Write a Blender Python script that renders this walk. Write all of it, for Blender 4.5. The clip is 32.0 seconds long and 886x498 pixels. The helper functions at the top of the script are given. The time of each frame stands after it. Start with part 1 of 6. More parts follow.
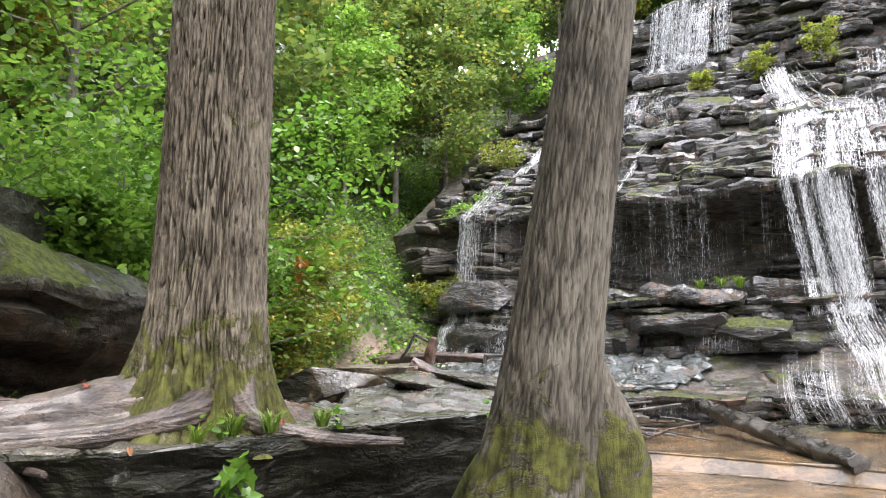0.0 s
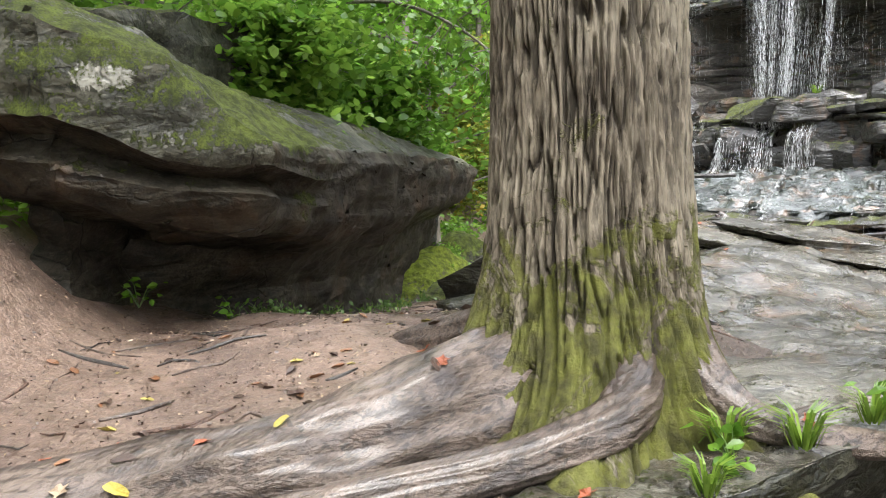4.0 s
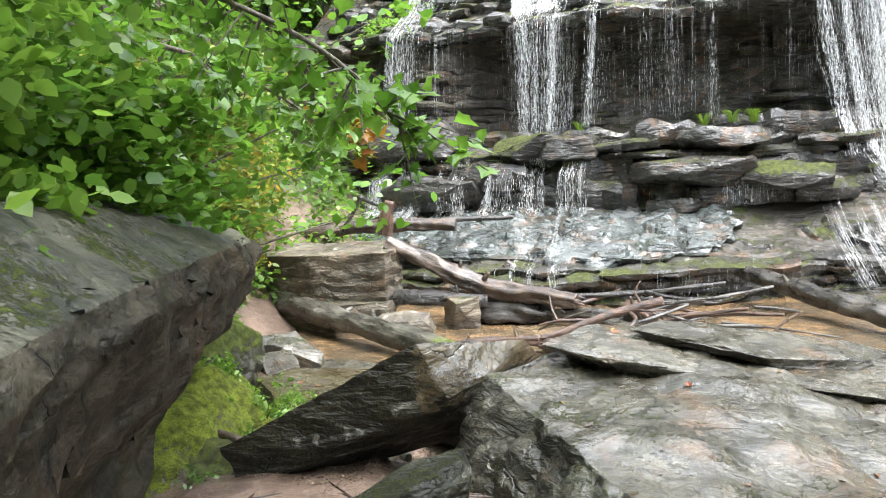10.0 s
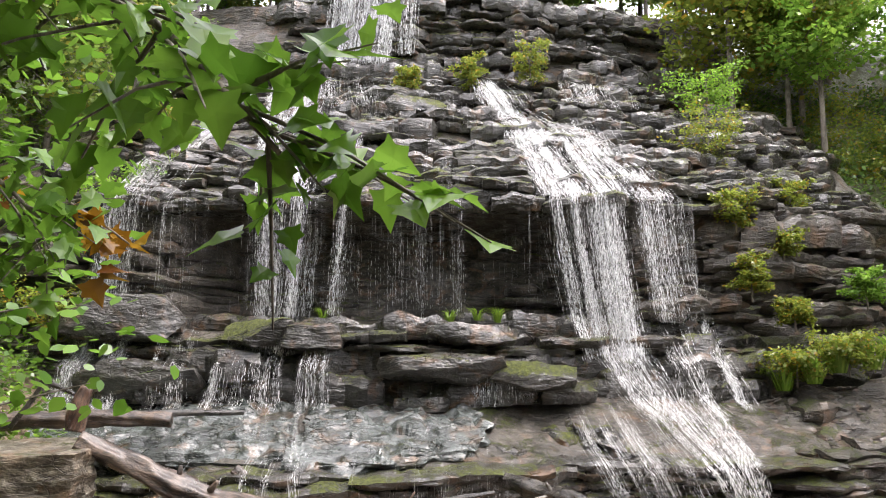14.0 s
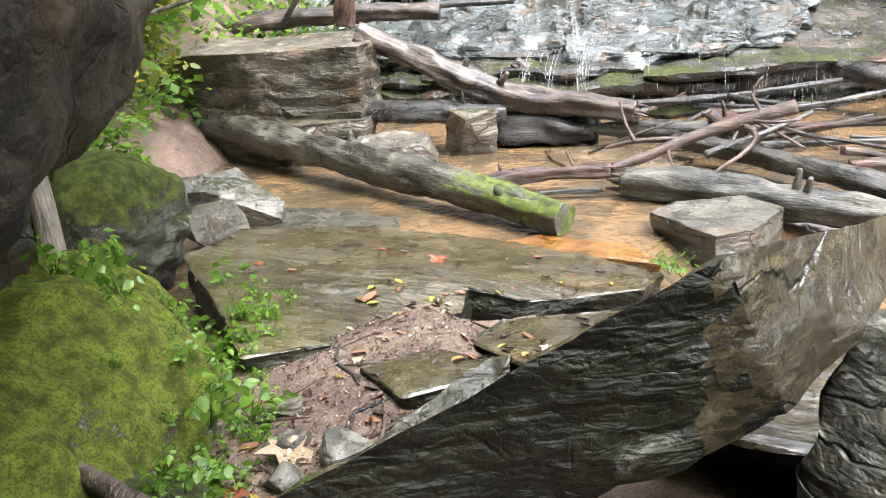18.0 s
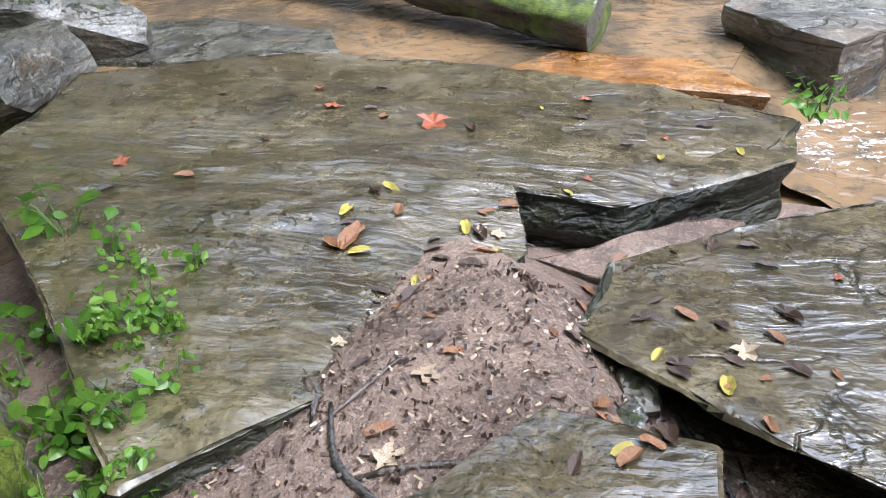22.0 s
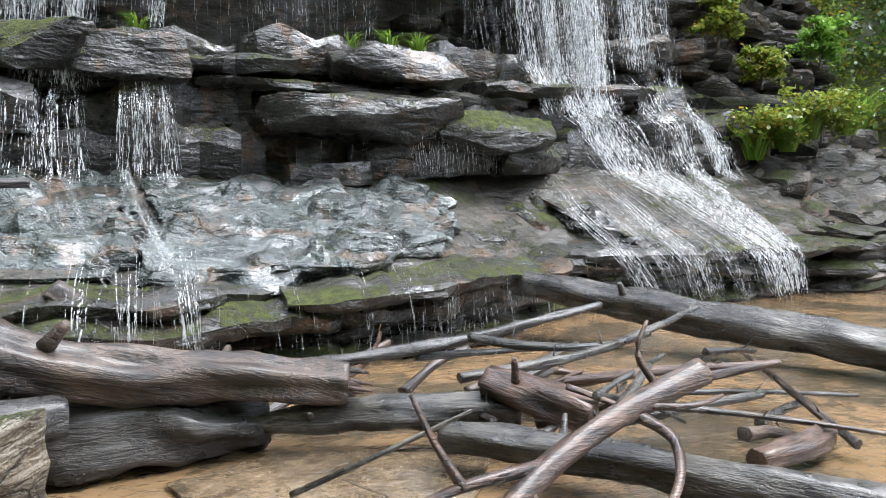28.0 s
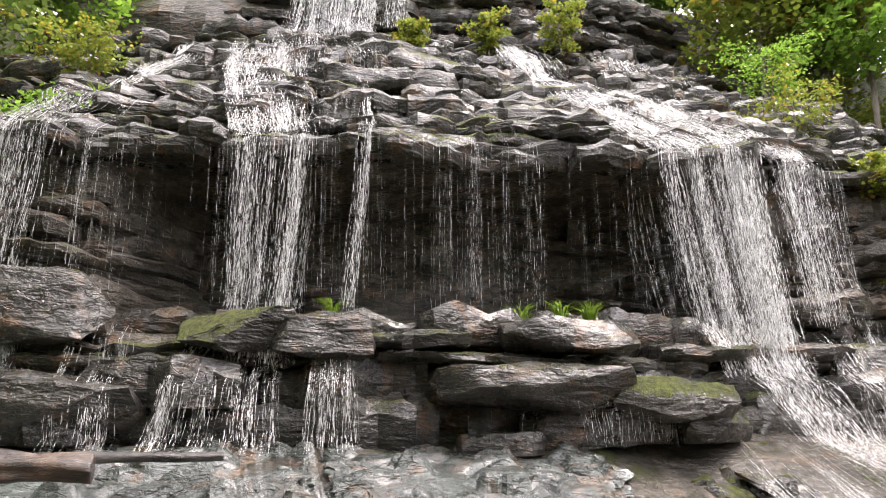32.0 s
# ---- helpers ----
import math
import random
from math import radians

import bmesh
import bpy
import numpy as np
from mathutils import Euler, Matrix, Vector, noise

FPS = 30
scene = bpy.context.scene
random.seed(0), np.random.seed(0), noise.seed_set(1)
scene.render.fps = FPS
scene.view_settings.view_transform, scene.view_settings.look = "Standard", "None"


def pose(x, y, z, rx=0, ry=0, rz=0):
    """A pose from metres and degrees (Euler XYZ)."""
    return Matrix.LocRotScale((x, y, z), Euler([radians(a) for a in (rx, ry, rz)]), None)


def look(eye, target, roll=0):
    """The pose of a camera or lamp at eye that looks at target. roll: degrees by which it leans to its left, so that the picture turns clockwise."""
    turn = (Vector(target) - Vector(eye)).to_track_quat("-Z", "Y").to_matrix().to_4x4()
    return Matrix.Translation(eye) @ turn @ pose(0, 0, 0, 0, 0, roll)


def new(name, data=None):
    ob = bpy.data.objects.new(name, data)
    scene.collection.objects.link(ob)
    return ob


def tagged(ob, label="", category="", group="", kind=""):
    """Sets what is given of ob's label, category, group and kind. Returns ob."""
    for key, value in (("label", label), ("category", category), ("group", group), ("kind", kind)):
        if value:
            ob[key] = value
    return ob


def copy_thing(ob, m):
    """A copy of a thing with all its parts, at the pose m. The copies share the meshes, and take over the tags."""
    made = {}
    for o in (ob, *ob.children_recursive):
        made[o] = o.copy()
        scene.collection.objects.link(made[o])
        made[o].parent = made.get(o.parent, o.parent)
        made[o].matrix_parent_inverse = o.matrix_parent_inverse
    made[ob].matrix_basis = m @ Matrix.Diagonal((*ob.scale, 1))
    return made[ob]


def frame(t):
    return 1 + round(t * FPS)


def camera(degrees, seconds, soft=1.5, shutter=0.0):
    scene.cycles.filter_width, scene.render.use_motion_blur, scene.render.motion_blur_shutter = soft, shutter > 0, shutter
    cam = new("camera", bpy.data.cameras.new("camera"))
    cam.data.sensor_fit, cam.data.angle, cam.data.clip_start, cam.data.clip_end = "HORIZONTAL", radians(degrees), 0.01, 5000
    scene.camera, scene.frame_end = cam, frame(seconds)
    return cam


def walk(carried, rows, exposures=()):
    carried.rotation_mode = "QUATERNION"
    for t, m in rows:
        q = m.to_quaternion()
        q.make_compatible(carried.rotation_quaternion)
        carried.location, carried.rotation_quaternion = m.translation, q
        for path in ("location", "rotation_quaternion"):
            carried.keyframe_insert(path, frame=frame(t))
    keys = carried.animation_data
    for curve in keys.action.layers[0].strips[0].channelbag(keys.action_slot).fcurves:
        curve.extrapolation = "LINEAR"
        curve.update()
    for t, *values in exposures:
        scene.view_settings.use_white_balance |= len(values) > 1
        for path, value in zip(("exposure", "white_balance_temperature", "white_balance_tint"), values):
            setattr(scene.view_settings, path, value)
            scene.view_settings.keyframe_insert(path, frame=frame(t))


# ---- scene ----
cam = camera(61.33, 32.0, soft=1.0)
walk(cam, [
    (0.0, pose(-0.459, 0.453, 1.957, 98.12, 0.02, 34.62)),
    (0.5, pose(-0.916, 0.662, 1.980, 95.77, 0.16, 36.94)),
    (1.0, pose(-1.381, 0.836, 2.011, 93.58, 0.78, 39.67)),
    (1.5, pose(-1.808, 0.998, 2.063, 92.43, 1.19, 40.81)),
    (2.0, pose(-2.189, 1.134, 2.118, 91.07, 0.85, 41.03)),
    (2.5, pose(-2.694, 1.248, 2.164, 89.32, 0.17, 40.33)),
    (3.0, pose(-3.116, 1.331, 2.386, 86.10, -0.86, 39.00)),
    (3.5, pose(-3.515, 1.405, 2.501, 84.58, 0.93, 40.75)),
    (4.0, pose(-3.888, 1.461, 2.545, 83.92, 2.68, 43.20)),
    (4.5, pose(-4.155, 1.512, 2.597, 83.64, 3.15, 41.02)),
    (6.5, pose(-5.289, 2.257, 2.574, 82.20, 4.51, 32.56)),
    (7.0, pose(-5.459, 2.478, 2.605, 82.17, 6.24, 35.54)),
    (7.5, pose(-5.700, 2.736, 2.690, 81.34, 4.25, 40.26)),
    (8.0, pose(-5.981, 3.081, 2.895, 79.94, 1.88, 47.03)),
    (8.5, pose(-6.295, 3.261, 2.898, 78.13, 3.14, 44.48)),
    (9.0, pose(-6.660, 3.504, 3.139, 77.11, 4.38, 35.83)),
    (9.5, pose(-6.946, 3.821, 3.211, 82.71, 3.51, 29.98)),
    (10.0, pose(-7.209, 4.149, 3.199, 84.45, 2.70, 21.55)),
    (10.5, pose(-7.443, 4.494, 3.232, 86.45, 1.59, 14.00)),
    (11.0, pose(-7.618, 4.872, 3.227, 89.27, -0.34, 10.55)),
    (11.5, pose(-7.811, 5.154, 3.211, 91.97, -0.90, 7.12)),
    (12.0, pose(-7.984, 5.389, 3.147, 94.67, -0.75, 2.92)),
    (12.5, pose(-8.107, 5.623, 3.114, 99.24, -0.97, 1.85)),
    (13.0, pose(-8.223, 5.815, 3.080, 100.71, -1.08, 0.68)),
    (13.5, pose(-8.379, 6.022, 3.011, 100.26, -0.36, -0.62)),
    (15.5, pose(-9.072, 6.878, 2.702, 95.02, 1.13, 0.86)),
    (16.0, pose(-9.149, 7.075, 2.666, 92.45, -0.46, 0.80)),
    (16.5, pose(-9.215, 7.331, 2.626, 85.88, -0.45, 0.94)),
    (17.0, pose(-9.498, 7.579, 2.499, 77.37, 1.42, 3.79)),
    (17.5, pose(-9.777, 7.830, 2.462, 74.36, 2.56, 10.62)),
    (18.0, pose(-9.981, 8.115, 2.446, 70.21, 3.22, 16.12)),
    (18.5, pose(-10.236, 8.441, 2.374, 63.33, 5.46, 16.55)),
    (19.0, pose(-10.449, 8.698, 2.312, 58.20, 4.52, 16.57)),
    (19.5, pose(-10.647, 8.965, 2.205, 54.83, 1.51, 16.66)),
    (20.0, pose(-10.873, 9.321, 2.161, 51.47, -1.29, 18.13)),
    (20.5, pose(-11.013, 9.574, 2.081, 52.48, 2.40, 17.67)),
    (21.0, pose(-11.173, 9.998, 2.011, 53.46, 4.44, 13.02)),
    (21.5, pose(-11.213, 10.179, 1.996, 52.73, 4.01, 10.42)),
    (22.0, pose(-11.267, 10.528, 1.981, 52.41, 3.47, 7.04)),
    (22.5, pose(-11.329, 10.907, 1.977, 52.10, -0.95, 0.60)),
    (23.0, pose(-11.435, 11.142, 1.975, 51.10, -3.91, 1.67)),
    (23.5, pose(-11.624, 11.480, 2.002, 51.94, -4.64, 3.21)),
    (24.0, pose(-11.825, 11.905, 1.996, 57.10, -5.19, 2.03)),
    (24.5, pose(-11.954, 12.282, 1.912, 62.00, -2.69, -1.05)),
    (26.5, pose(-11.925, 13.650, 1.926, 69.83, -0.90, -15.79)),
    (27.0, pose(-11.903, 13.881, 1.924, 74.02, 0.23, -18.74)),
    (27.5, pose(-11.865, 14.008, 1.979, 78.84, -0.47, -20.09)),
    (28.0, pose(-11.808, 14.072, 2.058, 84.32, -0.09, -21.37)),
    (28.5, pose(-11.815, 14.088, 2.072, 87.26, 0.41, -20.95)),
    (29.0, pose(-11.803, 14.059, 2.094, 89.60, 0.44, -18.26)),
    (29.5, pose(-11.797, 13.980, 2.104, 91.78, 0.59, -15.40)),
    (30.0, pose(-11.791, 13.920, 2.138, 94.02, 0.60, -13.19)),
    (30.5, pose(-11.783, 13.893, 2.167, 96.49, 0.38, -11.54)),
    (31.0, pose(-11.777, 13.867, 2.200, 98.87, 0.51, -10.29)),
    (31.5, pose(-11.710, 13.835, 2.223, 101.36, 0.99, -8.74)),
    (32.0, pose(-11.476, 13.789, 2.222, 103.98, 0.21, -6.75)),
], exposures=[(0, 2.6, 6350, 17), (2.5, 2.65, 6350, 15), (4, 2.85, 6400, 12), (7, 3.4, 6200, 3), (9, 3.35, 6300, 5), (10.5, 2.75, 6400, 12), (12, 2.5, 6900, 18), (15.5, 2.4, 6700, 16), (17, 2.45, 6700, 14), (18.6, 3.2, 6100, 11), (19.4, 3.2, 5900, 12), (20.2, 2.9, 5500, 13), (22, 2.53, 5600, 14), (23, 2.2, 6800, 11), (24.5, 2.15, 6700, 11), (27, 2.0, 5650, 7), (28.5, 2.5, 6250, 12), (30, 2.6, 6600, 16), (32, 2.45, 7000, 19)])

# ---- light: bright haze over a wooded cove, a soft high sun ----
SUN_AZ, SUN_EL = radians(112), radians(62)
world = bpy.data.worlds.new("sky")
scene.world = world
world.use_nodes = True
wn, wl = world.node_tree.nodes, world.node_tree.links
sky = wn.new("ShaderNodeTexSky")
sky.sky_type = "NISHITA"
sky.sun_disc = False
sky.sun_elevation, sky.sun_rotation = SUN_EL, SUN_AZ
sky.dust_density = 1.5
wn["Background"].inputs["Strength"].default_value = 0.15
# an even sheet of bright cloud over the blue
cloud = wn.new("ShaderNodeMix")
cloud.data_type = "RGBA"
cloud.inputs[0].default_value = 0.65
cloud.inputs[7].default_value = (8.0, 8.0, 8.1, 1)
wl.new(sky.outputs[0], cloud.inputs[6])
wl.new(cloud.outputs[2], wn["Background"].inputs["Color"])
sun_data = bpy.data.lights.new("sun", "SUN")
sun_data.energy, sun_data.angle, sun_data.color = 1.3, radians(35), (1.0, 0.985, 0.95)
sun = new("sun", sun_data)
sun.matrix_world = look((0, 0, 40), (-math.sin(SUN_AZ) * math.cos(SUN_EL) * 10, -math.cos(SUN_AZ) * math.cos(SUN_EL) * 10, 40 - math.sin(SUN_EL) * 10))


# ---- materials ----
class Tree:
    """A small builder for node materials."""

    def __init__(self, name):
        self.m = bpy.data.materials.new(name)
        self.m.use_nodes = True
        self.n, self.l = self.m.node_tree.nodes, self.m.node_tree.links
        self.b = self.n["Principled BSDF"]
        self.co = self.n.new("ShaderNodeTexCoord").outputs["Object"]
        self.info = self.n.new("ShaderNodeObjectInfo").outputs["Random"]

    def put(self, socket, v):
        if isinstance(v, bpy.types.NodeSocket):
            self.l.new(v, socket)
        else:
            socket.default_value = v

    def math(self, op, a, b=0.0, c=0.0, clamp=False):
        k = self.n.new("ShaderNodeMath")
        k.operation, k.use_clamp = op, clamp
        for s, v in zip(k.inputs, (a, b, c)):
            self.put(s, v)
        return k.outputs[0]

    def coords(self, scale=(1, 1, 1), turn=(0, 0, 0), shift=True):
        k = self.n.new("ShaderNodeMapping")
        k.inputs["Scale"].default_value, k.inputs["Rotation"].default_value = scale, turn
        self.l.new(self.co, k.inputs["Vector"])
        if shift:
            c = self.n.new("ShaderNodeCombineXYZ")
            for s, f in zip(c.inputs, (37.0, 91.0, 13.0)):
                self.put(s, self.math("MULTIPLY", self.info, f))
            self.l.new(c.outputs[0], k.inputs["Location"])
        return k.outputs[0]

    def noise(self, scale, detail=4.0, rough=0.55, vec=None, warp=0.0):
        k = self.n.new("ShaderNodeTexNoise")
        k.inputs["Scale"].default_value, k.inputs["Detail"].default_value, k.inputs["Roughness"].default_value = scale, detail, rough
        k.inputs["Distortion"].default_value = warp
        self.l.new(vec or self.co, k.inputs["Vector"])
        return k.outputs["Fac"]

    def voronoi(self, scale, vec=None, feature="F1"):
        k = self.n.new("ShaderNodeTexVoronoi")
        k.feature = feature
        k.inputs["Scale"].default_value = scale
        self.l.new(vec or self.co, k.inputs["Vector"])
        return k.outputs["Distance"]

    def ramp(self, v, lo, hi, a=0.0, b=1.0):
        k = self.n.new("ShaderNodeMapRange")
        k.interpolation_type = "SMOOTHSTEP"
        for s, w in zip(k.inputs, (v, lo, hi, a, b)):
            self.put(s, w)
        return k.outputs[0]

    def mix(self, f, a, b):
        k = self.n.new("ShaderNodeMix")
        k.data_type = "RGBA"
        self.put(k.inputs[0], f)
        for s, v in zip((k.inputs[6], k.inputs[7]), (a, b)):
            self.put(s, (*v, 1) if isinstance(v, tuple) else v)
        return k.outputs[2]

    def bump(self, h, strength, dist, under=None):
        k = self.n.new("ShaderNodeBump")
        k.inputs["Strength"].default_value, k.inputs["Distance"].default_value = strength, dist
        self.l.new(h, k.inputs["Height"])
        if under is not None:
            self.l.new(under, k.inputs["Normal"])
        return k.outputs[0]

    def up(self):
        g = self.n.new("ShaderNodeNewGeometry")
        s = self.n.new("ShaderNodeSeparateXYZ")
        self.l.new(g.outputs["Normal"], s.inputs[0])
        return s.outputs[2]

    def attr(self, name):
        k = self.n.new("ShaderNodeAttribute")
        k.attribute_name = name
        return k.outputs["Fac"]

    def done(self, color, rough, normal=None, spec=0.5):
        self.put(self.b.inputs["Base Color"], color if isinstance(color, bpy.types.NodeSocket) else (*color, 1))
        self.put(self.b.inputs["Roughness"], rough)
        self.b.inputs["Specular IOR Level"].default_value = spec
        if normal is not None:
            self.l.new(normal, self.b.inputs["Normal"])
        return self.m


def rock_mat(name, dark, mid, light, moss=0.0, wet=0.35, strata=1.0, turn=(0, 0, 0), mosscol=(0.085, 0.11, 0.015), patch=0.0, film=0.0, relief=0.03, rust=0.0, spec=0.5, ripple=0.03):
    """Bedded rock: fine layers, blotches, lichen patches, moss on what faces up, a film of water that comes and goes."""
    t = Tree(name)
    bed = t.noise(3.2, 7, 0.68, t.coords((0.6, 0.6, 1.6 * strata + 0.6), turn), 1.1)
    blot = t.noise(0.9, 6, 0.65, t.coords(), 0.6)
    mid_n = t.noise(7.0, 6, 0.7, t.coords((1, 1, 1.8), turn), 0.5)
    grain = t.noise(48.0, 4, 0.7, t.coords())
    wv = t.n.new("ShaderNodeVectorMath")
    wv.operation = "MULTIPLY_ADD"
    nz = t.n.new("ShaderNodeTexNoise")
    nz.inputs["Scale"].default_value, nz.inputs["Detail"].default_value = 1.7, 5.0
    t.l.new(t.co, nz.inputs["Vector"])
    t.l.new(nz.outputs["Color"], wv.inputs[0])
    wv.inputs[1].default_value = (0.9, 0.9, 0.9)
    t.l.new(t.coords((0.8, 1.25, 1.9 * strata + 0.3), turn), wv.inputs[2])
    seam = t.ramp(t.noise(0.8, 3, 0.5, t.coords()), 0.5, 0.62)
    crack = t.math("SUBTRACT", 1.0, t.math("MULTIPLY", seam, t.ramp(t.voronoi(1.1, wv.outputs[0], "DISTANCE_TO_EDGE"), 0.0, 0.022, 1.0, 0.0)))
    crack2 = t.ramp(t.voronoi(5.0, wv.outputs[0], "DISTANCE_TO_EDGE"), 0.0, 0.06)
    c = t.mix(t.ramp(bed, 0.34, 0.66), dark, mid)
    c = t.mix(t.math("MULTIPLY", t.ramp(blot, 0.44, 0.7), 0.7), c, light)
    c = t.mix(t.math("MULTIPLY", t.ramp(mid_n, 0.48, 0.62), 0.75), c, dark)
    c = t.mix(t.math("MULTIPLY", t.ramp(t.noise(19.0, 5, 0.7, t.coords((1, 1, 1.6), turn), 0.6), 0.52, 0.66), 0.5), c, light)
    c = t.mix(t.math("MULTIPLY", t.ramp(grain, 0.5, 0.66), 0.6), c, tuple(v * 0.4 for v in dark))
    if rust:
        c = t.mix(t.math("MULTIPLY", t.ramp(t.noise(1.3, 5, 0.65, t.coords(), 0.8), 0.52, 0.68), rust), c, (0.17, 0.085, 0.035))
    if patch:
        spots = t.noise(2.1, 6, 0.7, t.coords((1, 1, 1.3)), 1.0)
        c = t.mix(t.math("MULTIPLY", t.ramp(t.math("ADD", spots, t.attr("lichen")), 0.6, 0.66), patch), c, (0.40, 0.39, 0.33))
    c = t.mix(t.math("MULTIPLY", t.math("SUBTRACT", 1.0, crack), 0.75), c, tuple(v * 0.35 for v in dark))
    rough = t.ramp(t.noise(2.3, 5, 0.6, t.coords()), 0.35, 0.7, max(0.1, wet - 0.18), wet + 0.25)
    form = t.noise(3.2, 3, 0.48, t.coords((0.6, 0.6, 1.6 * strata + 0.6), turn), 0.5)
    chips = t.noise(12.0, 3, 0.5, t.coords((1, 1, 1.8), turn), 0.5)
    h = t.math("ADD", t.math("ADD", t.math("MULTIPLY", form, 1.2), t.math("MULTIPLY", chips, 0.4)), t.math("MULTIPLY", grain, 0.07))
    h = t.math("ADD", h, t.math("ADD", t.math("MULTIPLY", crack, 0.22), t.math("MULTIPLY", crack2, 0.02)))
    m = None
    if moss > -1:
        wide = t.math("MULTIPLY", t.math("SUBTRACT", t.noise(0.45, 3, 0.5, t.coords()), 0.5), 1.1)
        m = t.math("ADD", t.math("ADD", t.math("MULTIPLY", t.up(), 0.38), wide), t.math("MULTIPLY", t.noise(1.9, 7, 0.72, t.coords(), 0.5), 1.5))
        m = t.math("ADD", t.math("ADD", m, t.attr("moss")), t.math("MULTIPLY", t.math("SUBTRACT", t.noise(24.0, 6, 0.75, t.coords()), 0.5), 1.3))
        m = t.ramp(m, 1.3 - moss, 1.46 - moss)
        mc = t.mix(t.ramp(t.noise(9.0, 5, 0.65, t.coords()), 0.3, 0.7), tuple(v * 0.4 for v in mosscol), tuple(v * 1.7 for v in mosscol))
        mc = t.mix(t.math("MULTIPLY", t.ramp(t.noise(70.0, 4, 0.7, t.coords()), 0.45, 0.62), 0.65), mc, tuple(v * 0.3 for v in mosscol))
        c = t.mix(t.math("MULTIPLY", m, 0.92), c, mc)
        rough = t.math("ADD", t.math("MULTIPLY", rough, t.math("SUBTRACT", 1.0, m)), t.math("MULTIPLY", m, 0.9))
        fuzz = t.noise(95.0, 4, 0.75, t.coords())
        h = t.math("ADD", h, t.math("MULTIPLY", t.math("MULTIPLY", fuzz, m), 0.8))
    n = t.bump(h, 1.0, relief * 2.6)
    if film:
        f = t.ramp(t.math("ADD", t.noise(1.1, 4, 0.6, t.coords()), t.attr("wet")), 0.42, 0.6, film * 0.1, film * 0.85)
        if m is not None:
            f = t.math("MULTIPLY", f, t.math("SUBTRACT", 1.0, m))
        t.put(t.b.inputs["Coat Weight"], f)
        t.b.inputs["Coat Roughness"].default_value = 0.06
        t.b.inputs["Coat IOR"].default_value = 1.7 if film > 0.9 else 1.5
        rip = t.noise(6.0, 4, 0.5, t.coords((0.55, 2.0, 1.0), (0, 0, 0.3)), 0.9)
        t.l.new(t.bump(t.math("ADD", rip, t.math("MULTIPLY", crack, 0.2)), 1.0, ripple), t.b.inputs["Coat Normal"])
    return t.done(c, rough, n, spec)


CLIFF = rock_mat("wet_cliff_rock", (0.009, 0.0085, 0.007), (0.04, 0.0375, 0.033), (0.095, 0.09, 0.08), moss=0.22, wet=0.34, mosscol=(0.10, 0.118, 0.016), film=0.7, relief=0.04, rust=0.4)
CLIFF_DRY = rock_mat("dark_cliff_rock", (0.011, 0.0095, 0.007), (0.055, 0.047, 0.036), (0.125, 0.108, 0.082), moss=0.16, wet=0.5, mosscol=(0.075, 0.095, 0.014), film=0.3, relief=0.05, rust=0.4)
BLUE = rock_mat("blue_grey_wet_rock", (0.018, 0.021, 0.019), (0.065, 0.076, 0.07), (0.15, 0.172, 0.165), moss=-0.06, wet=0.26, mosscol=(0.07, 0.08, 0.02), film=0.9, relief=0.05, rust=0.45)
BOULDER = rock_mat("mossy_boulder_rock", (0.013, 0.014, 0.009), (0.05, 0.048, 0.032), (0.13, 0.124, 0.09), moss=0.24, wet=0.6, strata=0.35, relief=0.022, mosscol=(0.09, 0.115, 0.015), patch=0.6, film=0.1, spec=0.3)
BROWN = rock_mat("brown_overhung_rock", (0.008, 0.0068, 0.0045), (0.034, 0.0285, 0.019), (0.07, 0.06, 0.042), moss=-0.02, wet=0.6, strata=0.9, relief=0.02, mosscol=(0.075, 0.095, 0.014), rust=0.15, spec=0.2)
BROKEN = rock_mat("broken_rock_with_quartz", (0.01, 0.01, 0.007), (0.04, 0.038, 0.026), (0.13, 0.125, 0.1), moss=0.02, wet=0.4, turn=(0.7, 0.4, 0), film=0.3, relief=0.03, patch=0.9, mosscol=(0.06, 0.075, 0.012))
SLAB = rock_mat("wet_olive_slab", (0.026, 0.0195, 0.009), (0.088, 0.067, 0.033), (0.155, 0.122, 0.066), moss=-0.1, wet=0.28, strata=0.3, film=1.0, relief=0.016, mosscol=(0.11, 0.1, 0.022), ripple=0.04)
WETGREY = rock_mat("wet_streaked_grey_rock", (0.02, 0.018, 0.012), (0.075, 0.067, 0.047), (0.17, 0.155, 0.118), relief=0.03, moss=-0.04, wet=0.3, turn=(0.5, 0.3, 0), film=0.8, rust=0.35, ripple=0.035)
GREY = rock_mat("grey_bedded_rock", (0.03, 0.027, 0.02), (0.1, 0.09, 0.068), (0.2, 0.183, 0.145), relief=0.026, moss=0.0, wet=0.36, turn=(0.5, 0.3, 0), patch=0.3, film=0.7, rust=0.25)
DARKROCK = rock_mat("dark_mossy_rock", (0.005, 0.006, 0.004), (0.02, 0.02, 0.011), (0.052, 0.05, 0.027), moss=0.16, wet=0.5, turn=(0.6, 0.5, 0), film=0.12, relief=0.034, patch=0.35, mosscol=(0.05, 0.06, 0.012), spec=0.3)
TAN = rock_mat("tan_bedded_rock", (0.035, 0.029, 0.021), (0.12, 0.10, 0.072), (0.27, 0.235, 0.18), moss=0.06, wet=0.55, patch=0.6, film=0.2, rust=0.4)
MOSSCLIFF = rock_mat("moss_capped_cliff_rock", (0.009, 0.0085, 0.007), (0.045, 0.041, 0.034), (0.12, 0.11, 0.095), moss=0.46, wet=0.4, mosscol=(0.1, 0.12, 0.015), film=0.5, relief=0.05)
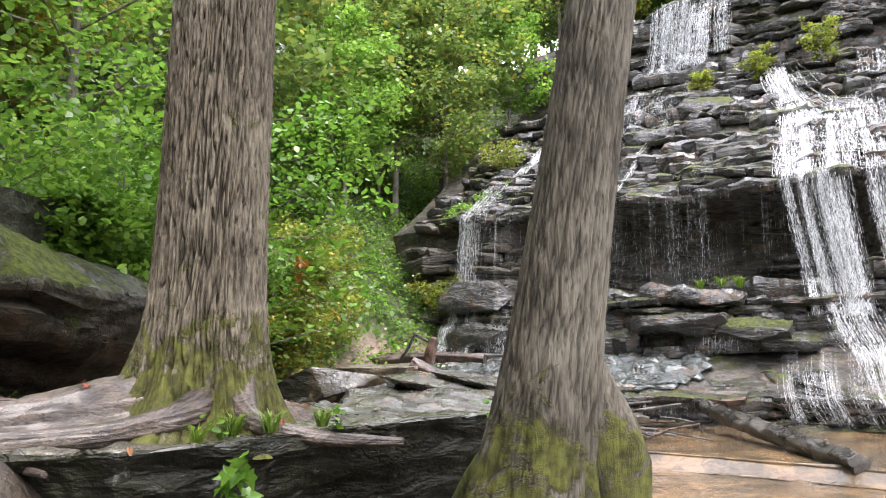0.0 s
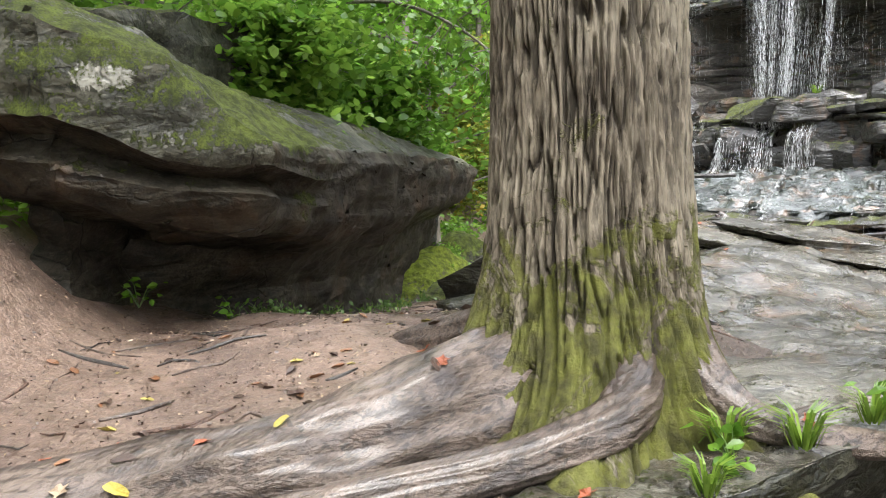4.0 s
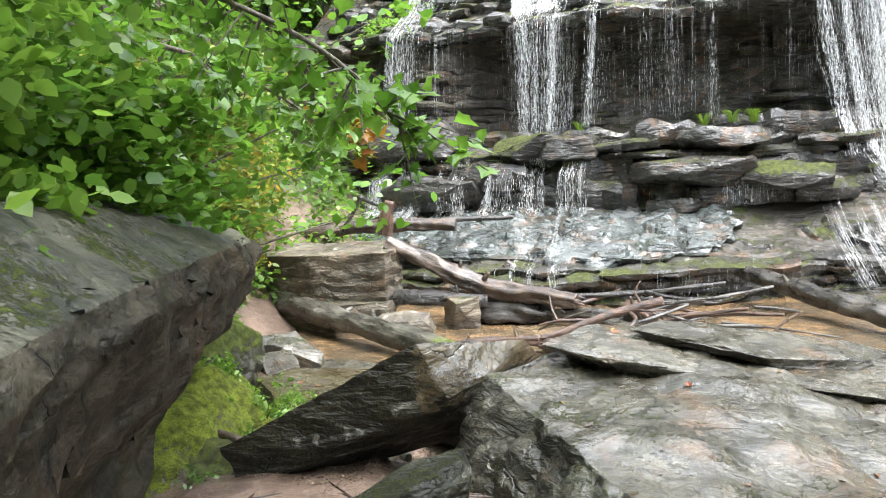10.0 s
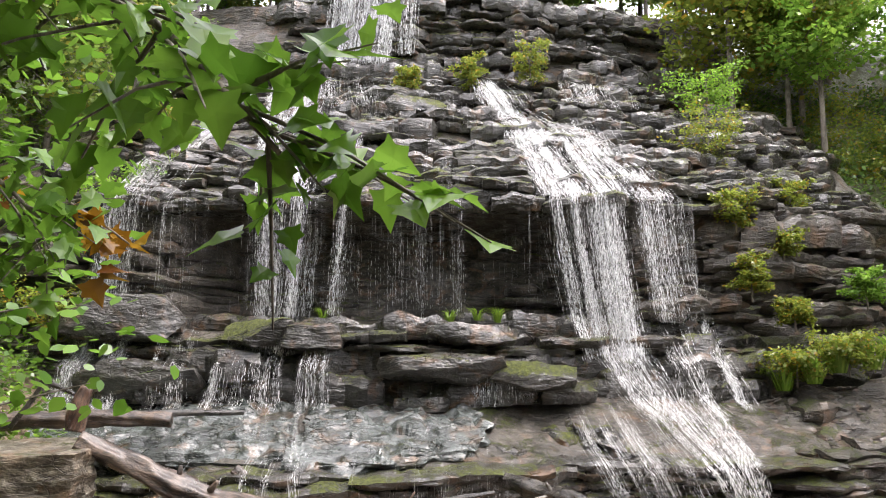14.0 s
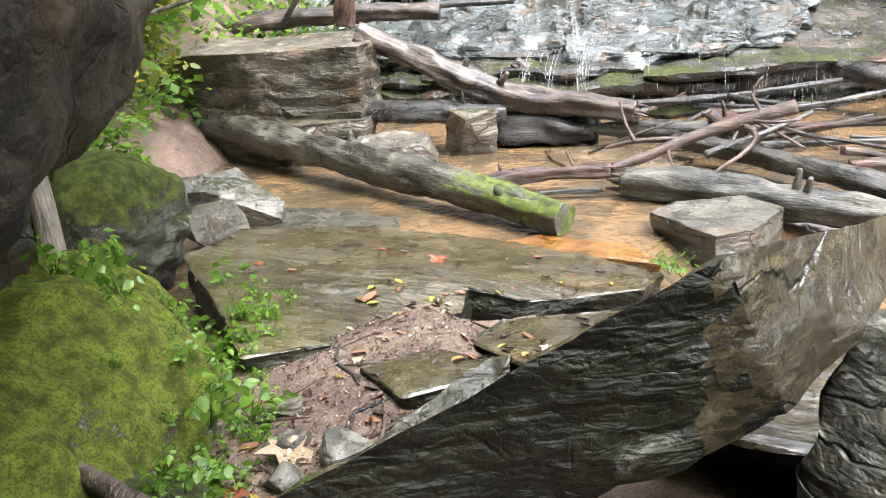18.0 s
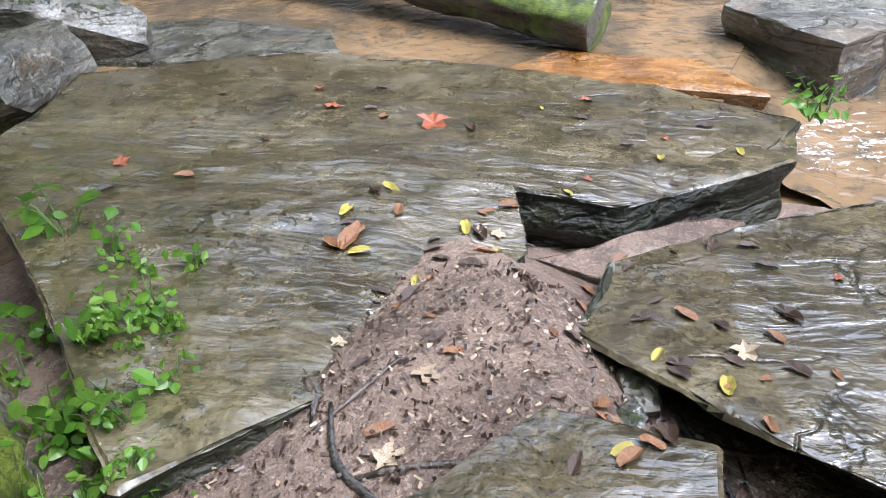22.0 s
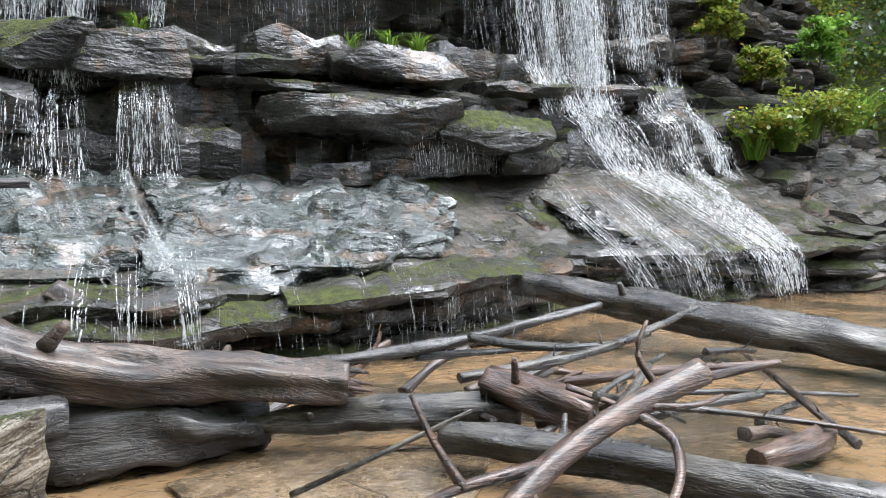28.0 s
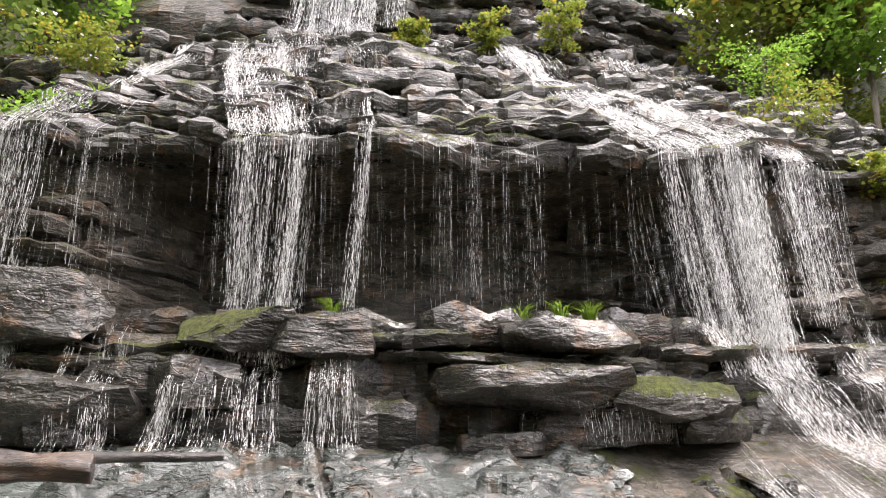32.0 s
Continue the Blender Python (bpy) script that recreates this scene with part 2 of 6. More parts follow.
OCHRE = rock_mat("silt_covered_rock", (0.06, 0.042, 0.024), (0.15, 0.105, 0.062), (0.22, 0.165, 0.105), moss=-0.5, wet=0.25, strata=0.3, film=0.9, relief=0.02, ripple=0.03)
ORANGE = rock_mat("iron_stained_rock", (0.11, 0.045, 0.012), (0.26, 0.11, 0.022), (0.32, 0.17, 0.05), moss=-0.6, wet=0.3, film=0.5, ripple=0.015)
MOSSROCK = rock_mat("moss_covered_rock", (0.06, 0.052, 0.038), (0.15, 0.128, 0.095), (0.25, 0.22, 0.175), moss=0.42, wet=0.65, relief=0.03, mosscol=(0.2, 0.25, 0.024), spec=0.25)


def bark_mat(name, dark, mid, light, moss=0.0, z0=0.0):
    t = Tree(name)
    v = t.coords((1, 1, 0.16))
    rid = t.noise(24.0, 6, 0.66, v, 0.6)
    fine = t.noise(70.0, 3, 0.6, v)
    blot = t.noise(1.6, 4, 0.6, t.coords())
    c = t.mix(t.ramp(rid, 0.33, 0.62), dark, mid)
    c = t.mix(t.math("MULTIPLY", t.ramp(blot, 0.4, 0.7), 0.65), c, light)
    c = t.mix(t.math("MULTIPLY", t.ramp(fine, 0.48, 0.68), 0.55), c, dark)
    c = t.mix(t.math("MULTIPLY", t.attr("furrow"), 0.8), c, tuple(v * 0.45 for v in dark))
    rough = 0.85
    h = t.math("ADD", t.noise(20.0, 2, 0.45, v, 0.5), t.math("MULTIPLY", fine, 0.15))
    if moss:
        s = t.n.new("ShaderNodeSeparateXYZ")
        t.l.new(t.co, s.inputs[0])
        low = t.ramp(s.outputs[2], z0 + 1.15, z0, 0.0, 1.0)
        m = t.math("ADD", t.math("MULTIPLY", low, 0.34), t.math("MULTIPLY", t.noise(2.6, 7, 0.75, t.coords(), 0.8), 1.6))
        m = t.ramp(m, 1.58 - moss, 1.7 - moss)
        mc = t.mix(t.ramp(t.noise(11.0, 4, 0.6, t.coords()), 0.3, 0.7), (0.045, 0.045, 0.008), (0.15, 0.16, 0.025))
        c = t.mix(t.math("MULTIPLY", m, 0.85), c, mc)
        h = t.math("ADD", h, t.math("MULTIPLY", t.math("MULTIPLY", t.noise(110.0, 3, 0.7), m), 0.6))
    return t.done(c, rough, t.bump(h, 1.0, 0.035), 0.3)


BARK = bark_mat("poplar_bark", (0.04, 0.032, 0.022), (0.185, 0.155, 0.112), (0.3, 0.262, 0.195), moss=0.64, z0=1.5)
BARK_DARK = bark_mat("mossy_dark_bark", (0.035, 0.03, 0.022), (0.12, 0.105, 0.08), (0.20, 0.18, 0.14), moss=0.58, z0=1.0)
BARK_FAR = bark_mat("forest_bark", (0.05, 0.042, 0.032), (0.14, 0.12, 0.095), (0.26, 0.23, 0.19))


def wood_mat(name, dark, mid, light, axis, rough, moss=0.0):
    """Barkless driftwood: long grain along the log, cracks, damp sheen."""
    t = Tree(name)
    v = t.coords(axis)
    g = t.noise(9.0, 6, 0.65, v, 0.4)
    f = t.noise(45.0, 3, 0.6, v)
    b = t.noise(2.4, 5, 0.6, t.coords())
    c = t.mix(t.ramp(g, 0.4, 0.57), dark, mid)
    c = t.mix(t.math("MULTIPLY", t.ramp(b, 0.42, 0.66), 0.75), c, light)
    c = t.mix(t.math("MULTIPLY", t.ramp(f, 0.5, 0.64), 0.65), c, dark)
    c = t.mix(t.math("MULTIPLY", t.ramp(t.noise(17.0, 5, 0.65, v, 0.5), 0.54, 0.62), 0.7), c, tuple(w * 0.4 for w in dark))
    h = t.math("ADD", g, t.math("MULTIPLY", f, 0.4))
    r = t.ramp(b, 0.3, 0.7, rough - 0.12, rough + 0.2)
    if moss:
        m = t.math("ADD", t.math("MULTIPLY", t.up(), 0.35), t.math("MULTIPLY", t.noise(2.2, 6, 0.7, t.coords(), 0.5), 1.3))
        m = t.ramp(t.math("ADD", m, t.attr("moss")), 1.2 - moss, 1.4 - moss)
        mc = t.mix(t.ramp(t.noise(12.0, 4, 0.6, t.coords()), 0.3, 0.7), (0.05, 0.07, 0.008), (0.17, 0.22, 0.025))
        c = t.mix(m, c, mc)
        h = t.math("ADD", h, t.math("MULTIPLY", t.math("MULTIPLY", t.noise(120.0, 3, 0.7), m), 0.7))
        r = t.math("MAXIMUM", r, t.math("MULTIPLY", m, 0.9))
    t.b.inputs["Coat Weight"].default_value = 0.35
    t.b.inputs["Coat Roughness"].default_value = 0.2
    return t.done(c, r, t.bump(h, 1.0, 0.045), 0.45)


ALONG = (0.25, 1.6, 1.6)
LOG_GREY = wood_mat("wet_grey_wood", (0.01, 0.008, 0.007), (0.05, 0.044, 0.036), (0.14, 0.124, 0.102), ALONG, 0.3)
LOG_BROWN = wood_mat("weathered_brown_wood", (0.011, 0.0065, 0.0045), (0.05, 0.032, 0.022), (0.16, 0.112, 0.08), ALONG, 0.36)
LOG_RED = wood_mat("reddish_wet_wood", (0.018, 0.009, 0.006), (0.08, 0.042, 0.027), (0.17, 0.1, 0.066), ALONG, 0.38)
LOG_DARK = wood_mat("black_wet_wood", (0.007, 0.006, 0.005), (0.025, 0.021, 0.018), (0.09, 0.08, 0.07), ALONG, 0.3)
LOG_MOSS = wood_mat("mossy_wet_log", (0.016, 0.015, 0.011), (0.07, 0.064, 0.05), (0.18, 0.168, 0.135), ALONG, 0.36, moss=-0.1)
ROOT = wood_mat("worn_root_wood", (0.03, 0.02, 0.015), (0.10, 0.074, 0.056), (0.155, 0.115, 0.09), (1.2, 0.4, 1.2), 0.4)


def mud_mat():
    t = Tree("trodden_red_mud")
    a = t.noise(1.1, 6, 0.62, t.coords(shift=False), 0.5)
    b = t.noise(14.0, 5, 0.65)
    c = t.mix(t.ramp(a, 0.35, 0.65), (0.09, 0.057, 0.04), (0.215, 0.147, 0.108))
    c = t.mix(t.math("MULTIPLY", t.ramp(b, 0.5, 0.72), 0.7), c, (0.05, 0.033, 0.024))
    c = t.mix(t.math("MULTIPLY", t.ramp(t.noise(60.0, 3, 0.6), 0.55, 0.66), 0.6), c, (0.34, 0.26, 0.2))
    c = t.mix(t.math("MULTIPLY", t.ramp(t.noise(95.0, 3, 0.6), 0.56, 0.66), 0.7), c, (0.035, 0.022, 0.015))
    # beyond the trodden strip the soil is dark leaf mould with low green growth
    s = t.n.new("ShaderNodeSeparateXYZ")
    t.l.new(t.co, s.inputs[0])
    off = t.ramp(t.math("ADD", s.outputs[2], t.math("MULTIPLY", a, 1.5)), 3.0, 4.0)
    c = t.mix(t.math("MULTIPLY", t.attr("mould"), t.ramp(b, 0.3, 0.6, 0.6, 1.0)), c, (0.028, 0.02, 0.013))
    green = t.mix(t.ramp(b, 0.4, 0.65), (0.035, 0.03, 0.016), (0.06, 0.085, 0.02))
    c = t.mix(off, c, green)
    rough = t.ramp(t.noise(1.7, 4, 0.6), 0.4, 0.65, 0.32, 0.75)
    h = t.math("ADD", t.math("MULTIPLY", b, 1.3), t.math("ADD", t.math("MULTIPLY", t.noise(48.0, 4, 0.7), 0.4), t.math("MULTIPLY", t.noise(4.0, 4, 0.6), 1.5)))
    t.put(t.b.inputs["Coat Weight"], t.ramp(t.noise(0.8, 4, 0.6), 0.5, 0.62, 0.0, 0.7))
    t.b.inputs["Coat Roughness"].default_value = 0.15
    return t.done(c, rough, t.bump(h, 0.9, 0.04))


MUD = mud_mat()


def leaf_mat(name, a, b, c=None, gloss=0.27, thin=0.4):
    """Leaves: hue varies leaf by leaf; light shines through."""
    t = Tree(name)
    g = t.n.new("ShaderNodeNewGeometry").outputs["Random Per Island"]
    g = t.math("FRACT", t.math("ADD", g, t.math("MULTIPLY", t.info, 7.31)))
    col = t.mix(g, a, b)
    if c:
        col = t.mix(t.ramp(g, 0.86, 0.9), col, c)
    col = t.mix(t.math("MULTIPLY", t.ramp(t.noise(0.6, 3, 0.6), 0.4, 0.65), 0.5), col, tuple(v * 0.6 for v in a))
    t.done(col, gloss, None, 0.5)
    tr = t.n.new("ShaderNodeBsdfTranslucent")
    t.l.new(col, tr.inputs["Color"])
    mx = t.n.new("ShaderNodeMixShader")
    mx.inputs[0].default_value = thin
    t.l.new(t.b.outputs[0], mx.inputs[1])
    t.l.new(tr.outputs[0], mx.inputs[2])
    t.l.new(mx.outputs[0], t.n["Material Output"].inputs["Surface"])
    return t.m


LEAF = leaf_mat("green_leaves", (0.09, 0.2, 0.025), (0.26, 0.42, 0.06), thin=0.6)
LEAF_BRIGHT = leaf_mat("bright_green_leaves", (0.07, 0.17, 0.015), (0.18, 0.34, 0.04), thin=0.5)
LEAF_DARK = leaf_mat("dark_glossy_leaves", (0.06, 0.125, 0.028), (0.17, 0.27, 0.07), gloss=0.24, thin=0.45)
LEAF_FAR = leaf_mat("forest_leaves", (0.085, 0.15, 0.03), (0.24, 0.32, 0.07), (0.34, 0.32, 0.05), thin=0.5)
LEAF_YELLOW = leaf_mat("yellow_green_leaves", (0.12, 0.17, 0.025), (0.3, 0.35, 0.055), (0.36, 0.25, 0.035), thin=0.5)
LEAF_OCHRE = leaf_mat("withered_ochre_leaves", (0.20, 0.09, 0.01), (0.40, 0.24, 0.02), (0.14, 0.05, 0.012), thin=0.45)
GRASS = leaf_mat("fresh_grass", (0.10, 0.19, 0.02), (0.24, 0.36, 0.05), thin=0.45)


def flat_leaf_mat(name, a, b):
    t = Tree(name)
    c = t.mix(t.ramp(t.noise(18.0, 4, 0.6, t.coords()), 0.4, 0.65), a, b)
    c = t.mix(t.math("MULTIPLY", t.ramp(t.info, 0.0, 1.0), 0.4), c, tuple(v * 0.5 for v in a))
    return t.done(c, 0.4, t.bump(t.noise(60.0, 3, 0.6), 0.5, 0.004))


DEAD = [flat_leaf_mat("brown_dead_leaf", (0.16, 0.065, 0.025), (0.28, 0.14, 0.06)), flat_leaf_mat("red_dead_leaf", (0.20, 0.045, 0.02), (0.32, 0.10, 0.035)),
        flat_leaf_mat("yellow_dead_leaf", (0.30, 0.24, 0.04), (0.42, 0.36, 0.08)), flat_leaf_mat("pale_dead_leaf", (0.30, 0.21, 0.13), (0.46, 0.37, 0.26)),
        flat_leaf_mat("dark_dead_leaf", (0.04, 0.022, 0.014), (0.085, 0.048, 0.03)), flat_leaf_mat("green_fallen_leaf", (0.22, 0.32, 0.04), (0.34, 0.42, 0.08))]


def water_mat(name, cover, lo, hi, stretch, soft=0.25):
    """Falling water: bright broken beads and threads, clear between."""
    t = Tree(name)
    a = t.noise(3.0, 5, 0.7, t.coords((6.0, 6.0, stretch)), 0.3)
    al = t.math("MULTIPLY", t.ramp(a, lo, hi), cover)
    t.done((0.78, 0.79, 0.78), soft)
    tr = t.n.new("ShaderNodeBsdfTransparent")
    tl = t.n.new("ShaderNodeBsdfTranslucent")
    tl.inputs["Color"].default_value = (0.78, 0.79, 0.78, 1)
    m1, m2 = t.n.new("ShaderNodeMixShader"), t.n.new("ShaderNodeMixShader")
    m1.inputs[0].default_value = 0.5
    t.l.new(t.b.outputs[0], m1.inputs[1])
    t.l.new(tl.outputs[0], m1.inputs[2])
    t.l.new(al, m2.inputs[0])
    t.l.new(tr.outputs[0], m2.inputs[1])
    t.l.new(m1.outputs[0], m2.inputs[2])
    t.l.new(m2.outputs[0], t.n["Material Output"].inputs["Surface"])
    return t.m


WHITE = water_mat("white_falling_water", 0.86, 0.45, 0.62, 1.5)
VEIL = water_mat("thin_water_veil", 0.34, 0.42, 0.7, 0.7)
DRIP = water_mat("dripping_water", 0.8, 0.42, 0.62, 1.5, 0.15)
FOAM = water_mat("foam", 0.75, 0.44, 0.66, 6.0, 0.5)


def stream_mat():
    """Shallow silty stream: ochre bed showing through, rippled glossy top."""
    t = Tree("silty_stream_water")
    a = t.noise(0.7, 5, 0.6, t.coords(shift=False), 0.6)
    b = t.noise(4.0, 4, 0.6)
    c = t.mix(t.ramp(a, 0.42, 0.58), (0.17, 0.108, 0.056), (0.07, 0.052, 0.032))
    c = t.mix(t.math("MULTIPLY", t.ramp(t.noise(2.2, 6, 0.7, t.coords(shift=False), 1.0), 0.5, 0.6), 0.7), c, (0.055, 0.045, 0.03))
    c = t.mix(t.math("MULTIPLY", t.ramp(b, 0.5, 0.7), 0.35), c, (0.2, 0.135, 0.078))
    r1 = t.noise(5.0, 2, 0.45, t.coords((1, 1.5, 1), (0, 0, 0.5)), 0.6)
    r2 = t.noise(22.0, 3, 0.6, t.coords((1, 1.8, 1), (0, 0, 0.5)))
    patchy = t.ramp(t.noise(0.9, 3, 0.5), 0.45, 0.65, 0.06, 0.5)
    h = t.math("ADD", r1, t.math("MULTIPLY", r2, patchy))
    return t.done(c, 0.06, t.bump(h, 0.7, 0.04))


STREAM = stream_mat()


# ---- building helpers ----
def mesh_ob(name, bm, material, smooth=False):
    me = bpy.data.meshes.new(name)
    bm.to_mesh(me)
    bm.free()
    if smooth:
        me.polygons.foreach_set("use_smooth", np.ones(len(me.polygons), bool))
    me.materials.append(material)
    return new(name, me)


def crisp(ob, degrees=38):
    """Rounds the shading, but keeps true edges sharp."""
    ob.data.polygons.foreach_set("use_smooth", np.ones(len(ob.data.polygons), bool))
    ob.data.set_sharp_from_angle(angle=radians(degrees))
    return ob


def part(name, bm, material, parent, label="", smooth=False):
    ob = mesh_ob(name, bm, material, smooth)
    ob.parent = parent
    return tagged(ob, label)


def raw(name, verts, faces, material, smooth=False):
    me = bpy.data.meshes.new(name)
    me.from_pydata([tuple(v) for v in verts], [], [tuple(f) for f in faces])
    if smooth:
        me.polygons.foreach_set("use_smooth", np.ones(len(me.polygons), bool))
    me.materials.append(material)
    return new(name, me)


def quads(name, v, k, material, smooth=False):
    """A mesh of n separate faces of k corners each, from an array n x k x 3."""
    n = len(v)
    me = bpy.data.meshes.new(name)
    me.vertices.add(n * k)
    me.vertices.foreach_set("co", np.asarray(v, np.float32).ravel())
    me.loops.add(n * k)
    me.loops.foreach_set("vertex_index", np.arange(n * k, dtype=np.int32))
    me.polygons.add(n)
    me.polygons.foreach_set("loop_start", np.arange(0, n * k, k, dtype=np.int32))
    me.polygons.foreach_set("loop_total", np.full(n, k, np.int32))
    me.update(calc_edges=True)
    me.materials.append(material)
    return new(name, me)


def paint(ob, name, rule):
    """Stores a growth mask on the surface: rule(x, y, z) at every vertex."""
    me = ob.data
    a = me.attributes.new(name, "FLOAT", "POINT")
    a.data.foreach_set("value", np.array([rule(*v.co) for v in me.vertices], np.float32))


def fbm(x, y, z, s=1.0, octaves=3):
    return noise.fractal(Vector((x * s, y * s, z * s)), 1.0, 2.0, octaves)


def rng(seed):
    return np.random.RandomState(seed)


# ---- the lie of the land ----
def along(x, y):
    return -0.64 * x + 0.77 * y, 0.77 * x + 0.64 * y


PATH_S = (-30, 0, 2, 3.8, 5.3, 7, 8.3, 9.7, 11.3, 12.4, 13.4, 14.6, 15.3, 16.2, 17, 18.8, 20)
PATH_Z = (-0.4, 0.4, 0.55, 0.85, 1.15, 1.45, 1.5, 1.35, 1.0, 0.8, 0.7, 0.56, 0.47, 0.37, 0.29, -0.1, -0.4)
SIDE_N = (0, 0, -1.2, -2.2, -2.5, -2.84, -2.75, -2.6, -2.46, -2.45, -2.44, -2.2, -1.98, -1.7, -1.4, -1.2, 0)


def land(x, y):
    s, n = along(x, y)
    h = np.interp(s, PATH_S, PATH_Z)
    d = n - np.interp(s, PATH_S, SIDE_N)
    bank = np.interp(s, (-30, 4, 8, 13, 17, 19, 22, 80), (3.0, 2.6, 1.9, 1.8, 1.2, 1.5, 3.2, 6.0))
    left = max(0.0, -d - bank)
    h += 0.85 * left * left / (left + 0.9)
    right = max(0.0, d - 1.3)
    if s > 13:
        h -= 0.32 * min(1.0, max(0.0, d - 0.7) / 0.5) * min(1.0, s - 13)
    if s < 8.5:
        h -= min(0.75, 1.3 * max(0.0, d - 0.15)) * min(1.0, (8.5 - s) / 1.5)
    h = max(h - 0.45 * right * right / (right + 1.2), -0.75 if s < 17 or y < 16.3 else -0.45)
    if y > 10 and x > 2:
        rise = max(0.0, x - 4.5 - max(0.0, 21 - y) * 0.8)
        h = max(h, -0.75 + rise * 0.9)
    if y > 12:
        rise = max(0.0, -16.5 - x)
        h = max(h, (-0.4 if y > 16.3 or x < -10.5 else -0.75) + rise * 0.95)
    if y > 23:
        h = max(h, np.interp(y, (23, 25, 28, 31, 34, 37, 41, 45, 48, 60, 120), (-2, -0.6, 1.0, 3.5, 8.0, 11.5, 14.5, 18, 22.5, 30, 44)) - 1.2)
    if y < -6:
        h += (-6 - y) * 0.25
    far = max(0.0, math.hypot(x + 8, y - 12) - 45)
    h = min(h, 24 + 0.12 * far if y < 40 else 46)
    h += 1.25 * math.exp(-((x + 10.0) / 0.85) ** 2 - ((y - 2.35) / 0.75) ** 2)
    return h + 0.10 * fbm(x, y, 0, 0.7) + 0.03 * fbm(x, y, 5, 3.0)


def build_ground():
    xs = np.concatenate([np.linspace(-400, -42, 14), np.linspace(-38, -16, 40), np.linspace(-15.7, 3, 150), np.linspace(3.5, 26, 40), np.linspace(30, 400, 14)])
    ys = np.concatenate([np.linspace(-400, -16, 14), np.linspace(-12, -1, 18), np.linspace(-0.9, 17, 150), np.linspace(17.4, 60, 70), np.linspace(66, 400, 14)])
    verts = [(x, y, land(x, y)) for y in ys for x in xs]
    w = len(xs)
    faces = [(j * w + i, j * w + i + 1, (j + 1) * w + i + 1, (j + 1) * w + i) for j in range(len(ys) - 1) for i in range(w - 1)]
    ob = raw("ground", verts, faces, MUD, True)

    def mould(x, y, z):
        a, n = along(x, y)
        d = n - np.interp(a, PATH_S, SIDE_N)
        # foot, under: soil darkened around the big roots and below the leaning tree
        foot = min(1.0, max(0.0, 1.9 - math.hypot(x + 5.6, (y - 2.3) * 0.9)))
        under = min(1.0, max(0.0, 2.6 - math.hypot(x + 3.9, (y - 5.4) * 0.7)))
        return max(foot, under, min(1.0, max(0.0, (d - 0.1) / 0.3)) * min(1.0, max(0.0, (7.6 - a) / 0.6)), min(1.0, max(0.0, (d + 0.6) / 0.3)) * min(1.0, max(0.0, (5.7 - a) / 0.5))) if abs(x) < 40 and abs(y) < 40 else 1.0
    paint(ob, "mould", mould)
    tagged(ob, "trodden reddish mud path with dark leaf mould on wooded banks", "ground", kind="structure")


build_ground()


# ---- the stepped cliff of the falls ----
def face_y(x, z):
    """How far back the rock face stands at a height: ledges, the undercut hollow, the sloping upper apron."""
    bow = 0.022 * (x + 9) ** 2 * (0.5 if x < -9 else 1.0)
    front = 22.5 + 1.7 * max(0.0, min(1.0, (x + 10.0) / 4.5)) + (0.5 if x < -14 else 0.0)
    zs = [-1.0, 0.75, 0.95, 2.0, 2.05, 3.1, 3.3, 3.9, 4.35, 4.5, 7.55, 7.9, 9.9, 12.8, 15.5, 16.2, 18.2, 22.4, 23.0]
    cave = 3.0 * max(0.0, min(1.0, (x + 16.5) / 1.5, (-2.6 - x) / 1.5))
    ys = [front, front, front + 0.35, 26.3, 26.5, 26.7, 27.2, 27.5, 28.0, 28.0 + cave, 28.4 + cave, 28.0, 30.6, 34.4, 37.5, 41, 42, 42.6, 46]
    return float(np.interp(z, zs, ys)) + bow * min(1.0, max(0.0, z / 3.0)) * 0.55 + 0.45 * fbm(x, z * 1.6, 3, 0.4) + 0.4 * fbm(x, 9, z, 0.16)


def ledge_piece(r, x0, x1, z0, z1, back, tilt, proud):
    """One bed of rock: a thick plate with a broken front edge, a worn upper lip and a slightly tilted top."""
    n = max(4, int((x1 - x0) / 0.2))
    verts, faces = [], []
    cut = r.uniform(0.1, 0.5), r.uniform(0.1, 0.5)
    h0, q = z1 - z0, r.uniform(0, 50)
    for i in range(n + 1):
        f = i / n
        x = x0 + (x1 - x0) * f
        end = cut[0] * max(0, 1 - f * 3.5) ** 2 + cut[1] * max(0, f * 3.5 - 2.5) ** 2
        y = face_y(x, (z0 + z1) / 2) - proud + 0.26 * fbm(x, q, 0, 1.1) + r.uniform(-0.05, 0.05) + end
        sag = tilt * (f - 0.5) + 0.07 * fbm(x, z1, q, 0.9)
        h = h0 * (1 - 0.45 * end) * (1 + 0.35 * fbm(x, q, 7, 1.3))
        yb = y + back
        top = z0 + h + sag
        verts += [(x, y + r.uniform(0.1, 0.28), z0 + sag), (x, y + r.uniform(0.0, 0.1), z0 + h * 0.3 + sag), (x, y + r.uniform(-0.05, 0.05), top - h * r.uniform(0.22, 0.4)),
                  (x, y + r.uniform(0.05, 0.2), top - r.uniform(0, 0.05)), (x, y + back * r.uniform(0.3, 0.6), top + r.uniform(-0.02, 0.08)), (x, yb, top + 0.05), (x, yb, z0 + sag)]
    k = 7
    for i in range(n):
        for j in range(k):
            a, b = i * k + j, i * k + (j + 1) % k
            faces.append((a, a + k, b + k, b))
    faces.append(tuple(range(k)))
    faces.append(tuple(n * k + j for j in reversed(range(k))))
    return verts, faces


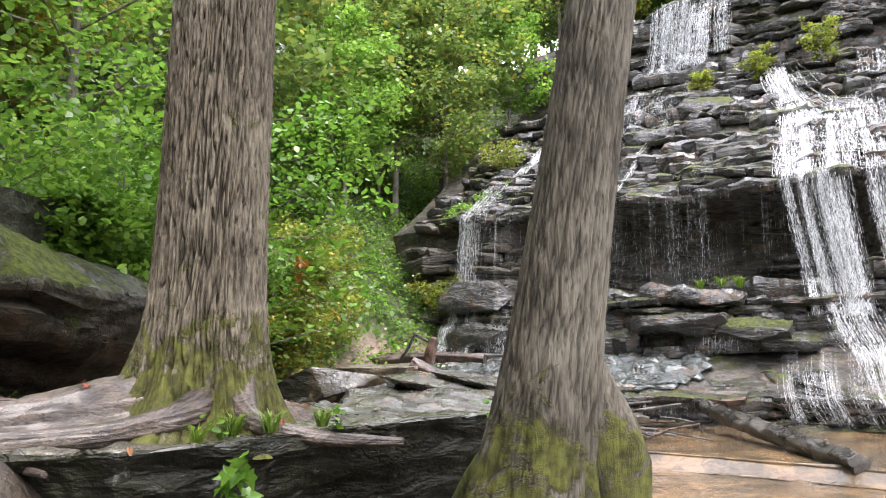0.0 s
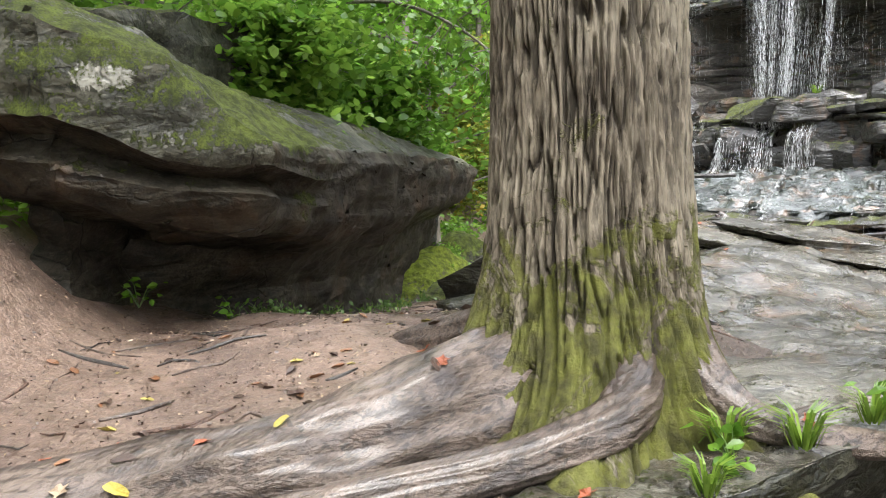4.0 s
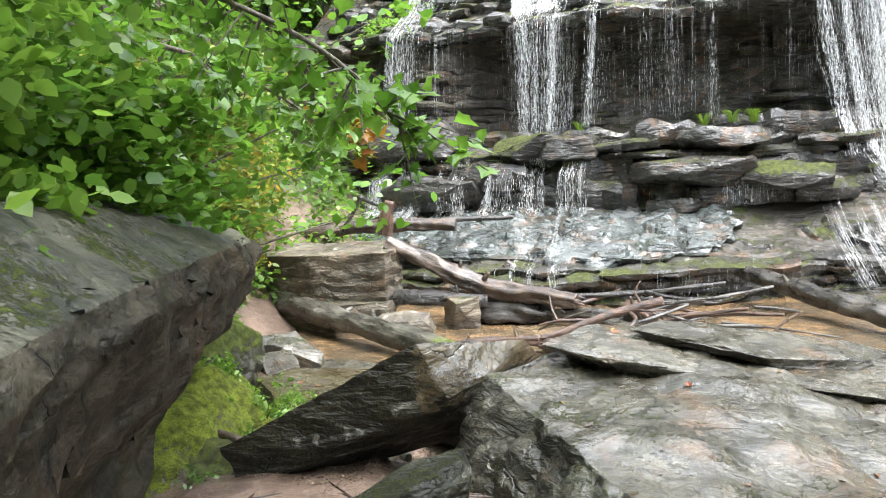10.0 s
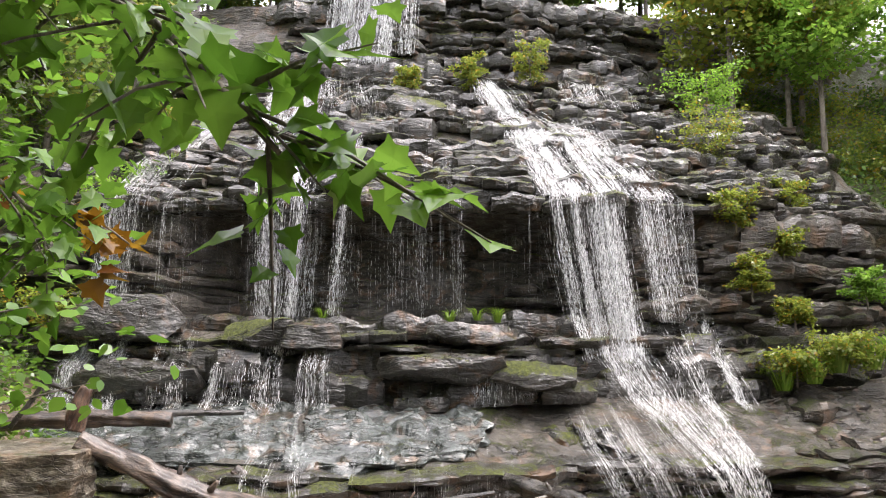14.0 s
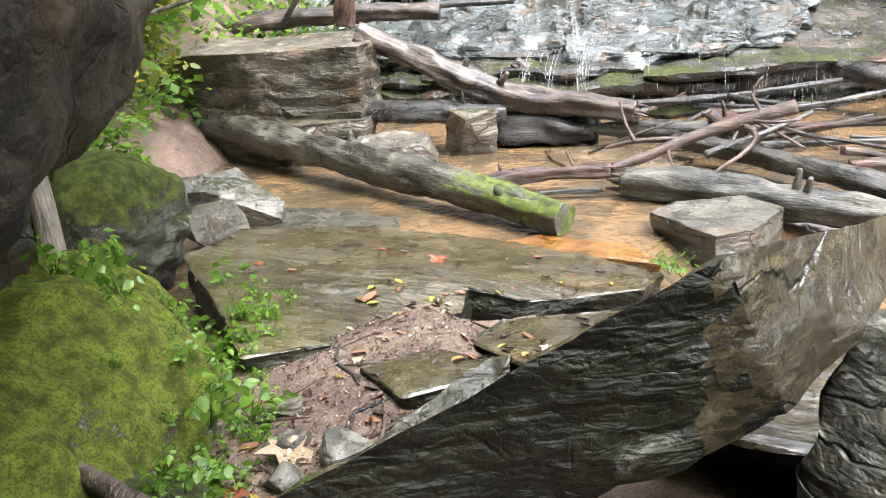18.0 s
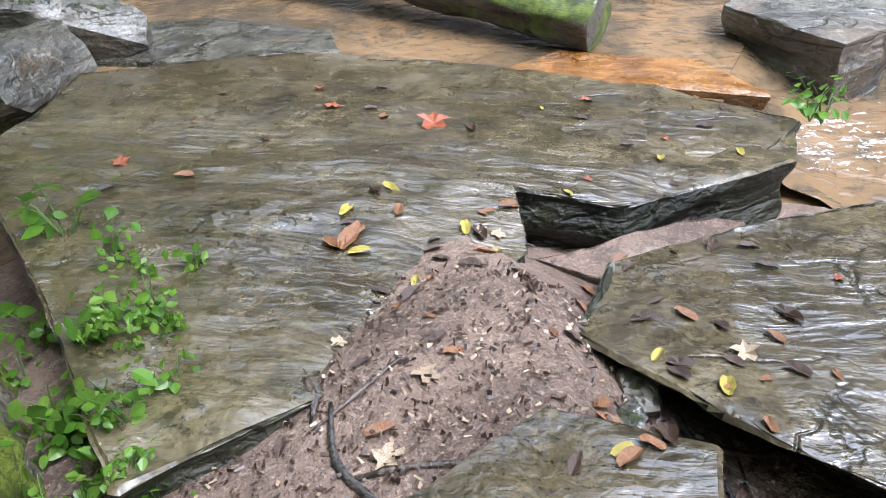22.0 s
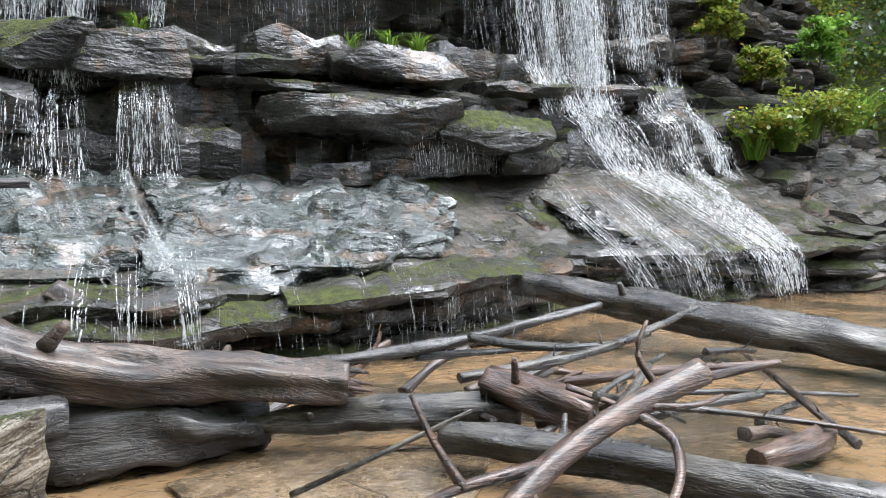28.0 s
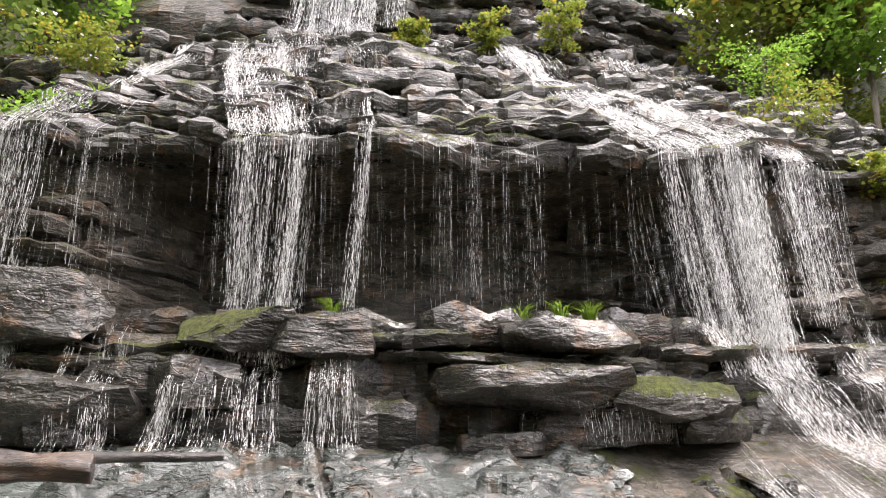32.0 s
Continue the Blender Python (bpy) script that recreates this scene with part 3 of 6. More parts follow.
def build_cliff():
    r = rng(11)
    cliff = tagged(new("wall_falls_cliff"), "dark wet bedded rock cliff of a stepped waterfall", "cliff", kind="structure")
    # the solid core behind the beds
    xs, zs = np.linspace(-24, 8, 65), np.concatenate([np.linspace(-1.5, 16, 60), np.linspace(16.4, 24, 18)])
    verts = [(x, face_y(x, z) + 0.55, z) for z in zs for x in xs]
    w = len(xs)
    faces = [(j * w + i, j * w + i + 1, (j + 1) * w + i + 1, (j + 1) * w + i) for j in range(len(zs) - 1) for i in range(w - 1)]
    core = raw("cliff_core", verts, faces, CLIFF_DRY)
    core.parent = cliff
    z, far_v, far_f, count = -0.6, [], [], 0
    while z < 22.5:
        slope = abs(face_y(-9, z + 0.4) - face_y(-9, z)) / 0.4
        t = r.uniform(0.14, 0.5) if slope > 0.6 else r.choice((0.16, 0.24, 0.35, 0.55, 0.8)) * r.uniform(0.8, 1.2)
        if z < 0.7:
            t = r.uniform(0.12, 0.26)
        elif 2.0 < z < 4.4:
            t = r.choice((0.12, 0.2, 0.5, 0.75)) * r.uniform(0.8, 1.2)
        x = -22.5 + r.uniform(0, 1)
        right = 6.0 if z < 14 else 1.0
        left = -22.5 if z < 15 else -18
        while x < right:
            wdt = (r.uniform(0.5, 1.6) if r.rand() < 0.5 else r.uniform(1.6, 4.6)) if z < 15 else r.uniform(1.5, 5)
            if z < 0.7:
                wdt = r.uniform(1.8, 5.0)
            elif 2.0 < z < 4.4:
                wdt = r.uniform(1.2, 4.8)
            gap = face_y(x + wdt / 2, z + t + 0.3) - face_y(x + wdt / 2, z)
            back = max(0.9, gap + 0.7)
            hollow = 4.5 < z < 7.3 and -16 < x < -3.5
            on_slab = 0.8 < z < 1.95 and (-20 < x < -5.5 or -5.5 <= x < -0.8)
            if x > left and not on_slab and r.rand() > 0.1 and not (hollow and r.rand() < 0.75):
                proud = r.uniform(-0.5, 0.55) + (0.12 if slope > 0.6 else 0.0)
                up, down = r.uniform(-0.12, 0.2), r.uniform(0, 0.12)
                v, f = ledge_piece(r, x, x + wdt + r.uniform(-0.05, 0.3), z - down, z + t + up * min(t, 0.5), back, r.uniform(-0.3, 0.3) * min(1, wdt / 2), proud)
                low_slab = 0.7 < z < 2.05 and -16 < x < -6.5
                dry = x > -0.5 or x < -20
                if z < 8.4 and count < 290:
                    ob = raw("rock_ledge", v, f, BLUE if low_slab else (CLIFF_DRY if dry or 4.4 < z < 7.4 else CLIFF))
                    crisp(ob, 30).parent = cliff
                    count += 1
                else:
                    o = len(far_v)
                    far_v += v
                    far_f += [tuple(i + o for i in q) for q in f]
            x += wdt
        z += t
    rest = tagged(crisp(raw("upper_rock_ledges", far_v, far_f, CLIFF), 30), kind="stuff")
    rest.parent = cliff


build_cliff()


# ---- water ----
def pool(name, outline, z, label):
    """A sheet of water with a finely gridded top, clipped to an outline."""
    bm = bmesh.new()
    top = [bm.verts.new((x, y, z)) for x, y in outline]
    bm.faces.new(top)
    geo = bmesh.ops.extrude_face_region(bm, geom=bm.faces[:])
    bmesh.ops.translate(bm, vec=(0, 0, -0.05), verts=[v for v in geo["geom"] if isinstance(v, bmesh.types.BMVert)])
    bmesh.ops.recalc_face_normals(bm, faces=bm.faces[:])
    return tagged(mesh_ob(name, bm, STREAM), label, "water", kind="structure")


pool("water_pool", [(-24, 12.5), (-14.5, 12.3), (-13, 14.0), (-11.5, 14.3), (-10.3, 14.45), (-10.15, 15.1), (-9.95, 15.6), (-9.3, 16.4), (-7.0, 16.9), (-3, 16.7), (6, 16), (12, 17), (12, 28), (-24, 28)], -0.14, "shallow silty ochre stream below the falls")
pool("water_downstream", [(-10.6, 13.5), (-10.4, 14.4), (-10.2, 15.1), (-10.0, 15.7), (-9.3, 16.45), (-7.0, 16.95), (-3, 16.75), (6, 16), (12, 6), (6, -2), (-1, 6), (-5, 11.8), (-9.0, 12.6)], -0.42, "muddy stream running off downstream")


def riffle():
    """The lip where the pool slides over the slab's edge into the lower run: sloping rippled water with a lace of foam."""
    edge = [(-10.32, 14.4), (-10.28, 14.75), (-10.18, 15.1), (-9.98, 15.6), (-9.3, 16.4), (-7.0, 16.9), (-3.0, 16.7), (2.0, 16.4), (7.0, 16.0)]
    verts, faces, n = [], [], 7
    for i in range(len(edge) - 1):
        for s in range(10):
            f = s / 10
            x, y = edge[i][0] * (1 - f) + edge[i + 1][0] * f, edge[i][1] * (1 - f) + edge[i + 1][1] * f
            for j in range(n):
                g = j / (n - 1)
                verts.append((x - 0.12 + 0.75 * g + 0.05 * fbm(x, y, j, 2), y + 0.12 - g * 0.55, -0.132 - 0.28 * g * g * (3 - 2 * g) + 0.035 * fbm(x * 2, y, j, 2.5)))
    w = len(verts) // n
    for i in range(w - 1):
        for j in range(n - 1):
            faces.append((i * n + j, i * n + j + 1, (i + 1) * n + j + 1, (i + 1) * n + j))
    tagged(raw("water_riffle", verts, faces, STREAM, True), "brown water sliding over a rock sill", "water", kind="structure")
    r, v = rng(31), []
    for _ in range(150):
        f = r.rand() ** 2
        x, y = -9.75 + 1.3 * f + r.normal(0, 0.12), 14.75 + 0.5 * f - r.uniform(-0.1, 0.5)
        l, wd = r.uniform(0.02, 0.09), r.uniform(0.006, 0.02)
        z = -0.36 + r.uniform(-0.02, 0.07)
        v.append([(x - l, y, z), (x, y - wd, z + 0.01), (x + l, y + r.uniform(-0.05, 0.05), z), (x, y + wd, z + 0.015)])
    tagged(quads("water_foam", np.array(v), 4, FOAM), "white foam below the sill", "water", kind="structure")


riffle()


def strand(r, x0, z0, x1, z1, width, wob, push=0.06, fan=0.0):
    """One thread of water: it hugs the rock, and falls free where the rock draws back."""
    n = max(3, int((z0 - z1) / 0.22))
    y, rows = None, []
    ph, sp = r.uniform(0, 6.28), r.uniform(0.6, 1.6)
    for i in range(n + 1):
        f = i / n
        z = z0 + (z1 - z0) * f
        x = x0 + (x1 - x0) * (f ** 1.3) + wob * math.sin(ph + z * sp) + wob * 0.4 * math.sin(ph * 3 + z * 4.1) + fan * f
        fy = face_y(x, z) - push - 0.12
        y = fy if y is None else min(y, fy)
        w = width * (0.55 + 0.6 * r.rand())
        a = r.uniform(-0.5, 0.5)
        rows.append(((x - w * math.cos(a) / 2, y - w * math.sin(a) / 2, z), (x + w * math.cos(a) / 2, y + w * math.sin(a) / 2, z)))
    return [(a[0], a[1], b[1], b[0]) for a, b in zip(rows, rows[1:])]


def cascade(name, label, runs, seed):
    """A stream of the falls: runs of (x0, x1 at the top, z top, x0, x1 at the foot, z foot, threads, width, material)."""
    r = rng(seed)
    thing = tagged(new(name), label, "waterfall", group="streams of the falls", kind="structure")
    for xa, xb, za, xc, xd, zc, n, w, m, nm in runs:
        faces = []
        ropes = [(r.rand(), r.uniform(0.012, 0.06)) for _ in range(max(3, n // 9))]
        for i in range(int(n * 2.3)):
            c, spread = ropes[r.randint(len(ropes))]
            f = min(1.05, max(-0.05, c + r.normal(0, spread))) if r.rand() < 0.86 else r.rand()
            fine = 0.012 if m is DRIP else (0.11 if "sheet" in nm else 0.045)
            faces += strand(r, xa + (xb - xa) * f, za + r.uniform(-0.7, 0.25), xc + (xd - xc) * f + r.uniform(-0.08, 0.08), zc + r.uniform(0, 0.25), w * r.uniform(0.2, 1.15) ** 1.5 * (0.8 if m is VEIL else 0.46), fine, r.uniform(0.12, 0.5))
        ob = quads(nm, np.array(faces), 4, m)
        ob.parent = thing
    return thing


cascade("water_main_cascade", "broad white main cascade pouring over the ledges", [
    (-7.0, -5.6, 15.2, -5.4, -2.6, 11.0, 70, 0.09, WHITE, "upper_sheet"), (-6.1, -3.4, 12.4, -5.3, -2.9, 8.0, 150, 0.075, WHITE, "apron_sheet"),
    (-5.35, -3.2, 8.3, -4.5, -2.6, 3.2, 210, 0.045, WHITE, "free_fall"), (-5.2, -3.4, 8.2, -4.5, -2.8, 3.4, 34, 0.14, VEIL, "veil"),
    (-4.1, -1.6, 3.6, -3.2, -0.9, 1.6, 90, 0.055, WHITE, "foot_steps"), (-2.9, -1.2, 2.2, -1.9, -0.9, -0.05, 85, 0.05, WHITE, "foot_chute"),
    (-5.2, -2.6, 1.9, -4.6, -2.0, -0.05, 90, 0.022, DRIP, "side_threads")], 1)
cascade("water_right_cascade", "lacy white side cascade", [
    (-3.7, -1.6, 12.6, -2.7, -0.9, 8.0, 70, 0.06, WHITE, "apron_sheet"), (-2.7, -0.9, 8.2, -2.2, -0.4, 4.3, 95, 0.036, WHITE, "free_fall"),
    (-2.1, -0.2, 4.3, -2.0, 0.3, 1.9, 70, 0.035, WHITE, "foot_threads")], 2)
cascade("water_left_cascade", "white cascade falling onto mossy ledges", [
    (-15.6, -13.2, 15.0, -14.0, -12.4, 8.2, 120, 0.055, WHITE, "apron_sheet"), (-13.9, -12.5, 8.2, -13.9, -12.8, 4.4, 125, 0.04, WHITE, "free_fall"),
    (-14.0, -12.7, 4.5, -14.3, -12.6, 3.3, 60, 0.07, WHITE, "mound_sheet"), (-14.5, -12.6, 3.4, -14.7, -12.5, 1.9, 70, 0.045, WHITE, "ledge_fall"),
    (-13.0, -12.0, 2.05, -12.2, -11.5, 0.9, 26, 0.05, VEIL, "slab_film"), (-12.6, -11.3, 0.95, -12.7, -11.2, -0.08, 50, 0.035, WHITE, "foot_fall")], 3)
cascade("water_thin_stream", "single thin white stream", [
    (-11.6, -11.3, 11.2, -11.5, -11.2, 8.2, 14, 0.05, WHITE, "upper_thread"), (-11.5, -11.15, 8.3, -11.9, -11.4, 4.4, 26, 0.03, WHITE, "free_fall"), (-12.3, -11.4, 3.6, -12.4, -11.3, 1.95, 44, 0.035, WHITE, "ledge_fall")], 4)
cascade("water_far_left_cascade", "misty white stream over the outer ledges", [
    (-17.2, -16.2, 14.6, -17.8, -16.6, 10.4, 50, 0.07, WHITE, "upper_sheet"), (-18.2, -16.4, 10.2, -18.6, -16.7, 5.0, 70, 0.04, WHITE, "free_fall"),
    (-18.8, -17.2, 5.2, -19.0, -16.8, 1.8, 90, 0.035, WHITE, "ledge_fall"), (-18.9, -17.4, 5.0, -19.0, -17.0, 1.8, 40, 0.14, VEIL, "mist_veil"), (-16.4, -15.4, 4.0, -16.2, -15.3, 1.9, 30, 0.03, WHITE, "side_thread")], 5)
cascade("water_top_cascade", "upper white cascade at the head of the falls", [
    (-14.2, -10.6, 22.4, -14.6, -11.0, 18.1, 190, 0.07, WHITE, "free_fall"), (-13.9, -11.9, 22.3, -14.2, -12.0, 18.2, 60, 0.22, VEIL, "veil"), (-10.8, -9.4, 22.2, -10.8, -9.6, 18.6, 40, 0.05, WHITE, "side_threads"),
    (-14.6, -10.2, 16.0, -14.4, -9.4, 13.2, 90, 0.035, WHITE, "lower_threads")], 6)
cascade("water_upper_right_threads", "lacy threads beside the green bank", [(-3.4, -0.2, 16.3, -3.2, -0.2, 13.7, 75, 0.05, WHITE, "threads")], 7)
cascade("water_drip_curtain", "fine drips along the undercut lip", [
    (-17.4, -3.0, 8.05, -17.4, -3.0, 4.7, 150, 0.013, DRIP, "drips"), (-9.2, -8.9, 8.0, -9.2, -8.9, 4.5, 10, 0.018, WHITE, "thread"), (-8.1, -7.8, 8.0, -8.1, -7.8, 4.5, 10, 0.018, WHITE, "thread"),
    (-9.6, -6.0, 3.2, -9.6, -6.0, 2.0, 60, 0.012, DRIP, "ledge_drips"), (-15.8, -4.6, 0.95, -15.8, -4.6, -0.05, 120, 0.012, DRIP, "foot_drips"), (-20, -17, 4.0, -20, -17, 2.0, 40, 0.014, DRIP, "outer_drips"),
    (-1.8, 0.6, 8.0, -1.8, 0.6, 5.0, 24, 0.012, DRIP, "outer_threads"), (-14, -5, 14.2, -14, -5, 12.0, 70, 0.02, DRIP, "apron_threads"), (-15, -5.5, 11.5, -15, -5.5, 8.4, 80, 0.02, VEIL, "apron_film")], 8)


# ---- rocks ----
def refine(bm, size, rounds=5):
    for _ in range(rounds):
        long = [e for e in bm.edges if e.calc_length() > size]
        if not long:
            break
        bmesh.ops.subdivide_edges(bm, edges=long, cuts=1)
        bmesh.ops.triangulate(bm, faces=[f for f in bm.faces if len(f.verts) > 3])


def weather(bm, seed, amp, grain, beds=0.0, tilt=(0, 0, 1), cells=0.0, cell=1.3):
    """Uneven surface: broad dents, fine pits, and steps along the bedding."""
    bm.normal_update()
    way = Vector(tilt).normalized()
    moved = []
    for v in bm.verts:
        p = v.co
        d = amp * fbm(p.x + seed, p.y, p.z, 1.1, 4) + grain * fbm(p.x, p.y + seed, p.z, 6.0, 3)
        if beds:
            k = p.dot(way) * 3.4 + 0.7 * fbm(p.x, p.y, p.z + seed, 0.8)
            side = 1 - abs(v.normal.dot(way))
            d += beds * side * 0.6 * math.sin(6.283 * k)
        if cells:
            far, near = noise.voronoi(Vector((p.x * cell + 0.25 * fbm(p.x, p.y, seed, 1.2), p.y * cell * 1.5, p.z * cell + seed)))
            e = min(1.0, (far[1] - far[0]) / 0.22)
            d += cells * (math.sin(near[0].x * 12.9 + near[0].y * 78.2) * 0.6 * e - 0.5 * (1 - e))
        moved.append((v, p + v.normal * d))
    for v, p in moved:
        v.co = p


def slab_bm(top, drop, seed, size=0.14, amp=0.035, grain=0.012, shrink=0.06, beds=0.05, cells=0.0, cell=1.3):
    """A plate of rock: the corners of its top, and the way from the top to the underside."""
    bm = bmesh.new()
    c = sum((Vector(p) for p in top), Vector()) / len(top)
    a = [bm.verts.new(p) for p in top]
    b = [bm.verts.new(Vector(p) + Vector(drop) + (c - Vector(p)) * shrink) for p in top]
    bm.faces.new(a)
    bm.faces.new(b[::-1])
    for i in range(len(a)):
        j = (i + 1) % len(a)
        bm.faces.new((a[j], a[i], b[i], b[j]))
    bmesh.ops.recalc_face_normals(bm, faces=bm.faces[:])
    bmesh.ops.bevel(bm, geom=bm.edges[:], offset=0.012, segments=1, affect="EDGES")
    bmesh.ops.triangulate(bm, faces=bm.faces[:])
    refine(bm, size)
    weather(bm, seed, amp, grain, beds, (0, 0, 1), cells, cell)
    return bm


def rock_bm(size, seed, detail=0.12, amp=0.05, grain=0.015, points=16, beds=0.03):
    r = rng(seed)
    bm = bmesh.new()
    for _ in range(points):
        p = Vector(r.uniform(-1, 1, 3))
        p /= max(abs(p.x), abs(p.y), abs(p.z)) ** 0.75 * max(p.length, 0.2) ** 0.25
        bm.verts.new((p.x * size[0] / 2, p.y * size[1] / 2, p.z * size[2] / 2))
    out = bmesh.ops.convex_hull(bm, input=bm.verts[:])
    bmesh.ops.delete(bm, geom=[g for g in out["geom_interior"] + out["geom_unused"] if isinstance(g, bmesh.types.BMVert)], context="VERTS")
    bmesh.ops.triangulate(bm, faces=bm.faces[:])
    refine(bm, detail)
    weather(bm, seed, amp, grain, beds, (r.uniform(-0.4, 0.4), r.uniform(-0.4, 0.4), 1))
    return bm


def rock(name, label, size, at, turn, seed, material, sink=0.12, detail=0.12, amp=0.05, category="rock", group="loose stream rocks", points=16):
    ob = crisp(mesh_ob(name, rock_bm(size, seed, detail, amp, points=points), material))
    ob.matrix_world = pose(at[0], at[1], at[2] + size[2] / 2 - sink, *turn)
    return tagged(ob, label, category, group)


def slab(name, label, top, drop, seed, material, group="", **k):
    return tagged(crisp(mesh_ob(name, slab_bm(top, drop, seed, **k), material)), label, "rock", group)


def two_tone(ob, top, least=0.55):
    """Gives what faces up a second rock surface. The dark flanks are partly moss, partly shade put in the colour."""
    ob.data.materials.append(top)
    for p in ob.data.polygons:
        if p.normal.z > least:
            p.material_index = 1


# the great overhanging boulder beside the path
def build_boulder():
    """Stations along its length: lip point, outward way, crest set-back and height, lip height, lower lip set-back and height, foot set-back and height."""
    st = [(-9.6, 2.8, 0.45, -0.89, -0.10, 3.75, 3.0, -0.3, 2.55, -0.6, 1.9),
          (-8.80, 3.15, 0.92, -0.40, -0.08, 3.66, 2.93, -0.15, 2.5, -0.9, 1.75),
          (-8.62, 3.85, 0.97, -0.22, -0.07, 3.38, 2.68, -0.22, 2.3, -1.5, 1.55),
          (-8.43, 4.52, 0.96, 0.20, -0.02, 2.80, 2.62, -0.18, 2.2, -1.75, 1.3),
          (-8.81, 5.22, 0.90, 0.42, -0.04, 2.80, 2.47, -0.12, 2.1, -1.35, 1.2),
          (-9.40, 6.15, 0.87, 0.50, -0.04, 2.80, 2.5, -0.16, 2.05, -0.9, 1.15),
          (-10.45, 8.05, 0.87, 0.50, -0.04, 2.76, 2.42, -0.14, 1.95, -0.85, 0.95),
          (-12.22, 11.12, 0.80, 0.60, -0.03, 2.62, 2.36, -0.1, 2.1, -0.95, 0.5),
          (-13.1, 11.7, 0.10, 0.99, -0.05, 2.45, 2.2, -0.2, 2.0, -0.7, 0.4)]
    rings = []
    for x, y, ox, oy, cu, cz, lz, wu, wz, fu, fz in st:
        top = float(np.interp(y, (3.0, 4.5, 6.0, 8.0, 11.2), (3.95, 3.62, 3.4, 3.3, 2.98)))
        cut = 0.3 if y < 5.0 else (0.12 if y < 5.5 else 0.03)
        roof = 1.0 if y < 5.5 else 0.0
        prof = [(-4.2, top + 0.35), (-2.6, top + 0.2), (-1.25, top), (-0.55, cz + 0.55 * (top - cz)), (cu - 0.14, cz + 0.05), (cu, cz - 0.03), (0.02, (cz + lz) / 2), (0.0, lz + 0.02), (-cut, lz - 0.06),
                (wu * 0.6, (lz + wz) / 2), (wu, wz + 0.06), (wu - 0.12, wz - 0.05), (fu * (0.62 + 0.3 * roof) - 0.1, wz - 0.32 + 0.2 * roof), (fu * (1.02 + 0.15 * roof), fz + 0.3), (fu, fz - 0.1), (fu - 0.2, fz - 0.6), (-4.2, fz - 0.6)]
        rings.append([Vector((x + ox * u, y + oy * u, z)) for u, z in prof])
    fine = []
    for a, b in zip(rings, rings[1:]):
        n = max(1, int((a[7] - b[7]).length / 0.3))
        fine += [[p.lerp(q, k / n) for p, q in zip(a, b)] for k in range(n)]
    fine.append(rings[-1])
    bm = bmesh.new()
    grid = [[bm.verts.new(p) for p in ring] for ring in fine]
    k = len(grid[0])
    for a, b in zip(grid, grid[1:]):
        for j in range(k):
            f = bm.faces.new((a[j], a[(j + 1) % k], b[(j + 1) % k], b[j]))
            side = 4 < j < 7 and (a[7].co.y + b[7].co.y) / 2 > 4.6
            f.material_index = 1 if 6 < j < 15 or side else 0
    bm.faces.new(grid[0])
    bm.faces.new(grid[-1][::-1])
    bmesh.ops.recalc_face_normals(bm, faces=bm.faces[:])
    bmesh.ops.triangulate(bm, faces=bm.faces[:])
    refine(bm, 0.085)
    weather(bm, 4.2, 0.075, 0.022, 0.035, (0.1, 0.0, 1), 0.03, 0.6)
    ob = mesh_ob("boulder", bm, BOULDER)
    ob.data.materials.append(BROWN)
    crisp(ob, 42)

    def moss(x, y, z):
        streak = math.exp(-((y - 5.1 - 0.3 * (2.6 - z)) / 0.3) ** 2) * (1.0 if x > -10.2 and z > 1.9 else 0.0)
        facet = 0.2 if y < 4.55 and z > 2.6 and x > -9.3 else 0.0
        slope = 0.3 * math.exp(-((y - 5.0) / 0.9) ** 2) * (1.0 if z > 2.78 else 0.0)
        return 0.75 * streak + facet + slope - 0.1

    def lichen(x, y, z):
        spot = math.hypot((y - 3.48) / 0.24, (z - 3.22) / 0.13)
        rim = abs(z - np.interp(y, (3.15, 3.85, 4.52), (3.64, 3.36, 2.79))) if y < 4.6 and x > -9.2 else 9.0
        return 0.3 * max(0.0, 1.25 - spot ** 2) + 0.17 * max(0.0, 1 - rim / 0.09) - 0.1
    paint(ob, "moss", moss)
    paint(ob, "lichen", lichen)
    tagged(ob, "huge overhanging brown boulder, mossy on top, hollow beneath", "boulder")


build_boulder()
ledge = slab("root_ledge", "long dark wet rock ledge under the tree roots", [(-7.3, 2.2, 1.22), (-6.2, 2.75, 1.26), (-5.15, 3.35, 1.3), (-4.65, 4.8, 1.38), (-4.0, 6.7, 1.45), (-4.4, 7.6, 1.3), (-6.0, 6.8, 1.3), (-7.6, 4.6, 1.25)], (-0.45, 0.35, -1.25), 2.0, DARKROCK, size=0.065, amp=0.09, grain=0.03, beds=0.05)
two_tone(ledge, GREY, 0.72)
wide = slab("tilted_slab", "wide grey wet slab of bedded rock with a broken mossy front", [(-9.38, 10.48, 1.37), (-9.0, 10.98, 1.5), (-7.4, 12.0, 1.5), (-5.6, 12.4, 1.15), (-4.2, 10.6, 0.75), (-5.7, 7.6, 0.95), (-7.5, 7.55, 1.38), (-7.87, 8.5, 1.3), (-8.6, 9.6, 1.27)], (-0.35, -0.5, -0.8), 5.0, BROKEN, size=0.085, amp=0.07, beds=0.05, cells=0.07, cell=1.5, shrink=0.0)
two_tone(wide, WETGREY, 0.62)
slab("grey_slab", "broken grey plate lying over the wide slab", [(-8.95, 10.82, 1.6), (-8.62, 11.4, 1.68), (-6.2, 12.6, 1.34), (-4.6, 12.2, 1.0), (-5.2, 11.2, 1.08), (-7.3, 10.72, 1.4), (-8.3, 10.66, 1.52)], (0.1, 0.1, -0.13), 6.0, WETGREY, size=0.1, amp=0.04, beds=0.05)
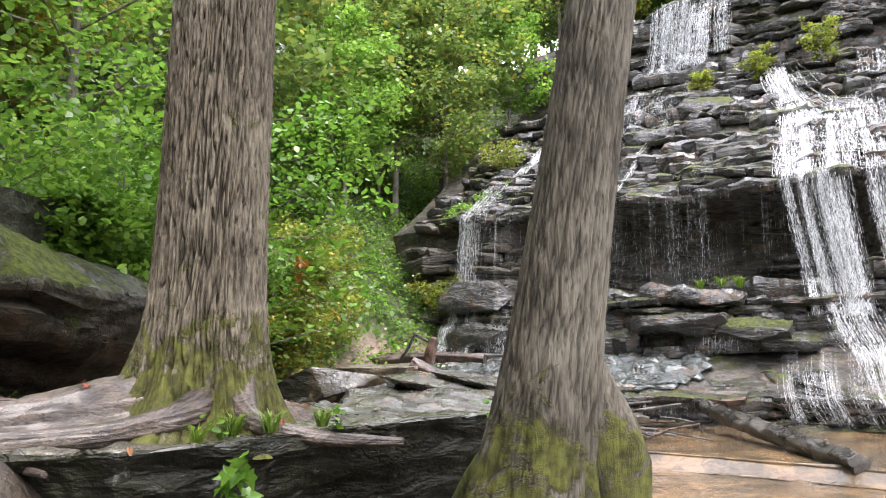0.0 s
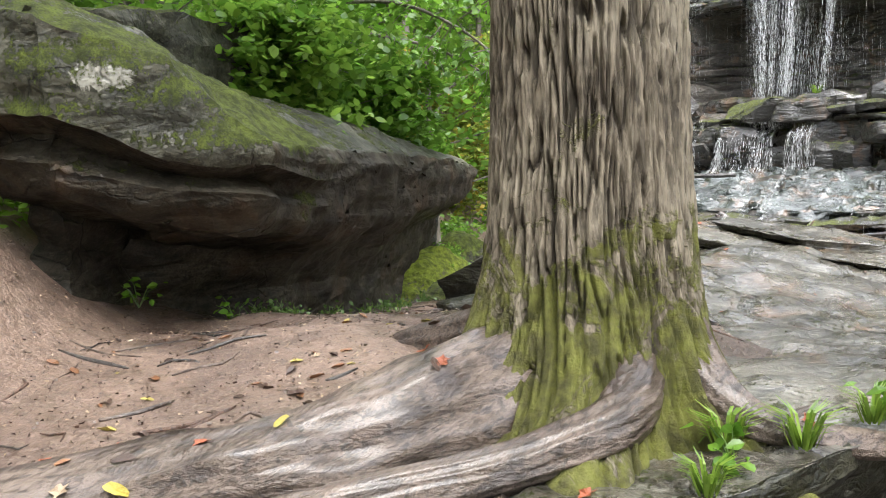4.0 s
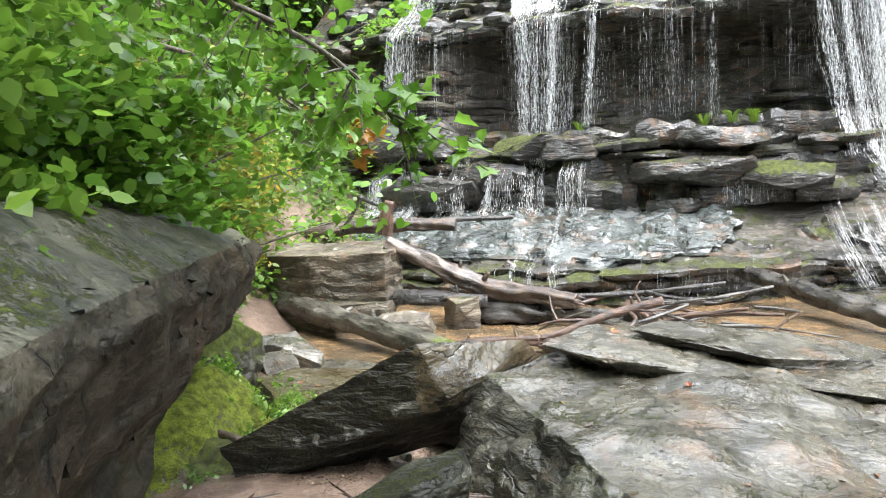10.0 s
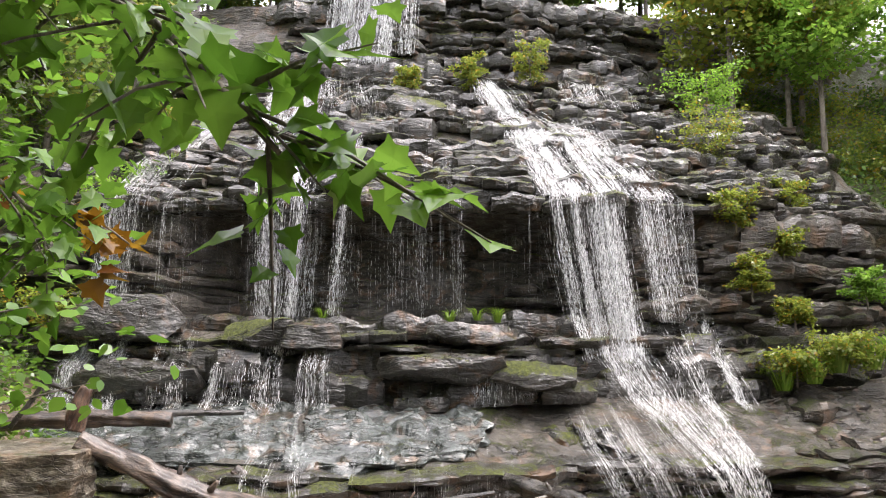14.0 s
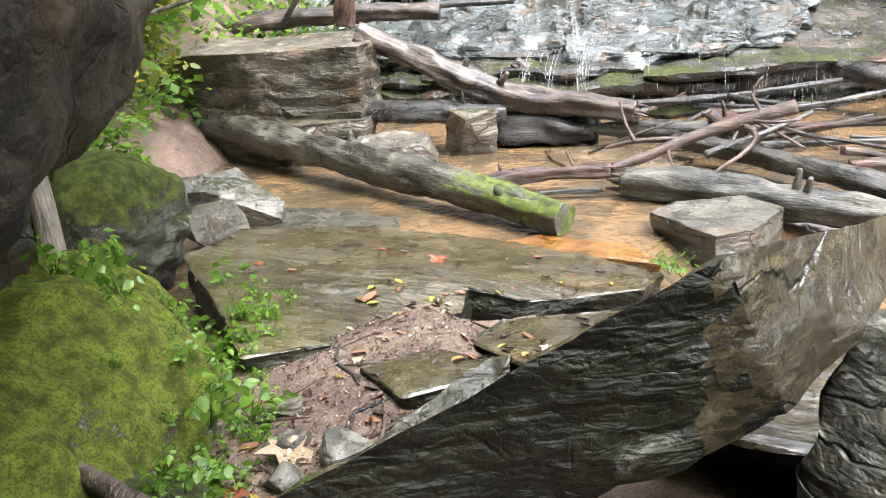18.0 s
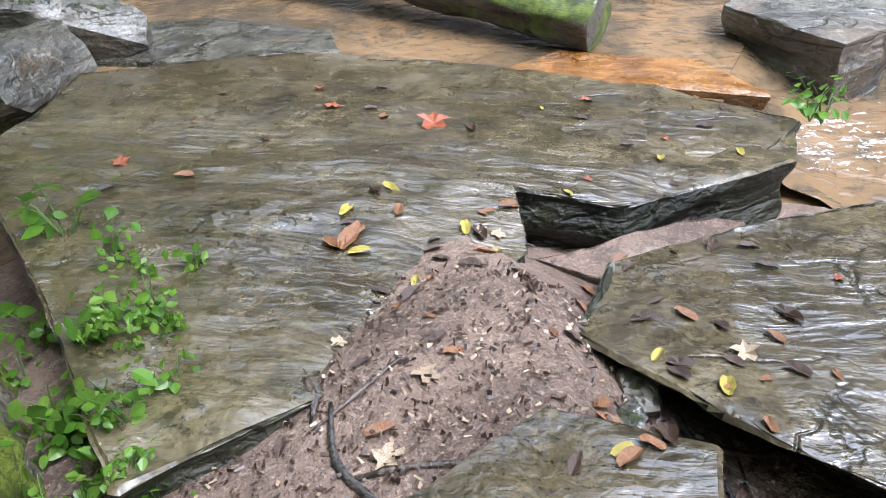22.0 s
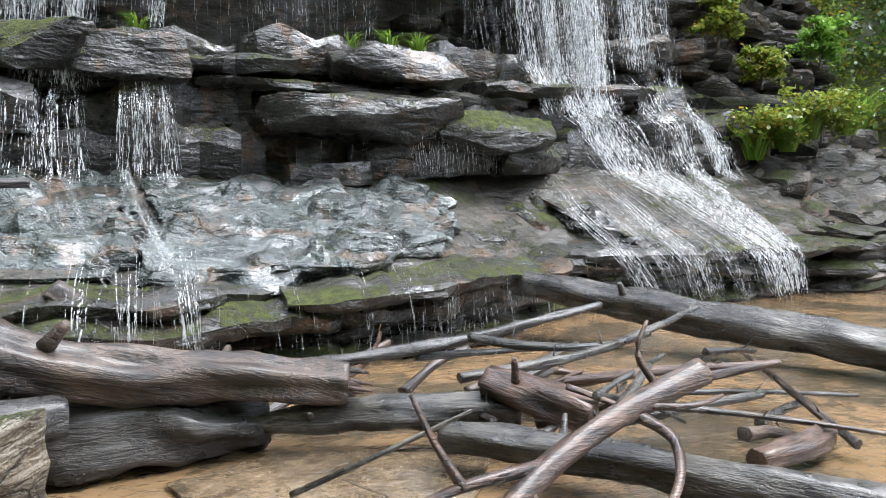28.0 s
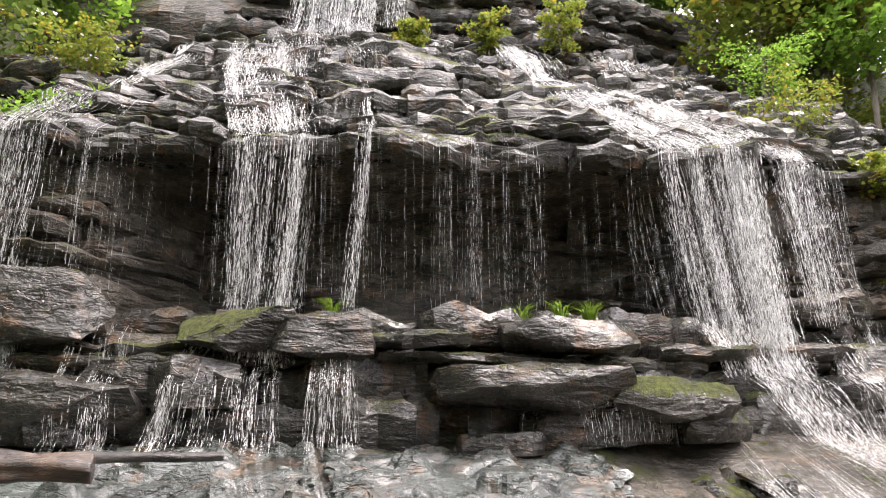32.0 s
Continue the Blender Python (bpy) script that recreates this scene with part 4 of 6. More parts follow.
slab("grey_slab", "second broken grey plate on the wide slab", [(-8.2, 11.2, 1.7), (-7.9, 11.7, 1.7), (-6.6, 12.1, 1.46), (-6.1, 11.7, 1.36), (-7.0, 11.1, 1.5)], (0.08, 0.06, -0.13), 6.4, WETGREY, size=0.1, amp=0.04, beds=0.05)


def build_leaning_slab():
    bm = bmesh.new()
    for p in ((-11.45, 9.3, 0.92), (-9.83, 9.95, 1.77), (-11.4, 9.45, 0.5), (-9.62, 10.12, 1.24), (-9.15, 10.94, 1.6), (-9.38, 10.46, 1.36), (-11.3, 9.97, 0.6), (-9.8, 11.5, 0.95), (-9.8, 11.4, 0.5), (-11.2, 10.0, 0.3), (-9.1, 11.25, 1.4)):
        bm.verts.new(p)
    bmesh.ops.convex_hull(bm, input=bm.verts[:])
    bmesh.ops.triangulate(bm, faces=bm.faces[:])
    refine(bm, 0.075)
    weather(bm, 7.0, 0.025, 0.012, 0.03, (0.4, -0.5, 0.7))
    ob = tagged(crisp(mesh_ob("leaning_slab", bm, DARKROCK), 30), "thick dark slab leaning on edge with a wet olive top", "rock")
    # the overhanging side's shade is in its dark colour, along with real moss
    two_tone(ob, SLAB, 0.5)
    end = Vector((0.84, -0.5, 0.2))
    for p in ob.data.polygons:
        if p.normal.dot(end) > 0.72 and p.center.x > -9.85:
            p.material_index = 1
    paint(ob, "moss", lambda x, y, z: 0.55 * max(0.0, 1 - math.dist((x, y, z), (-9.45, 10.5, 1.6)) / 0.75))


build_leaning_slab()
split_plate = slab("split_plate", "thin olive plate split from the top of the leaning slab", [(-11.36, 9.66, 0.78), (-10.6, 10.17, 1.08), (-9.72, 10.75, 1.4), (-9.75, 11.45, 1.02), (-10.5, 10.8, 0.84), (-11.28, 10.0, 0.64)], (0.02, 0.03, -0.06), 7.4, DARKROCK, size=0.06, amp=0.012, grain=0.008, beds=0.0)
two_tone(split_plate, SLAB, 0.6)
slab("small_slab", "narrow grey slab lying on the muddy path", [(-9.95, 7.72, 0.98), (-9.72, 7.62, 1.0), (-9.05, 8.92, 1.2), (-9.12, 9.2, 1.2), (-9.5, 8.95, 1.12)], (0.08, -0.05, -0.3), 8.0, DARKROCK, size=0.09, amp=0.02, beds=0.04)
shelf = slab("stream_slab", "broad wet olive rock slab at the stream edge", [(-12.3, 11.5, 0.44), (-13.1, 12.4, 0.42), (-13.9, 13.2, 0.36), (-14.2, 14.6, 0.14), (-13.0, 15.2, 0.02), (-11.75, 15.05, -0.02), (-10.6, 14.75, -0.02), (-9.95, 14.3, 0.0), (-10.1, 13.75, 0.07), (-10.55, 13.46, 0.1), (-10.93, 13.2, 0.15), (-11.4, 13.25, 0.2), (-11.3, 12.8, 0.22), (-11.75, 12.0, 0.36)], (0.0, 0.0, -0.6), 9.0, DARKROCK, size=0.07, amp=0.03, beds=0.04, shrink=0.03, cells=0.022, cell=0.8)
# slab edges stay near-black: the shade under them is put in the colour
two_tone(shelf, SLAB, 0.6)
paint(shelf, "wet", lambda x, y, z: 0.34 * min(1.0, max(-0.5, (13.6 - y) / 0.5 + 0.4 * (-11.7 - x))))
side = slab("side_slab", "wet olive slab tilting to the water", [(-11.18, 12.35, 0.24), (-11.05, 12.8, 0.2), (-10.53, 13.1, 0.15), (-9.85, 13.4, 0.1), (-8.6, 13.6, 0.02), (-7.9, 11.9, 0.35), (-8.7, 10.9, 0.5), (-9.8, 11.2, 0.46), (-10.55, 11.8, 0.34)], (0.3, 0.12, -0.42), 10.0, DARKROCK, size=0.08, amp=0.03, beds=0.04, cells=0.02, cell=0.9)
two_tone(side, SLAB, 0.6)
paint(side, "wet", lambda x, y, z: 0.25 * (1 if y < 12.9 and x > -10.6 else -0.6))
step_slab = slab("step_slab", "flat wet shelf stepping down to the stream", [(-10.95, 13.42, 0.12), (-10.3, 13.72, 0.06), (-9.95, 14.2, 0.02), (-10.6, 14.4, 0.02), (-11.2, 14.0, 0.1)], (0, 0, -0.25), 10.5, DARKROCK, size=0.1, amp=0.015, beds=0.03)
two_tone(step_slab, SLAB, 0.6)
slab("silt_bed", "brown silt and litter wedged between the slabs", [(-11.36, 12.9, 0.12), (-10.92, 13.16, 0.06), (-10.6, 13.36, 0.02), (-10.35, 13.48, -0.08), (-10.3, 13.3, -0.09), (-10.5, 13.1, 0.0), (-11.05, 12.8, 0.09)], (0, 0, -0.3), 10.8, MUD, size=0.05, amp=0.05, beds=0.0)
flat_stone = slab("flat_stone", "flat grey stone bedded in leaf litter", [(-11.6, 11.56, 0.41), (-11.22, 11.24, 0.45), (-10.86, 11.5, 0.46), (-10.82, 11.76, 0.43), (-11.25, 11.9, 0.4)], (0, 0, -0.1), 11.0, DARKROCK, size=0.07, amp=0.012, beds=0.02)
two_tone(flat_stone, SLAB, 0.6)
slab("pointed_stone", "pointed silvery stone leaning on the bank", [(-11.34, 10.5, 0.47), (-11.25, 10.47, 0.46), (-10.72, 11.16, 0.6), (-10.66, 11.34, 0.7), (-10.78, 11.4, 0.66)], (0.1, -0.1, -0.26), 12.0, WETGREY, size=0.06, amp=0.018, beds=0.03)
slab("iron_stained_slab", "orange iron-stained slab just under the water", [(-11.75, 14.98, -0.09), (-11.2, 15.45, -0.1), (-10.3, 15.3, -0.1), (-9.95, 14.75, -0.1), (-10.6, 14.85, -0.08), (-11.3, 14.95, -0.07)], (0, 0, -0.2), 13.0, ORANGE, size=0.1, amp=0.015, beds=0.02)
slab("midstream_slab", "flat ochre slab under a film of water", [(-11.8, 19.5, -0.09), (-10.9, 19.8, -0.09), (-9.4, 19.2, -0.1), (-9.9, 18.4, -0.11), (-11.3, 18.4, -0.11), (-11.5, 18.7, -0.1)], (0, 0, -0.2), 14.0, OCHRE, size=0.14, amp=0.02, beds=0.03)
slab("water_worn_slab", "rippled grey slab awash in the stream", [(-14.6, 15.3, -0.1), (-13.4, 15.35, -0.1), (-12.75, 15.5, -0.12), (-12.95, 15.95, -0.13), (-13.9, 16.2, -0.12), (-14.8, 16.0, -0.1)], (0, 0, -0.3), 14.5, WETGREY, size=0.12, amp=0.03, beds=0.05)
slab("stream_block", "blocky grey rock with a flat top in the stream", [(-10.12, 15.72, 0.1), (-9.88, 16.0, 0.12), (-9.14, 16.35, 0.12), (-8.8, 15.95, 0.1), (-9.1, 15.4, 0.06), (-9.5, 15.09, 0.08)], (0.03, 0.05, -0.5), 15.0, GREY, size=0.08, amp=0.03, beds=0.03)
slab("square_block", "square tan rock block with a flat worn top", [(-18.0, 18.9, 1.52), (-16.2, 18.4, 1.58), (-14.45, 18.75, 1.6), (-14.4, 19.5, 1.64), (-15.3, 20.6, 1.7), (-17.8, 20.6, 1.66)], (0.0, 0.15, -1.15), 16.0, TAN, size=0.16, amp=0.06, beds=0.06)
slab("block_footing", "low flat rock under the square block", [(-17.2, 18.7, 0.52), (-15.5, 18.3, 0.5), (-14.4, 18.7, 0.52), (-14.4, 19.3, 0.55), (-17.0, 20.0, 0.55)], (0, 0, -0.8), 17.0, TAN, size=0.16, amp=0.05, beds=0.05)
rock("stream_rock", "tan rock beside the footing, mossy at the base", (1.35, 0.75, 0.7), (-13.8, 18.25, -0.2), (4, 3, 12), 21, TAN)
rock("stream_rock", "small pointed tan rock, one side mossy", (0.8, 0.7, 0.95), (-12.9, 19.25, -0.2), (8, -6, 40), 28, TAN, points=11)
rock("grey_stream_rock", "pale grey angular rock at the foot of the boulder", (1.5, 1.0, 0.75), (-15.0, 15.6, -0.15), (3, 5, 20), 23, GREY)
rock("grey_stream_rock", "low pale rock beside the boulder", (0.9, 0.6, 0.4), (-14.6, 14.7, 0.05), (0, 4, 70), 24, GREY)
def mound(label, at, radii, turn, seed, material):
    """A moss cushion over a rounded rock."""
    bm = bmesh.new()
    bmesh.ops.create_icosphere(bm, subdivisions=6, radius=1.0)
    for v in bm.verts:
        v.co = Vector((v.co.x * radii[0], v.co.y * radii[1], v.co.z * radii[2]))
    weather(bm, seed, 0.13, 0.03, 0.03, (0.2, 0.3, 1), 0.05, 1.1)
    ob = tagged(mesh_ob("mossy_mound", bm, material, True), label, "rock", "loose stream rocks")
    paint(ob, "moss", lambda x, y, z: 0.08 + 0.42 * z / radii[2])
    ob.matrix_world = pose(*at, 0, 6, turn)


mound("rounded rock cushioned with bright green moss", (-13.0, 10.6, 0.36), (0.95, 1.75, 0.85), 30, 25.0, MOSSROCK)
mound("bare-sided mossy rock at the boulder foot", (-11.98, 9.85, 0.42), (0.55, 0.62, 0.3), 20, 26.0, TAN)
slab("path_stone", "flat mossy stone set in the muddy path", [(-8.25, 5.35, 1.26), (-7.9, 5.75, 1.27), (-7.2, 5.6, 1.28), (-7.05, 5.3, 1.28), (-7.45, 5.0, 1.27), (-8.0, 5.0, 1.26)], (0, 0, -0.2), 17.7, MOSSROCK, size=0.07, amp=0.03, beds=0.02)
for i, (x, y, s) in enumerate(((-11.55, 10.55, 0.2), (-11.35, 10.8, 0.26), (-11.65, 10.85, 0.16), (-11.2, 10.3, 0.18), (-11.8, 11.1, 0.14), (-11.0, 12.0, 0.12), (-10.95, 12.15, 0.16), (-10.5, 11.0, 0.22))):
    rock("small_stone", "small wet grey stone in leaf litter", (s, s * 0.8, s * 0.6), (x, y, land(x, y)), (0, 10, i * 47), 40 + i, GREY, sink=s * 0.15, detail=0.05, amp=0.012, group="stones in the litter")


mound("mossy rock at the tip of the boulder", (-14.8, 13.6, 0.4), (0.6, 0.8, 0.7), 15, 27.0, BOULDER)
log_root = tagged(new("exposed_root"), "grey exposed root across the foot of the mossy rock", "root")


# ---- trees, roots, logs ----
def tube_bm(path, radii, seg=12, rough=0.08, seed=0.0, ridge=0, cap=True, step=0.1, flute=0.0, bm=None):
    """A bent, tapering limb through the given points."""
    pts = [Vector(p) for p in path]
    fine, rad = [], []
    for i in range(len(pts) - 1):
        p0, p1, p2, p3 = pts[max(0, i - 1)], pts[i], pts[i + 1], pts[min(len(pts) - 1, i + 2)]
        n = max(1, int((p2 - p1).length / step))
        for s in range(n):
            t = s / n
            fine.append(0.5 * ((2 * p1) + (p2 - p0) * t + (2 * p0 - 5 * p1 + 4 * p2 - p3) * t * t + (3 * p1 - p0 - 3 * p2 + p3) * t ** 3))
            rad.append(radii[i] * (1 - t) + radii[i + 1] * t)
    fine.append(pts[-1])
    rad.append(radii[-1])
    bm = bm or bmesh.new()
    up, rings = Vector((0.13, 0.27, 0.95)), []
    for i, (p, r) in enumerate(zip(fine, rad)):
        way = (fine[min(i + 1, len(fine) - 1)] - fine[max(i - 1, 0)]).normalized()
        a = way.cross(up).normalized() if abs(way.dot(up)) < 0.98 else way.cross(Vector((1, 0, 0))).normalized()
        b = way.cross(a)
        ring = []
        for k in range(seg):
            th = 2 * math.pi * k / seg
            q = a * math.cos(th) + b * math.sin(th)
            f = 1 + rough * fbm(p.x * 0.7 + q.x * 0.6 + seed, p.y * 0.7 + q.y * 0.6, p.z * 0.7 + q.z * 0.6, 2.2) + flute * math.cos(ridge * th + 1.5 * fbm(p.x, p.y, p.z, 0.5))
            ring.append(bm.verts.new(p + q * r * f))
        rings.append(ring)
    for a, b in zip(rings, rings[1:]):
        for k in range(seg):
            f = bm.faces.new((a[k], a[(k + 1) % seg], b[(k + 1) % seg], b[k]))
            f.smooth = True
    if cap:
        for ring, p, s in ((rings[0], fine[0] - (fine[1] - fine[0]).normalized() * rad[0] * 0.12, -1), (rings[-1], fine[-1] + (fine[-1] - fine[-2]).normalized() * rad[-1] * 0.12, 1)):
            c = bm.verts.new(p)
            for k in range(seg):
                q = (ring[k], ring[(k + 1) % seg], c) if s > 0 else (ring[(k + 1) % seg], ring[k], c)
                bm.faces.new(q)
    return bm


def trunk_bm(base, top, r0, r1, flare, lobes, seed, ridge_deep, height, nz=330, na=330, knee=0.35):
    """A trunk with ridged bark modelled in relief, spreading into buttress lobes at the foot. lobes: (angle in degrees, reach, width)."""
    verts, faces, furrow = [], [], []
    for j in range(nz + 1):
        f = (j / nz) ** 1.35
        z = height * f
        cx, cy = base[0] + (top[0] - base[0]) * f, base[1] + (top[1] - base[1]) * f
        r = r0 + (r1 - r0) * f
        foot = math.exp(-max(z, 0) / knee)
        for i in range(na):
            th = 2 * math.pi * i / na
            s = r * (1 + flare * foot)
            for ang, reach, wid in lobes:
                d = (th - radians(ang) + math.pi) % (2 * math.pi) - math.pi
                s += reach * math.exp(-max(z, 0) / (knee * 0.75)) * math.exp(-(d / wid) ** 2)
            u = th * r * 9.0
            bend = 0.8 * noise.noise(Vector((u * 0.22, z * 1.3, seed + 7)))
            n1 = noise.noise(Vector((math.cos(th) * r * 39 + bend, math.sin(th) * r * 39 + bend, z * 2.4 + seed)))
            n2 = noise.noise(Vector((math.cos(th) * r * 44, math.sin(th) * r * 44, z * 9 + seed)))
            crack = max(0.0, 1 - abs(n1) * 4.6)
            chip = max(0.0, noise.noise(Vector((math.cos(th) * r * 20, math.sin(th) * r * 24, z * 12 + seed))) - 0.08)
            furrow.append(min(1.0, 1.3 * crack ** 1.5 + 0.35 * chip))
            s -= ridge_deep * (crack ** 1.2 + 0.26 * chip) - ridge_deep * 0.24 * n2
            verts.append((cx + math.cos(th) * s, cy + math.sin(th) * s, base[2] + z))
    for j in range(nz):
        for i in range(na):
            a, b = j * na + i, j * na + (i + 1) % na
            faces.append((a, b, b + na, a + na))
    me = bpy.data.meshes.new("trunk")
    me.from_pydata(verts, [], faces)
    me.polygons.foreach_set("use_smooth", np.ones(len(me.polygons), bool))
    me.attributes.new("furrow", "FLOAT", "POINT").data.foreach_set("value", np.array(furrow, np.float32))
    return me


def build_big_tree():
    tree = tagged(new("tulip_tree"), "big tree with deep-ridged grey-brown bark and a mossy flared base", "tree")
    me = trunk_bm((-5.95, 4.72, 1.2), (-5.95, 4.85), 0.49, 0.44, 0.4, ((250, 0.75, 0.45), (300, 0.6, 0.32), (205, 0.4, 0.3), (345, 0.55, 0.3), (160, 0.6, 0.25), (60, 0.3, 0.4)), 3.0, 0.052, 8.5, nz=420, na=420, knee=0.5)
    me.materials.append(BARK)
    t = new("trunk", me)
    t.parent = tree
    for pts, rad, lab in (
        ([(-5.95, 4.85, 1.6), (-6.15, 4.1, 1.44), (-6.32, 3.35, 1.36), (-6.62, 2.75, 1.32), (-7.1, 2.1, 1.3), (-7.9, 1.6, 1.3), (-8.7, 1.2, 1.5)], [0.34, 0.31, 0.25, 0.21, 0.19, 0.15, 0.08], "thick worn root polished by feet"),
        ([(-5.75, 4.7, 1.75), (-5.45, 4.2, 1.5), (-5.62, 3.75, 1.38), (-5.95, 3.2, 1.34), (-6.3, 2.6, 1.3), (-6.8, 1.9, 1.28), (-7.5, 1.3, 1.25)], [0.16, 0.12, 0.09, 0.08, 0.07, 0.055, 0.03], "slender wet root"),
        ([(-5.5, 4.7, 1.7), (-5.2, 4.55, 1.48), (-4.95, 4.6, 1.38), (-4.6, 4.95, 1.3), (-4.35, 5.5, 1.25)], [0.16, 0.11, 0.075, 0.055, 0.03], "side root on the ledge"),
        ([(-6.4, 4.85, 1.6), (-6.9, 4.78, 1.48), (-7.3, 4.7, 1.4), (-7.5, 4.68, 1.25)], [0.2, 0.17, 0.15, 0.1], "blunt mossy root stub"),
        ([(-6.43, 2.41, 1.16), (-6.4, 2.59, 1.16), (-6.44, 2.89, 1.16), (-6.43, 3.21, 1.16), (-6.22, 3.62, 1.16)], [0.03, 0.05, 0.05, 0.05, 0.025], "thin knotted surface root"),
        ([(-5.37, 3.07, 1.2), (-5.71, 3.13, 1.2), (-5.65, 3.44, 1.2), (-5.44, 3.84, 1.2)], [0.021, 0.035, 0.035, 0.018], "thin knotted surface root"),
        ([(-5.64, 3.54, 1.26), (-5.78, 3.84, 1.26), (-5.64, 4.05, 1.26), (-5.84, 4.53, 1.26)], [0.024, 0.04, 0.04, 0.02], "thin knotted surface root"),
        ([(-5.15, 4.48, 1.33), (-5.06, 4.85, 1.33), (-4.98, 5.22, 1.33), (-4.8, 5.53, 1.33)], [0.018, 0.03, 0.03, 0.015], "thin knotted surface root"),
        ([(-6.43, 3.13, 1.16), (-6.18, 3.05, 1.16), (-5.88, 3.05, 1.16), (-5.65, 3.17, 1.16)], [0.018, 0.03, 0.03, 0.015], "thin knotted surface root"),
        ([(-5.42, 3.63, 1.26), (-5.47, 3.9, 1.26), (-5.53, 4.22, 1.26), (-5.71, 4.65, 1.26)], [0.017, 0.028, 0.028, 0.014], "thin knotted surface root"),
        ([(-6.5, 2.48, 1.24), (-6.43, 2.81, 1.24), (-6.31, 3.24, 1.24), (-6.2, 3.71, 1.24)], [0.036, 0.06, 0.06, 0.03], "thin knotted surface root")):
        part("root", tube_bm(pts, rad, 40, 0.2, rad[0], 13, True, 0.05, 0.06), ROOT, tree, lab)
    return tree


big_tree = build_big_tree()


def build_second_tree():
    tree = tagged(new("leaning_tree"), "leaning dark-barked tree with a mossy swollen foot", "tree")
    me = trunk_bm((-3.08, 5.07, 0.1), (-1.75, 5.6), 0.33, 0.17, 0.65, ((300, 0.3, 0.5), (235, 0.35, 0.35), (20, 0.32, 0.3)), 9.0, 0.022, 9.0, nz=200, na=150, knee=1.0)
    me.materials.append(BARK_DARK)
    t = new("trunk", me)
    t.parent = tree
    part("burl", tube_bm([(-2.75, 5.3, 0.1), (-2.5, 5.45, 0.9), (-2.55, 5.45, 1.5), (-2.65, 5.42, 1.9), (-2.72, 5.38, 2.02)], [0.3, 0.27, 0.21, 0.11, 0.03], 16, 0.3, 3.0, 5, True, 0.09, 0.06), BARK_DARK, tree, "dead burl against the trunk", True)
    for pts, rad in (([(-2.95, 4.95, 0.9), (-3.15, 4.5, 0.7), (-3.4, 4.0, 0.5), (-3.7, 3.4, 0.35)], [0.2, 0.15, 0.1, 0.04]), ([(-3.1, 5.15, 1.35), (-3.45, 5.3, 1.1), (-3.75, 5.4, 0.75), (-3.9, 5.4, 0.3)], [0.15, 0.11, 0.09, 0.06])):
        part("root", tube_bm(pts, rad, 14, 0.2, 2.0, 5, True, 0.08, 0.05), BARK_DARK, tree)
    return tree


second_tree = build_second_tree()


part("root_body", tube_bm([(-12.42, 10.14, 0.78), (-12.14, 10.02, 0.77), (-11.93, 9.95, 0.77), (-11.66, 9.86, 0.76), (-11.5, 9.84, 0.74), (-11.3, 9.84, 0.66)], [0.022, 0.034, 0.04, 0.045, 0.045, 0.03], 14, 0.25, 4.0, 7, True, 0.05, 0.05), ROOT, log_root)


def log(name, label, path, rad, material, seed, group="", seg=18, knots=0, rough=0.14, category="log", splinter=0):
    """A fallen log: body, with broken stubs and splinters as parts. Mesh data lies along x, so that the grain runs with it."""
    p0, p1 = Vector(path[0]), Vector(path[-1])
    way = (p1 - p0).normalized()
    turn = way.to_track_quat("X", "Z").to_matrix().to_4x4()
    m = Matrix.Translation(p0) @ turn
    inv = m.inverted()
    thing = tagged(new(name), label, category, group)
    thing.matrix_world = m
    local = [inv @ Vector(p) for p in path]
    part("log_body", tube_bm(local, rad, seg + 6, rough * 2.2, seed, 5, True, 0.07, 0.06), material, thing)
    r = rng(int(seed * 10))
    length = (p1 - p0).length
    for i in range(knots):
        f = r.uniform(0.15, 0.9)
        k = f * (len(local) - 1)
        a = local[int(k)].lerp(local[min(int(k) + 1, len(local) - 1)], k % 1)
        rr = np.interp(k, range(len(rad)), rad)
        th = r.uniform(0.4, 2.7)
        o = Vector((r.uniform(-0.4, 0.4), math.cos(th), math.sin(th)))
        part("branch_stub", tube_bm([a + o * rr * 0.6, a + o * (rr + 0.05), a + o * (rr + r.uniform(0.08, 0.22))], [rr * 0.3, rr * 0.22, rr * 0.14], 8, 0.2, seed + i, 3, True, 0.05), material, thing)
    for i in range(splinter):
        a = local[-1]
        rr = rad[-1]
        o = Vector((0, r.uniform(-0.7, 0.7) * rr, r.uniform(-0.7, 0.7) * rr))
        part("splinter", tube_bm([a + o - Vector((0.1, 0, 0)), a + o + Vector((r.uniform(0.05, 0.2), 0, 0))], [rr * 0.28, rr * 0.06], 5, 0.2, seed + i, 3, True, 0.06), LOG_RED, thing)
    return thing


mossy = log("mossy_log", "long wet log, its free end thick with moss", [(-18.9, 19.85, 0.52), (-15.4, 17.95, 0.32), (-13.67, 17.0, 0.25), (-12.2, 16.2, 0.17), (-10.95, 15.5, 0.05)], [0.25, 0.24, 0.23, 0.21, 0.17], LOG_MOSS, 1.1, "logs in the stream", 24, 3, 0.12)
paint([c for c in mossy.children if c.name.startswith("log_body")][0], "moss", lambda x, y, z: 0.85 * min(1.0, max(0.0, (x - 6.6) / 1.4)) * (1.0 if z < 0.14 else 0.6))
log("broken_log", "thick grey log with a splintered dark end", [(-7.7, 16.05, -0.02), (-8.75, 16.4, 0.03), (-9.75, 16.85, 0.06), (-10.45, 17.02, 0.06)], [0.18, 0.19, 0.2, 0.17], LOG_MOSS, 2.2, "logs in the stream", 22, 2, 0.16, splinter=8)
